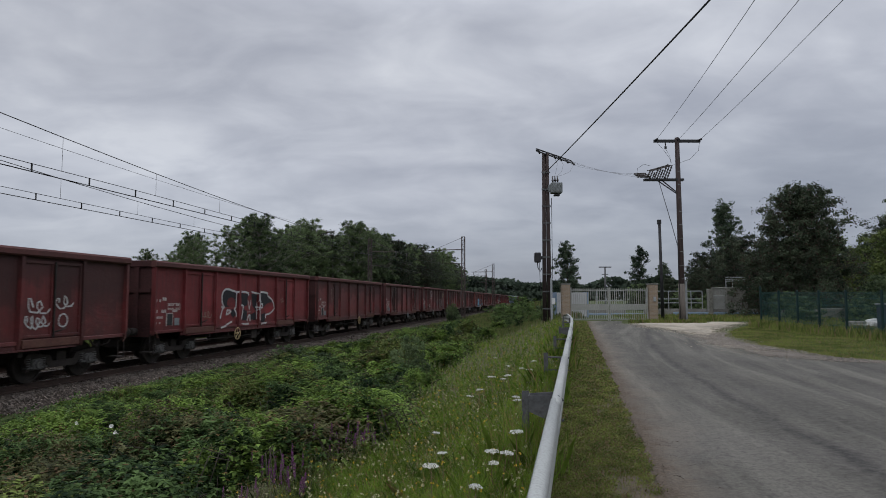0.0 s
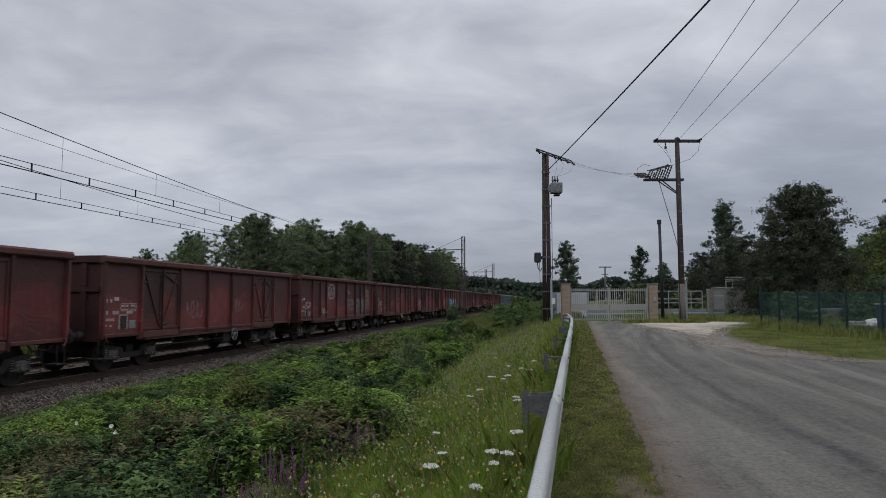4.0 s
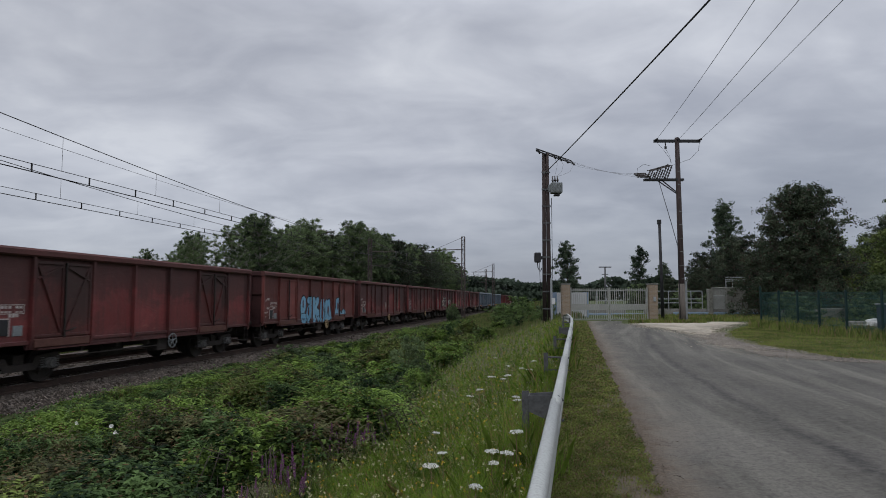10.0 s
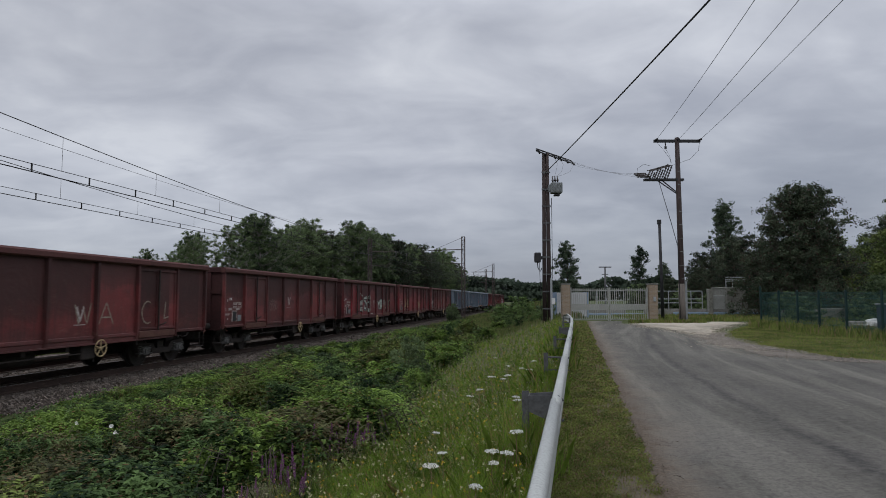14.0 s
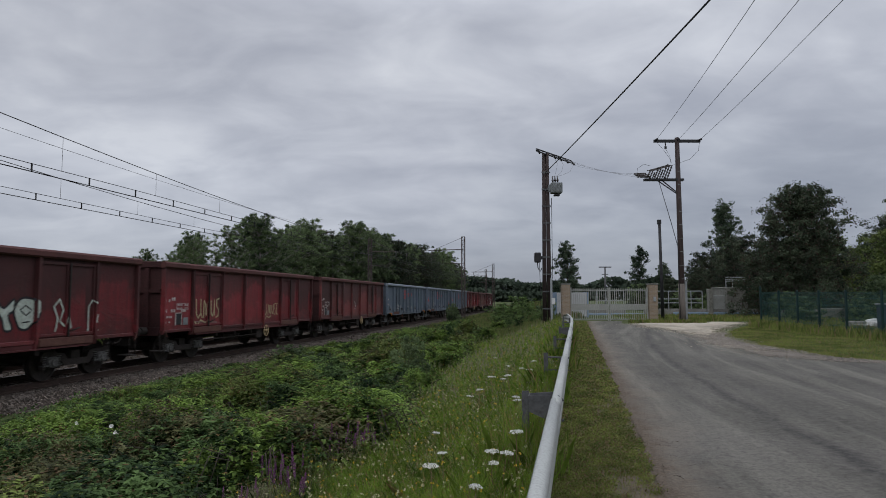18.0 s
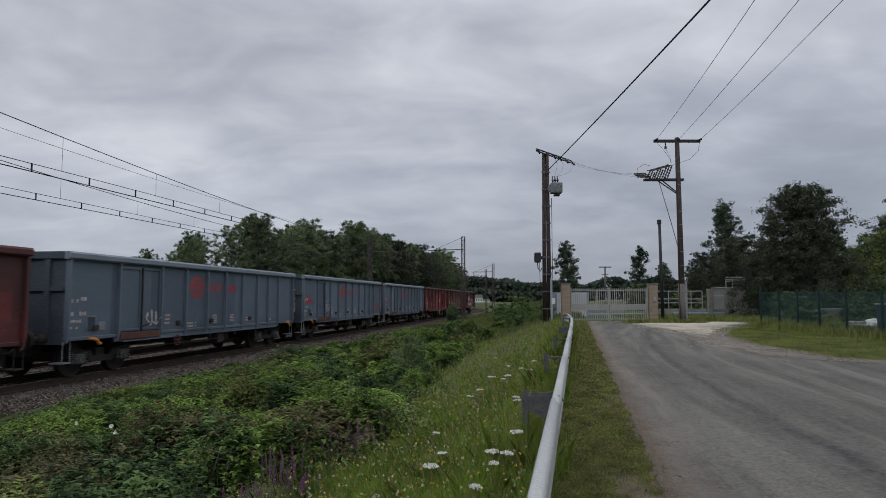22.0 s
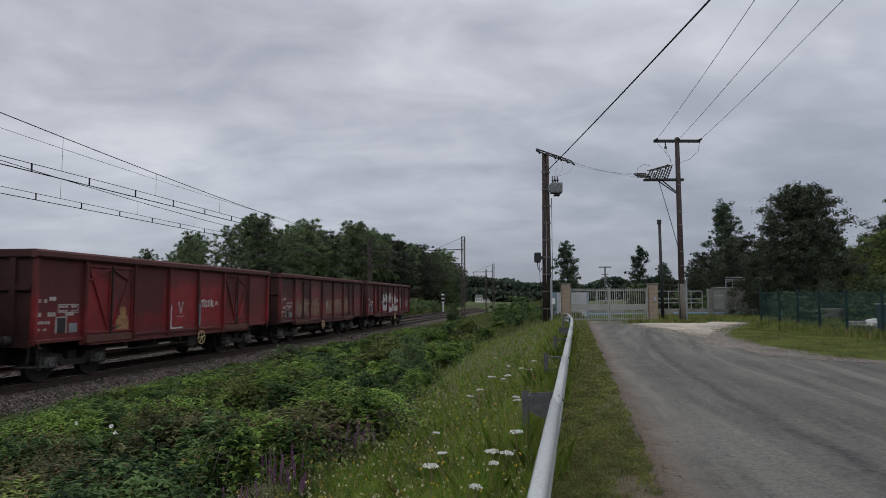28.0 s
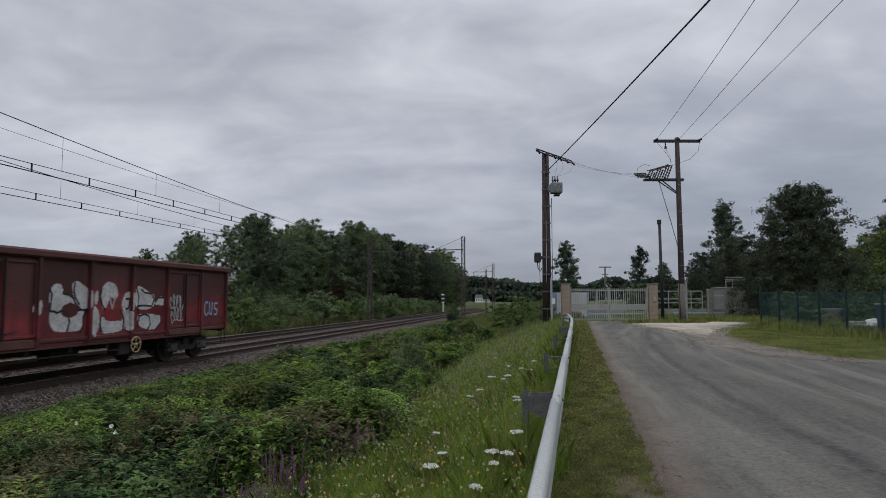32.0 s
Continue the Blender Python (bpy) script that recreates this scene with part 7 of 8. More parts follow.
# distant white house beyond the railway
t = thing("house", "small white house with a grey roof far along the line", "house", pose(16.1, 290, -0.3) @ Matrix.Diagonal((0.34, 0.5, 0.5, 1)))
bm = bmesh.new()
box(bm, -5.0, 4.5, 0, 6, 0, 5.5)
box(bm, 4.5, 14, 1, 6, 0, 3.0)
part("wall", bm, "white_paint", t)
bm = bmesh.new()
profile(bm, [(-5.6, 5.5), (5.1, 5.5), (3.5, 8.3), (-4.0, 8.3)], -0.5, 6.5)
profile(bm, [(4.6, 3.0), (14.6, 3.0), (14.0, 4.6), (4.6, 4.6)], 0.5, 6.5)
part("roof", bm, "plate", t, "grey roof")
for x in (-3.5, -0.5, 2.5):
    bm = bmesh.new()
    box(bm, x - 0.6, x + 0.6, -0.06, 0.0, 3.0, 4.6)
    part("window", bm, "black", t, "dark window")

# ---------------------------------------------------------------- trees


def leafed(points, facing, size, ratio, seed):
    """Pointed leaves at the points, each turned roughly to its own side of the clump: (n, 4, 3)."""
    r = np.random.default_rng(seed)
    n = len(points)
    nor = facing + r.normal(size=(n, 3)) * 0.45
    nor /= np.linalg.norm(nor, axis=1)[:, None] + 1e-9
    a = np.cross(nor, r.normal(size=(n, 3)))
    a /= np.linalg.norm(a, axis=1)[:, None] + 1e-9
    b = np.cross(nor, a)
    s = (size * r.uniform(0.6, 1.4, n))[:, None]
    a, b = a * s, b * s * ratio
    return np.stack([points - a, points + b, points + a, points - b], axis=1)


def tree_parts(label, category, high, wide, trunk, shape, seed, leaf, bark, limbs, per, size, group="", clump=0.07, sub=6):
    """shape: 'round', 'column' or 'dome'. A tapered trunk, limbs that fork into twigs, and leaves in uneven clumps along them."""
    r = np.random.default_rng(seed)
    t = thing("tree", label, category, None, group)
    base = high * trunk
    segs = 8
    sway = [Vector((0.03 * high * math.sin(seed + i * 0.8) * i / segs, 0.03 * high * math.cos(seed * 2 + i * 0.9) * i / segs, high * 0.93 * i / segs - (0.4 if i == 0 else 0))) for i in range(segs + 1)]
    tr = high * 0.016
    bm = bmesh.new()
    for i in range(segs):
        tube(bm, sway[i], sway[i + 1], tr * (1 - 0.88 * i / segs), tr * (1 - 0.88 * (i + 1) / segs), 8, False)
    part("trunk", bm, bark, t)
    wood_bm = bmesh.new()
    cen, rad = [], []
    for k in range(limbs):
        u = (k + r.uniform(0.1, 0.9)) / limbs
        ang = k * 2.39996 + r.uniform(-0.5, 0.5)
        if shape == "dome":
            reach = max(0.12, 1.03 - u ** 1.9) ** 0.7 * (0.80 + 0.22 * math.sin(3 * ang + 5 * u + seed) ** 2)
            rise = 0.25 + 0.5 * u
        elif shape == "column":
            reach = (0.62 + 0.38 * min(1, max(0, (0.75 - u) * 1.9))) * math.sqrt(max(0.05, 1.03 - u ** 4)) * r.uniform(0.72, 1.0)
            rise = 1.6
        else:
            reach = math.sqrt(max(0.06, 1 - (2 * u - 0.85) ** 2 / 1.4)) * r.uniform(0.72, 1.05)
            rise = 0.15 + 0.55 * u
        reach *= wide / 2
        z1 = base + (high - base) * u
        z0 = max(base * 0.7, z1 - reach * rise)
        f = min(segs - 1.001, max(0.3, z0 / (high * 0.93) * segs))
        root = sway[int(f)].lerp(sway[int(f) + 1], f % 1)
        tip = Vector((root.x + reach * math.cos(ang), root.y + reach * math.sin(ang), z1))
        bend = root.lerp(tip, 0.5) + Vector((0, 0, -0.08 * reach))
        tube(wood_bm, root, bend, tr * 0.34, tr * 0.2, 5, False)
        tube(wood_bm, bend, tip, tr * 0.2, tr * 0.06, 5, False)
        for j in range(sub):
            g = 0.30 + 0.70 * (j + r.uniform(0.2, 0.9)) / sub
            p = (root.lerp(bend, g * 2) if g < 0.5 else bend.lerp(tip, g * 2 - 1)) + Vector(r.normal(size=3)) * (0.05 * wide + reach * 0.10)
            p.z = min(p.z, high * 0.985)
            cen.append(p)
            rad.append(wide * clump * r.uniform(0.55, 1.25) * (1.05 - 0.35 * g))
            tube(wood_bm, root.lerp(tip, max(0.2, g - 0.15)), p, tr * 0.09, tr * 0.03, 4, False)
    part("branching", wood_bm, bark, t)
    cen, rad = np.array(cen), np.array(rad)
    m_ = len(cen)
    way = r.normal(size=(m_ * per, 3))
    pts = np.repeat(cen, per, axis=0) + way * 0.50 * np.repeat(rad, per)[:, None] * np.array([1, 1, 0.75])
    way /= np.linalg.norm(way, axis=1)[:, None] + 1e-9
    facing = way * 0.8 + np.array([0, 0, 0.55])
    put(new("crown", polys("crown", leafed(pts, facing, size, 0.6, seed), 4, [leaf])), t)
    return t


def place(t, x, y, s=1.0, turn=0.0, sz=None, z=None):
    t.scale = (s, s, sz or s)
    m = pose(x, y, gz(x, y) - 0.1 if z is None else z, 0, 0, turn)
    t.matrix_basis = m @ Matrix.Diagonal((s, s, sz or s, 1))
    return t


def replant(t, x, y, s=1.0, turn=0.0, sz=None):
    c = copy_thing(t, pose(0, 0, 0))
    return place(c, x, y, s, turn, sz)


LW = "leafy dark green deciduous tree of the wood"
wood = [
    tree_parts(LW, "tree", 14, 9.0, 0.10, "round", 1, "leaf_wood", "bark", 64, 112, 0.085, "trees of the wood", 0.066, 9),
    tree_parts(LW, "tree", 14, 7.5, 0.16, "round", 2, "leaf_wood", "pale_bark", 56, 112, 0.082, "trees of the wood", 0.07, 9),
    tree_parts("tall woodland tree with pale trunk showing through gaps", "tree", 14, 7.4, 0.26, "round", 3, "leaf_wood", "pale_bark", 44, 95, 0.082, "trees of the wood", 0.064, 8),
    tree_parts("dark green rounded tree of the wood", "tree", 14, 10, 0.05, "round", 4, "leaf_dark", "bark", 66, 112, 0.088, "trees of the wood", 0.066, 9),
]
r = np.random.default_rng(17)
first = [True] * 4


def wood_tree(kind, x, y, high, turn):
    s = high / 14
    if first[kind]:
        first[kind] = False
        place(wood[kind], x, y, s * r.uniform(0.95, 1.1), turn, s)
    else:
        replant(wood[kind], x, y, s * r.uniform(0.9, 1.15), turn, s)


S_ = [86, 113, 149, 171, 215, 300]
for row in range(3):
    s = (87.0, 108.0, 131.0)[row]
    while s < 212:
        d = np.interp(s, S_, [50, 44.5, 37, 33, 28.5, 25]) + row * 6.5 + r.uniform(-1.5, 1.5)
        hg = np.interp(s, S_, [14.4, 17.8, 19.8, 18.4, 14.6, 13.2]) * r.uniform(0.78, 1.06) * (1.0 if row else 0.95)
        x, y = -d * CS + s * SN, d * SN + s * CS
        kd = 2 if (s < 114 and row == 0 and r.random() < 0.75) else int(r.choice([0, 1, 3]))
        wood_tree(kd, x, y, hg, r.uniform(0, 360))
        s += r.uniform(4.6, 6.6) * (1 + 0.2 * row) * (1 + (s - 86) / 240)
# lone trees left of the wood
for x, y, hg in ((-68.5, 150, 13.6), (-64.0, 152, 12.6), (-50, 125, 12.6), (-46.5, 120, 14.5)):
    wood_tree(2 if x < -60 else 1, x, y, hg, x * 7)

shrub = [
    tree_parts("dense green shrub at the edge of the wood", "shrub", 3.0, 3.6, 0.02, "round", 11, "leaf_wood", "bark", 24, 70, 0.075, "shrubs along the wood", 0.085, 5),
    tree_parts("fresh green shrub beside the railway", "shrub", 2.4, 2.6, 0.02, "round", 12, "leaf_shrub", "bark", 24, 60, 0.06, "shrubs along the railway", 0.085, 5),
    tree_parts("russet-brown shrub under the trees", "shrub", 3.4, 4.4, 0.02, "round", 13, "leaf_russet", "bark", 24, 70, 0.085, "shrubs along the wood", 0.085, 5),
]
sfirst = [True] * 3


def plant_shrub(kind, x, y, s, turn, sz=None):
    if sfirst[kind]:
        sfirst[kind] = False
        place(shrub[kind], x, y, s, turn, sz)
    else:
        replant(shrub[kind], x, y, s, turn, sz)


s = 60.0
while s < 198:
    d = np.interp(s, [60, 86, 113, 149, 171, 215, 300], [46, 46, 41, 34, 30.5, 26.5, 24]) + r.uniform(-1.2, 1.0)
    kd = 2 if r.random() < 0.3 else 0
    plant_shrub(kd, -d * CS + s * SN, d * SN + s * CS, r.uniform(0.9, 1.7), r.uniform(0, 360), r.uniform(0.9, 1.5))
    s += r.uniform(1.8, 3.0) * (1 + (s - 60) / 200)
s = 34.0
while s < 135:
    d = r.uniform(20.8, 26.0)
    plant_shrub(1 if r.random() < 0.75 else 0, -d * CS + s * SN, d * SN + s * CS, r.uniform(0.5, 1.2), r.uniform(0, 360), r.uniform(0.4, 1.1))
    s += r.uniform(0.8, 1.8)

# ---- trees on the road side
big = tree_parts("large dark maple with a spreading leafy crown", "tree", 9.4, 8.6, 0.08, "dome", 21, "leaf_dark", "bark", 96, 80, 0.070, "", 0.054, 11)
place(big, 24.9, 45.5, 1.0, 30)
pop = tree_parts("tall columnar dark green poplar", "tree", 15.3, 6.2, 0.05, "column", 22, "leaf_poplar", "bark", 56, 85, 0.10, "", 0.09, 7)
place(pop, 39.0, 90, 1.0)
con = tree_parts("slender dark tree behind the gate", "tree", 8.6, 4.6, 0.08, "column", 23, "leaf_poplar", "bark", 30, 85, 0.085, "slender trees", 0.10, 6)
place(con, 15.2, 80, 1.0)
replant(con, 24.2, 80, 0.86, 80, 0.93)
replant(con, 27.4, 82, 0.6, 140, 0.62)
replant(con, 28.5, 84, 0.7, 200, 0.72)
replant(con, 16.6, 84, 0.7, 100, 0.7)
for kd, x, y, hg in ((3, 31, 78, 7.0), (3, 34.5, 80, 7.4), (1, 38, 84, 9.0), (3, 42, 82, 8.5), (3, 33, 62, 6.5), (3, 29, 74, 5.0), (3, 25.5, 74, 3.8),
                     (3, 50.4, 68, 13.0), (3, 48.6, 70, 9.8), (0, 52, 70, 13.5), (3, 46.6, 71, 7.4), (3, 24.4, 54, 6.6), (3, 27.6, 56, 6.4), (0, 44.5, 78, 8.4), (3, 47.5, 62, 7.4), (0, 57, 75, 15), (0, 40, 66, 7.2), (3, 34.5, 55, 5.4), (0, 30, 56, 5.0)):
    wood_tree(kd, x, y, hg, 13 * x)
yel = tree_parts("yellow-green bushy tree by the fenced yard", "tree", 5.4, 6.5, 0.04, "round", 24, "leaf_bright", "bark", 36, 90, 0.075, "yellow-green bushes", 0.075, 6)
place(yel, 33.0, 48, 1.2)
replant(yel, 37.0, 51, 1.05, 100)
replant(yel, 29.8, 46.5, 0.5, 200)
for x, y, s in ((26.0, 38.5, 0.9), (22.0, 40.0, 0.5), (29.0, 40.0, 1.1), (20.6, 39.5, 0.6), (24.0, 34.0, 0.6), (21.0, 33.0, 0.5), (28.0, 36.0, 0.8), (20.5, 28.0, 0.45), (18.6, 33.5, 0.5), (26.5, 32.0, 0.6)):
    plant_shrub(0, x, y, s, 37 * x)
# bushes at the meadow's far end, by the twin pole and by the ballast
for kd, x, y, s, sz in ((1, 4.7, 49, 0.40, 0.36), (1, 6.0, 52, 0.5, 0.42), (1, 5.2, 55, 0.6, 0.5), (0, 6.5, 40.2, 0.3, 0.6), (1, 5.4, 60, 1.1, 0.8), (1, 7.0, 62, 1.0, 0.85), (0, 0.75, 58.0, 0.42, 0.72), (0, 1.1, 58.6, 0.3, 0.6), (1, 6.8, 74, 1.3, 0.9), (1, 8.4, 58, 0.7, 0.62), (0, 9.6, 61, 0.6, 0.6), (1, 10.6, 64, 0.8, 0.66), (1, 9.0, 70, 0.9, 0.8), (0, 7.6, 66, 0.6, 0.55), (1, 9.5, 80, 1.5, 1.0), (0, -0.87, 16.6, 0.30, 0.50), (0, -0.62, 16.2, 0.2, 0.32), (0, -5.0, 21.8, 0.42, 0.36), (0, -3.4, 19.0, 0.3, 0.34), (0, -2.0, 25.0, 0.3, 0.32)):
    plant_shrub(kd, x, y, s, 29 * x + y, sz)


for i in range(4, 9):
    plant_shrub(0, 13.0 + 2.6 * i + 0.6 * math.sin(3 * i), 72 + 3 * math.sin(5 * i), 1.0 + 0.2 * math.sin(2 * i), 50 * i, 0.95 + 0.25 * math.sin(7 * i))


def far_woods():
    """Distant wooded ridges along the horizon."""
    q = np.random.default_rng(5)
    pts = []
    for x0, x1, y, top, dens in ((10, 60, 330, 12.8, 2600), (-60, 40, 420, 14, 1500), (60, 420, 720, 27, 6000), (-700, -80, 600, 9, 1500), (300, 900, 700, 40, 2200), (60, 420, 700, 13, 4000), (10, 60, 325, 7, 1400)):
        n = dens
        xs = q.uniform(x0, x1, n)
        hh = top * (0.80 + 0.12 * np.sin(xs * 0.11) + 0.10 * np.sin(xs * 0.031 + 1))
        zs = hh * np.sqrt(q.random(n))
        pts.append(np.stack([xs, y + q.uniform(-6, 6, n), zs], -1))
    p = np.concatenate(pts)
    size = 0.0036 * p[:, 1]
    lv = leaves(p, 1.0, 0.8, 0.1, 9)
    lv = p[:, None, :] + (lv - p[:, None, :]) * size[:, None, None]
    tagged(new("far_woods", polys("far_woods", lv, 4, ["leaf_far"])), "distant dark wooded ridges along the horizon", "woods", kind="stuff")


far_woods()

# ---------------------------------------------------------------- meadow, brambles, verges


def room_above(x, y):
    """How tall the growth may stand before it hides the ballast: uneven along the line."""
    x, y = np.asarray(x, dtype=float), np.asarray(y, dtype=float)
    s = x * SN + y * CS
    ragged = 0.10 * np.sin(0.95 * s + 0.8) + 0.07 * np.sin(2.3 * s) + 0.05 * np.sin(5.1 * s + 1)
    return np.where(track_d(x, y) > 5.0, EYE - 0.206 * track_d(x, y) - height(x, y) + ragged - 0.02 + 0.17 * smoothstep(14, 19, s), 1.2)


def blades(xy, hgt, width, lean, seed, mats, name, label, zfun=height):
    q = np.random.default_rng(seed)
    n = len(xy)
    z = zfun(xy[:, 0], xy[:, 1])
    h = hgt * q.uniform(0.5, 1.35, n)
    d = track_d(xy[:, 0], xy[:, 1])
    h = np.where((d > 5.5) & (d < 12), np.minimum(h, np.maximum(room_above(xy[:, 0], xy[:, 1]) * q.uniform(0.3, 1.25, n), 0.04)), h)
    a = q.uniform(0, 2 * np.pi, n)
    side = np.stack([np.cos(a), np.sin(a), np.zeros(n)], -1) * (np.maximum(width, 0.0011 * xy[:, 1]) * q.uniform(0.6, 1.4, n))[:, None] / 2
    b = q.uniform(0, 2 * np.pi, n)
    bend = np.stack([np.cos(b), np.sin(b), np.zeros(n)], -1) * (lean * h * q.uniform(0.2, 1.0, n))[:, None]
    p0 = np.stack([xy[:, 0], xy[:, 1], z - 0.02], -1)
    up = np.stack([np.zeros(n), np.zeros(n), h], -1)
    p1 = p0 + up * 0.6 + bend * 0.35
    p2 = p0 + up + bend
    v = np.stack([p0 - side, p0 + side, p1 + side * 0.8, p2, p1 - side * 0.8], axis=1)
    ob = new(name, polys(name, v, 5, mats))
    return tagged(ob, label, "grass", kind="stuff")


def scatter(n, near, far, xfun, seed, power=1.0):
    """Points between near and far, thinning out with distance; xfun(y, u) gives x."""
    q = np.random.default_rng(seed)
    y = near * (far / near) ** (q.random(n) ** power)
    return np.stack([xfun(y, q.random(n)), y], -1)


def meadow_edge(y):
    return guard_x(y) - np.minimum(1.9 + 0.11 * y, 5.5)


def mx(y, u):
    return meadow_edge(y) - 0.6 + u * (guard_x(y) - 0.12 - meadow_edge(y) + 0.6)


def wild_x(y, u):
    left = np.maximum(-(11.1 - y * SN) / CS, -0.75 * y - 1.0)
    return left + u * (meadow_edge(y) + 0.4 - left)


blades(scatter(130000, 3.6, 46, mx, 101), 0.19, 0.0045, 0.8, 1, ["grass"], "meadow_grass", "uneven green meadow grass beside the guard rail")
blades(scatter(15000, 3.6, 34, lambda y, u: guard_x(y) - 0.05 - 0.75 * u ** 1.3, 113), 0.27, 0.0045, 0.7, 12, ["grass"], "rail_grass", "taller green grass under the guard rail")
tuft = np.random.default_rng(114)
foot = np.concatenate([np.stack([guard_x(y_) - 0.27 + tuft.normal(size=1300) * 0.13, y_ + tuft.normal(size=1300) * 0.22], -1) for y_ in (6.1, 10.05, 14.0, 17.9, 21.8)])
blades(foot, 0.46, 0.0045, 0.6, 15, ["grass"], "post_grass", "tufts of tall grass round the guard rail posts")
sg = scatter(2600, 3.8, 40, mx, 102)
sq = np.random.default_rng(55)
sh = sq.uniform(0.30, 0.52, len(sg))
sp = np.stack([np.repeat(sg[:, 0], 12), np.repeat(sg[:, 1], 12), np.repeat(height(sg[:, 0], sg[:, 1]) + sh, 12) - np.tile(np.arange(12) * 0.011, len(sg))], -1)
sp[:, :2] += sq.normal(size=(len(sp), 2)) * 0.008
tagged(new("seed_heads", polys("seed_heads", leaves(sp, np.clip(0.0012 * sp[:, 1], 0.006, 0.02), 0.4, 0.0, 56), 4, ["reed"])), "tan seed heads of tall meadow grass", "grass", kind="stuff")
rank = scatter(60000, 4.4, 60, wild_x, 103)
rank = rank[track_d(rank[:, 0], rank[:, 1]) < 9.6 + 0.7 * np.sin(1.3 * rank[:, 1])]
blades(rank, 0.34, 0.005, 0.6, 3, ["bramble_dark"], "rank_grass", "rank grass and weeds between the brambles")


def verge_x(y, u):
    a, b = guard_x(y) - 0.05, 0.70 + 0.2 * y + 0.04 * np.sin(2.3 * y) * np.sin(5.1 * y) + 0.03 * np.sin(17.3 * y)
    return a + u ** 1.15 * (b - a)


def worn_through(p, seed):
    """Drops most points where the sward is trodden bare, mostly towards the lane."""
    bare = [noise.noise(Vector((x * 2.2, y * 0.9, 7.0))) + 0.5 * noise.noise(Vector((x * 6, y * 4, 3.0))) for x, y in p]
    near_lane = (p[:, 0] - guard_x(p[:, 1])) / 0.95
    keep = np.random.default_rng(seed).random(len(p)) > np.clip((np.array(bare) + near_lane * 0.55 - 0.27) * 1.7, 0, 0.90)
    return p[keep]


blades(worn_through(scatter(190000, 3.4, 37, verge_x, 104), 1), 0.05, 0.0045, 0.9, 4, ["short_grass"], "verge_grass", "short trodden grass between guard rail and lane")


def island_points(n, seed):
    q = np.random.default_rng(seed)
    y = q.uniform(15.0, 37.5, n)
    left = np.interp(y, [15.0, 15.7, 16.9, 20.5, 24.1, 27.6, 30.5, 33.4, 35, 37.5], [11.5, 9.9, 9.2, 9.3, 10.0, 11.7, 13.5, 15.6, 17.4, 17.6])
    x = left + 0.30 + np.abs(q.normal(size=n)) * 0.18 + q.random(n) ** 1.4 * (24 - left)
    return np.stack([x, y], -1)


blades(island_points(110000, 105), 0.065, 0.010, 0.7, 5, ["dry_grass"], "island_grass", "mown grass by the lane and the fenced yard")
ip = island_points(24000, 106)
ip = ip[np.abs(ip[:, 0] - FX) < 1.6]
blades(ip, 0.34, 0.012, 0.5, 6, ["dry_grass"], "fence_grass", "long grass along the mesh fence")
q = np.random.default_rng(107)
gp = np.stack([q.uniform(12.6, 24, 9000), q.uniform(37.6, 49, 9000)], -1)
gp = np.concatenate([gp, np.stack([q.uniform(10.2, 14.2, 1800), q.normal(size=1800) * 0.22 + 35.6], -1), np.stack([q.uniform(5.0, 7.0, 5000), q.uniform(34, 44, 5000)], -1)])
blades(gp, 0.22, 0.02, 0.5, 7, ["dry_grass"], "rough_grass", "rough grass round the poles and pillars")
fg = np.stack([q.uniform(-1.0, 9.5, 60000), q.uniform(40, 100, 60000)], -1)
fg = fg[(fg[:, 0] > 0.165 * fg[:, 1] - 10.5) & ~((fg[:, 1] < 44) & (fg[:, 0] > 7.0))]
blades(fg, 0.42, 0.03, 0.5, 9, ["bank"], "far_meadow_grass", "rough grass at the far end of the meadow")
fy = q.uniform(80, 230, 45000)
ff = np.stack([0.165 * fy - 10.2 + q.random(45000) * (0.035 * fy + 14), fy], -1)
ff = ff[(ff[:, 0] < 0.19 * ff[:, 1]) & (track_d(ff[:, 0], ff[:, 1]) < 10.2)]
blades(ff, 0.7, 0.07, 0.5, 16, ["bank"], "distant_meadow_grass", "tall dull grass of the distant meadow")
d = 20.8 + 19 * q.random(60000) ** 1.6
s = 22 + 120 * q.random(60000) ** 1.5
bp = np.stack([-d * CS + s * SN, d * SN + s * CS], -1)
blades(bp, 0.62, 0.03, 0.5, 8, ["bank"], "bank_grass", "tall pale grass behind the railway")


def leaf_on(pos, way, length, ratio, sag):
    """Pointed leaves growing from pos in the directions way, folded along the middle: (n, 4, 3)."""
    way = way / (np.linalg.norm(way, axis=1)[:, None] + 1e-9)
    side = np.cross(way, np.array([0.0, 0.0, 1.0]))
    side /= np.linalg.norm(side, axis=1)[:, None] + 1e-9
    ln = length[:, None]
    mid = pos + way * ln * 0.42
    up = np.array([0.0, 0.0, 1.0])
    tip = pos + way * ln - up * ln * sag
    wide = side * ln * ratio
    return np.stack([pos, mid + wide + up * ln * 0.05, tip, mid - wide + up * ln * 0.05], axis=1)


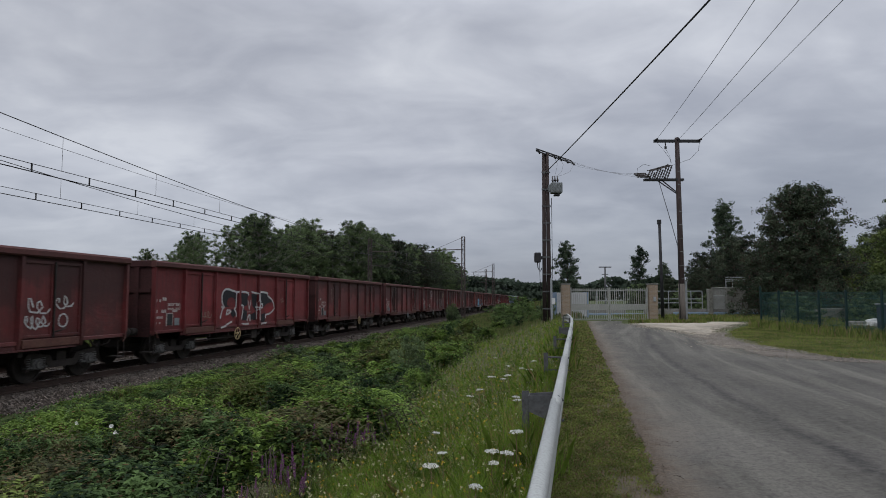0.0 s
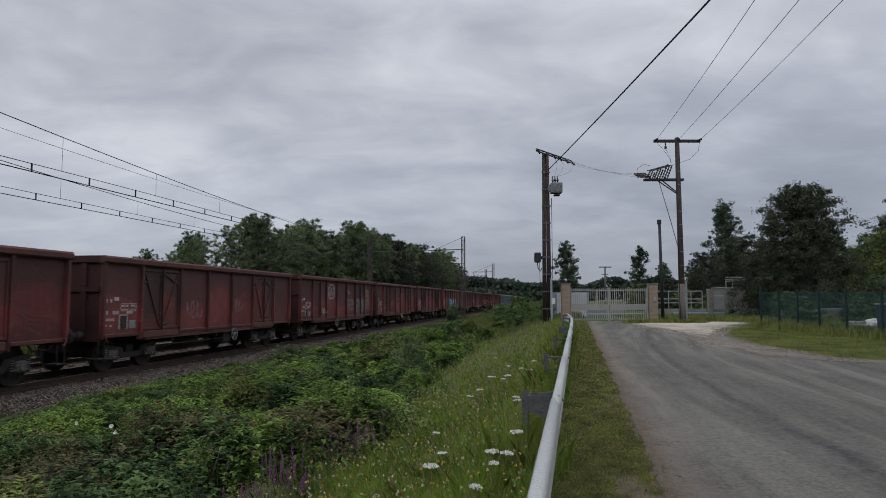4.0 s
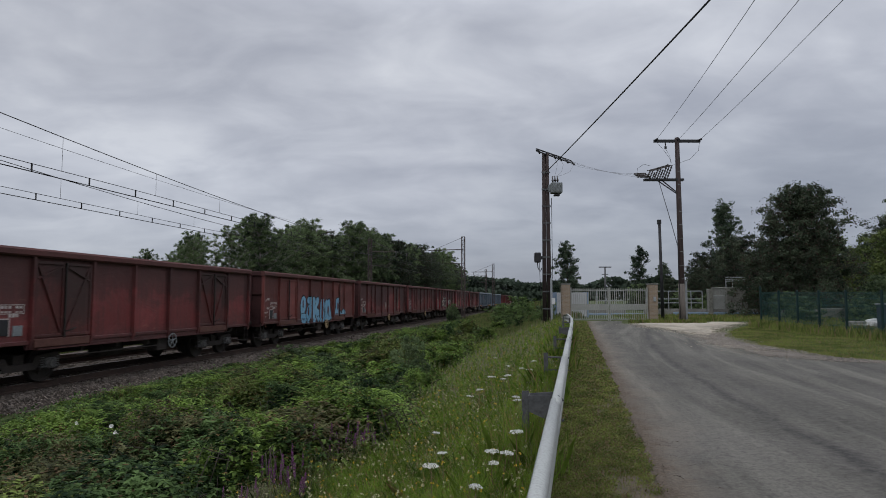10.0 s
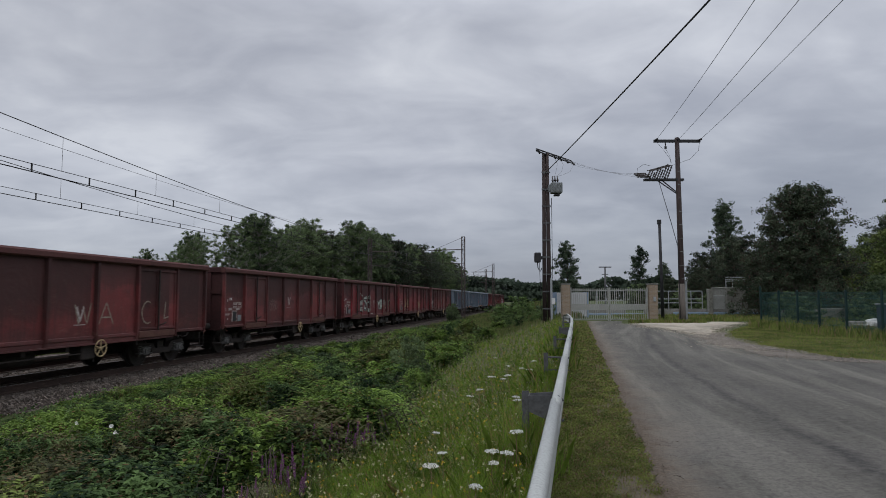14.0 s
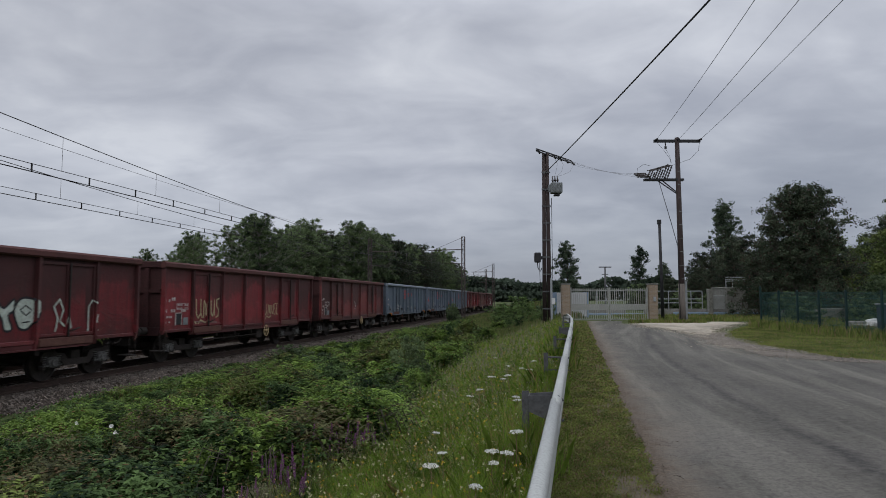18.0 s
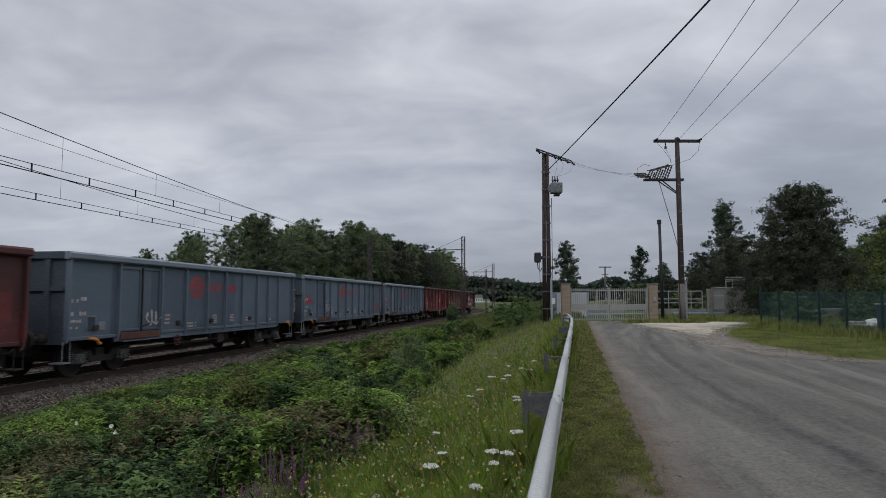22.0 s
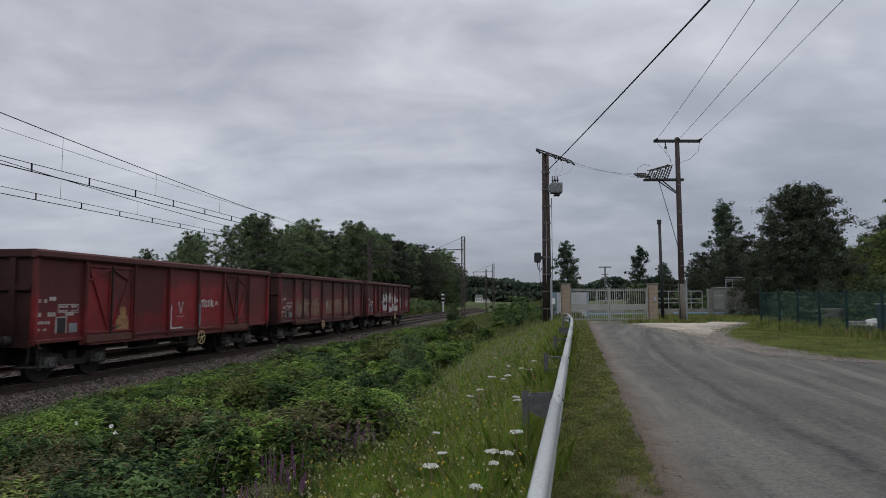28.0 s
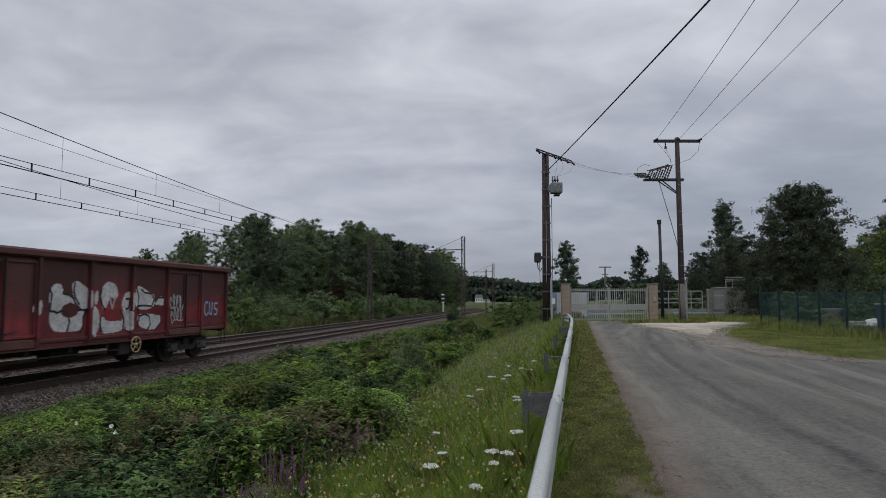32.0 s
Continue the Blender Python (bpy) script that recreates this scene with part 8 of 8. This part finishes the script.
def stemmed(xy, z, high, length, ratio, count, seed, lean=0.45):
    """Leaves set round leaning stems, the upper ones smaller."""
    q = np.random.default_rng(seed)
    n = len(xy)
    a0 = q.uniform(0, 2 * np.pi, n)
    b0 = q.uniform(0, 2 * np.pi, n)
    tilt = high * q.uniform(0.1, lean, n)
    out = []
    for i in range(count):
        f = 0.25 + 0.75 * (i + q.uniform(0, 1, n)) / count
        pos = np.stack([xy[:, 0] + np.cos(b0) * tilt * f ** 1.6, xy[:, 1] + np.sin(b0) * tilt * f ** 1.6, z + high * f * (1 - 0.12 * f)], -1)
        az = a0 + i * 2.4 + q.normal(size=n) * 0.3
        way = np.stack([np.cos(az), np.sin(az), q.uniform(-0.35, 0.5, n)], -1)
        out.append(leaf_on(pos, way, length * q.uniform(0.7, 1.3, n) * (1.15 - 0.5 * f), ratio, 0.22))
    return np.concatenate(out)


def bramble_mesh(name, n, wide, high, size, seed, leaf):
    q = np.random.default_rng(seed)
    k = 34
    a = q.uniform(0, 2 * np.pi, k)
    rr = wide / 2 * np.sqrt(q.random(k)) * 0.9
    c = np.stack([rr * np.cos(a), rr * np.sin(a), high * np.sqrt(np.clip(1 - (2 * rr / wide) ** 2, 0.06, 1)) * q.uniform(0.3, 0.85, k) - 0.08], -1)
    rb = q.uniform(0.07, 0.17, k) * wide / 1.5
    m_ = n // 3
    which = q.integers(0, k, m_)
    v = q.normal(size=(m_, 3))
    v /= np.linalg.norm(v, axis=1)[:, None]
    v[:, 2] = np.where(v[:, 2] < -0.25, -v[:, 2], v[:, 2])
    pts = c[which] + v * (rb[which] * q.uniform(0.7, 1.1, m_))[:, None]
    pts[:, 2] = np.abs(pts[:, 2])
    filling = leaves(pts, size, 0.55, 0.7, seed)
    # arching canes with leaflets in threes
    canes, nodes = 70, max(8, n // 330)
    ca = np.repeat(q.uniform(0, 2 * np.pi, canes), nodes)
    reach = np.repeat(wide / 2 * q.uniform(0.35, 1.12, canes), nodes)
    arch = np.repeat(high * q.uniform(0.40, 0.92, canes), nodes)
    f = (np.tile(np.arange(nodes), canes) + q.random(canes * nodes)) / nodes
    pos = np.stack([reach * f * np.cos(ca), reach * f * np.sin(ca), arch * np.sin(np.pi * (0.12 + 0.72 * f)) ** 0.8], -1) + q.normal(size=(canes * nodes, 3)) * 0.018
    parts_ = [filling]
    for turn in (-0.9, 0.0, 0.9):
        az = ca + turn + np.where(q.random(canes * nodes) < 0.5, 0.9, -0.9)
        way = np.stack([np.cos(az), np.sin(az), q.uniform(-0.3, 0.55, canes * nodes)], -1)
        parts_.append(leaf_on(pos, way, size * 2.3 * q.uniform(0.7, 1.25, canes * nodes), 0.32, 0.2))
    return polys(name, np.concatenate(parts_), 4, [leaf])


bram = []
KINDS = (("bramble", "bright green bramble bush"), ("weed", "leafy dark green bush"), ("bramble_dark", "dull green bramble thicket with dry leaves"), ("weed_brown", "brownish weedy thicket"), ("bramble", "low green bramble mound"))
for near in (True, False):
    for i, (leaf, lab) in enumerate(KINDS):
        t = thing("bramble_bush", lab + " in the meadow", "bush", None, "bramble bushes")
        count, size = (8200, 0.024) if near else (4800, 0.036)
        put(new("foliage", bramble_mesh("foliage", count, 1.5, 0.80 + 0.10 * i, size, 200 + i, leaf)), t)
        bm = bmesh.new()
        q = np.random.default_rng(300 + i)
        for _ in range(14):
            a, l = q.uniform(0, 6.28), q.uniform(0.4, 0.9)
            path_tube(bm, [(0.1 * math.cos(a), 0.1 * math.sin(a), -0.05), (l * 0.4 * math.cos(a), l * 0.4 * math.sin(a), 0.5), (l * 0.8 * math.cos(a), l * 0.8 * math.sin(a), 0.6), (l * math.cos(a), l * math.sin(a), 0.4)], 0.004, 4)
        part("cane_tangle", bm, "bark", t, "thin arching canes")
        bram.append(t)
q = np.random.default_rng(77)
put_first = [True] * 10
spots = np.concatenate([scatter(400, 4.6, 52, wild_x, 78, 0.95), [(-3.7, 16.4), (-4.4, 17.2), (-3.2, 17.6), (-5.0, 16.6), (-4.0, 18.4), (-2.6, 16.0), (-5.6, 18.2), (-3.2, 13.6), (-2.6, 14.4), (-3.8, 14.6), (-4.4, 15.4), (-2.9, 12.6), (-4.7, 14.0)]])
for i, (x, y) in enumerate(spots):
    if -2.5 < x < -0.8 and y < 6.8:
        continue
    patch = noise.noise(Vector((x * 0.22, y * 0.22, 4.0)))
    kd = int(q.choice([0, 1, 4, 0])) if patch > -0.12 else int(q.choice([2, 2, 1, 3, 0]))
    if y > 15:
        kd += 5
    s = q.uniform(0.42, 1.3)
    sz = s * q.uniform(0.7, 1.5)
    if i >= 400:
        kd, s, sz = (2, 1, 1, 2, 4, 1, 3, 2, 1, 3, 2, 1, 2)[i - 400], 1.2, 1.3
    sz = min(sz, max(0.16, float(room_above(x, y)) / (0.86 + 0.10 * (kd % 5))))
    s = min(s, 2.2 * sz)
    if put_first[kd]:
        put_first[kd] = False
        place(bram[kd], x, y, s, q.uniform(0, 360), sz)
    else:
        replant(bram[kd], x, y, s, q.uniform(0, 360), sz)
# low leafy cover between the bushes
wp = scatter(95000, 4.4, 60, wild_x, 108, 1.05)
zc = height(wp[:, 0], wp[:, 1]) + np.minimum(np.abs(q.normal(size=len(wp))) * 0.10 + 0.02, np.maximum(room_above(wp[:, 0], wp[:, 1]), 0.02))
tagged(new("leafy_cover", polys("leafy_cover", leaves(np.stack([wp[:, 0], wp[:, 1], zc], -1), np.clip(0.0026 * wp[:, 1], 0.018, 0.06), 0.5, 0.7, 21), 4, ["weed"])), "low leafy weeds covering the meadow", "weeds", kind="stuff")


# broad-leaved weeds nearest the camera
bp = np.stack([q.uniform(-6.6, -1.7, 5200), q.uniform(4.6, 9.5, 5200)], -1)
bp = bp[(bp[:, 0] > -0.75 * bp[:, 1] - 0.6) & ~((bp[:, 0] > -2.4) & (bp[:, 1] < 6.7))]
tall = 0.34 + 0.14 * np.sin(2.6 * bp[:, 0] + 1.1) * np.sin(2.2 * bp[:, 1]) + 0.08 * np.sin(5.2 * bp[:, 0] - 3.1 * bp[:, 1])
tall = np.minimum(tall * q.uniform(0.65, 1.35, len(bp)), np.maximum(room_above(bp[:, 0], bp[:, 1]), 0.05))
tagged(new("broad_weeds", polys("broad_weeds", stemmed(bp, height(bp[:, 0], bp[:, 1]), tall, 0.058, 0.22, 18, 23), 4, ["weed"])), "pointed broad-leaved weeds filling the ditch", "weeds", kind="stuff")
# clover in the verge
vp = worn_through(scatter(110000, 3.4, 37, verge_x, 111), 2)
vz = height(vp[:, 0], vp[:, 1]) + 0.01 + 0.05 * q.random(len(vp))
tagged(new("verge_clover", polys("verge_clover", leaves(np.stack([vp[:, 0], vp[:, 1], vz], -1), np.clip(0.0014 * vp[:, 1], 0.007, 0.03), 0.6, 0.7, 24), 4, ["short_grass"])), "clover and low herbs in the trodden verge", "herbs", kind="stuff")

# fine herbs among the meadow grass
hp = scatter(200000, 3.6, 45, mx, 110)
hz = height(hp[:, 0], hp[:, 1]) + np.abs(q.normal(size=len(hp))) * 0.11 + 0.03
tagged(new("meadow_herbs", polys("meadow_herbs", leaves(np.stack([hp[:, 0], hp[:, 1], hz], -1), np.clip(0.0018 * hp[:, 1], 0.009, 0.04), 0.35, 0.7, 22), 4, ["grass"])), "small herbs among the meadow grass", "herbs", kind="stuff")

# grey feathery weeds
for i, (x, y, s) in enumerate(((-1.72, 5.92, 0.95), (-1.56, 6.05, 0.8))):
    a = q.uniform(0, 6.28, 210)
    rr = 0.15 * s * np.sqrt(q.random(210))
    xy = np.stack([x + rr * np.cos(a), y + rr * np.sin(a)], -1)
    lv = stemmed(xy, height(xy[:, 0], xy[:, 1]), 0.44 * s * q.uniform(0.7, 1.1, 210), 0.026, 0.14, 34, 60 + i, 0.35)
    tagged(new("feathery_weed", polys("feathery_weed", lv, 4, ["reed"])), "pale grey-green feathery weed clump", "weed", "feathery weeds")

# ---- flowers


def carrot_flower(seed, high):
    q = np.random.default_rng(seed)
    t = thing("wild_carrot", "white flat-topped wild carrot flower on a thin stem", "flower", None, "wild carrot flowers")
    bm = bmesh.new()
    path_tube(bm, [(0, 0, -0.05), (0.01, 0.01, high * 0.5), (0.0, 0.02, high)], 0.004, 5)
    for k in range(9):
        a = 2 * math.pi * k / 9
        tube(bm, (0, 0.02, high - 0.04), (0.045 * math.cos(a), 0.02 + 0.045 * math.sin(a), high), 0.0018, sides=3)
    part("stem", bm, "short_grass", t, "thin green stem")
    n = 150
    rr, a = 0.062 * np.sqrt(q.random(n)), q.uniform(0, 6.28, n)
    p = np.stack([rr * np.cos(a), 0.02 + rr * np.sin(a), high + 0.012 - 0.01 * (rr / 0.06) ** 2 + q.normal(size=n) * 0.003], -1)
    put(new("umbel", polys("umbel", leaves(p, 0.008, 0.9, 0.9, seed), 4, ["petal_white"])), t)
    return t


carrots = [carrot_flower(400, 0.42), carrot_flower(401, 0.52)]
cspots = [(-0.1, 7.06), (-0.08, 4.74), (0.22, 4.56), (0.02, 5.45), (0.4, 5.35), (0.44, 5.1), (0.39, 5.28), (0.61, 5.52), (0.92, 7.95), (0.86, 7.99), (1.27, 15.89), (1.01, 9.74), (1.0, 10.6), (1.38, 11.39), (1.41, 10.91), (0.5, 8.93), (1.27, 13.09), (0.7, 9.51), (1.74, 12.53), (0.34, 8.7)]
for i, (x, y) in enumerate(cspots):
    c = carrots[i % 2] if i < 2 else copy_thing(carrots[i % 2], pose(0, 0, 0))
    s = 0.68 + 0.3 * ((i * 37) % 10) / 10
    c.scale = (s, s, s)
    c.matrix_basis = pose(x, y, gz(x, y), 4 * math.sin(i), 5 * math.cos(2 * i), 40 * i) @ Matrix.Diagonal((s, s, s, 1))


def loosestrife(seed):
    q = np.random.default_rng(seed)
    t = thing("purple_loosestrife", "purple loosestrife with upright flower spikes", "flower", None, "purple loosestrife plants")
    bm = bmesh.new()
    lf = []
    for _ in range(5):
        x, y = q.normal(size=2) * 0.09
        h = q.uniform(0.6, 1.0)
        lx, ly = q.normal(size=2) * 0.05
        path_tube(bm, [(x, y, -0.05), (x + lx * 0.5, y + ly * 0.5, h * 0.5), (x + lx, y + ly, h)], 0.004, 4)
        n = 90
        f = q.random(n)
        rad = 0.018 * (1 - 0.7 * f)
        a = q.uniform(0, 6.28, n)
        spike = np.stack([x + lx + rad * np.cos(a), y + ly + rad * np.sin(a), h - 0.20 + 0.22 * f], -1)
        put(new("flower_spike", polys("flower_spike", leaves(spike, 0.010, 0.7, 0.1, seed + len(lf)), 4, ["petal_purple"])), t)
        n = 40
        f = q.random(n)
        lf.append(np.stack([x + lx * f + q.normal(size=n) * 0.04, y + ly * f + q.normal(size=n) * 0.04, h * 0.72 * f], -1))
    part("stem", bm, "bramble_dark", t, "thin stems")
    put(new("leafage", polys("leafage", leaves(np.concatenate(lf), 0.035, 0.3, 0.4, seed), 4, ["bramble_dark"])), t)
    return t


ls = [loosestrife(500), loosestrife(501)]
for i, (x, y) in enumerate([(-1.64, 5.4), (-1.6, 5.7), (-1.66, 6.22), (-1.5, 5.9), (-1.36, 5.95), (-1.12, 5.4), (-1.2, 7.1), (-1.1, 7.4), (-1.0, 7.2), (-0.92, 7.5), (-1.05, 7.7), (-0.85, 7.3), (-1.72, 6.6), (-1.5, 6.5)]):
    c = ls[i % 2] if i < 2 else copy_thing(ls[i % 2], pose(0, 0, 0))
    s = (0.50 if i < 6 else 0.52) + 0.14 * ((i * 53) % 10) / 10
    c.scale = (s, s, s)
    c.matrix_basis = pose(x, y, gz(x, y), 0, 0, 61 * i) @ Matrix.Diagonal((s, s, s, 1))


def bindweed(x, y, z, turn):
    t = thing("bindweed_flower", "white trumpet-shaped bindweed flower on the brambles", "flower", pose(x, y, z, 60, 0, turn), "bindweed flowers")
    bm = bmesh.new()
    rings = []
    for rr, h in ((0.004, -0.05), (0.007, -0.02), (0.015, 0.0), (0.027, 0.010)):
        rings.append([bm.verts.new((rr * math.cos(k * math.pi / 5), rr * math.sin(k * math.pi / 5), h)) for k in range(10)])
    for a, b in zip(rings, rings[1:]):
        for k in range(10):
            bm.faces.new((a[k], a[(k + 1) % 10], b[(k + 1) % 10], b[k]))
    part("bloom", bm, "petal_white", t, smooth=True)
    bm = bmesh.new()
    path_tube(bm, [(0, 0, -0.045), (0.01, -0.03, -0.09), (0.02, -0.10, -0.12), (0.02, -0.22, -0.12)], 0.002, 4)
    part("stalk", bm, "grass", t, "thin green stalk")


for x, y, z, turn in ((-4.28, 8.55, 0.02, 20), (-4.20, 8.5, -0.05, -30), (-3.3, 9.6, -0.15, 10), (-2.1, 8.9, -0.05, 40), (-5.2, 9.4, -0.1, 0), (-1.6, 11.0, -0.1, -20)):
    bindweed(x, y, z, turn)

fp = scatter(2000, 4.2, 30, mx, 109)
fz = height(fp[:, 0], fp[:, 1]) + q.uniform(0.12, 0.42, len(fp))
pts = np.repeat(np.stack([fp[:, 0], fp[:, 1], fz], -1), 5, axis=0) + q.normal(size=(len(fp) * 5, 3)) * 0.006
idx = np.repeat(q.choice([0, 1], len(fp), p=[0.35, 0.65]), 5)
tagged(new("meadow_flowers", polys("meadow_flowers", leaves(pts, 0.0075, 0.9, 0.6, 31), 4, ["petal_yellow", "petal_cream"], idx)), "small yellow and cream meadow flowers", "flowers", kind="stuff")

# stones and grit along the road edge
q = np.random.default_rng(88)
n = 4200
y = 4.2 * 9 ** (q.random(n))
x = 0.72 + 0.2 * y + np.abs(q.normal(size=n)) * 0.28 - 0.12
c = np.stack([x, y, height(x, y) + 0.032], -1)
tet = q.normal(size=(n, 4, 3)) * (0.0045 * q.uniform(0.4, 1.8, (n, 1, 1)))
tet[:, :, 2] *= 0.4
cen = c[:, None, :] + tet
tri = np.concatenate([cen[:, [0, 1, 2]], cen[:, [0, 1, 3]], cen[:, [1, 2, 3]], cen[:, [0, 2, 3]]])
tagged(new("road_grit", polys("road_grit", tri, 3, ["stone"])), "loose stones and grit on the lane", "stones", kind="stuff")

# loose gravel scattered over the edges of the drive and the stony margin
n = 16000
gy_ = q.uniform(25.4, 36.4, n)
ga, gb = np.interp(gy_, hy, grav_l), np.interp(gy_, hy, grav_r)
side_ = q.random(n) < 0.5
gx_ = np.where(side_, ga, gb) + q.normal(size=n) * 0.35
my_ = q.uniform(15.0, 27.0, n)
mx_ = np.interp(my_, iy, ir) - 0.35 + q.normal(size=n) * 0.5
for nm, px_, py_, mat_, size_ in (("drive_pebbles", gx_[::2], gy_[::2], "gravel", 0.014), ("margin_pebbles", mx_[::3], my_[::3], "gravel", 0.012)):
    cc = np.stack([px_, py_, height(px_, py_) + 0.036], -1)
    tet = q.normal(size=(len(px_), 4, 3)) * (size_ * q.uniform(0.4, 1.6, (len(px_), 1, 1)))
    tet[:, :, 2] *= 0.4
    cen = cc[:, None, :] + tet
    tri = np.concatenate([cen[:, [0, 1, 2]], cen[:, [0, 1, 3]], cen[:, [1, 2, 3]], cen[:, [0, 2, 3]]])
    tagged(new(nm, polys(nm, tri, 3, [mat_])), "loose pebbles strewn over the edge of the lane", "stones", kind="stuff")

motions()
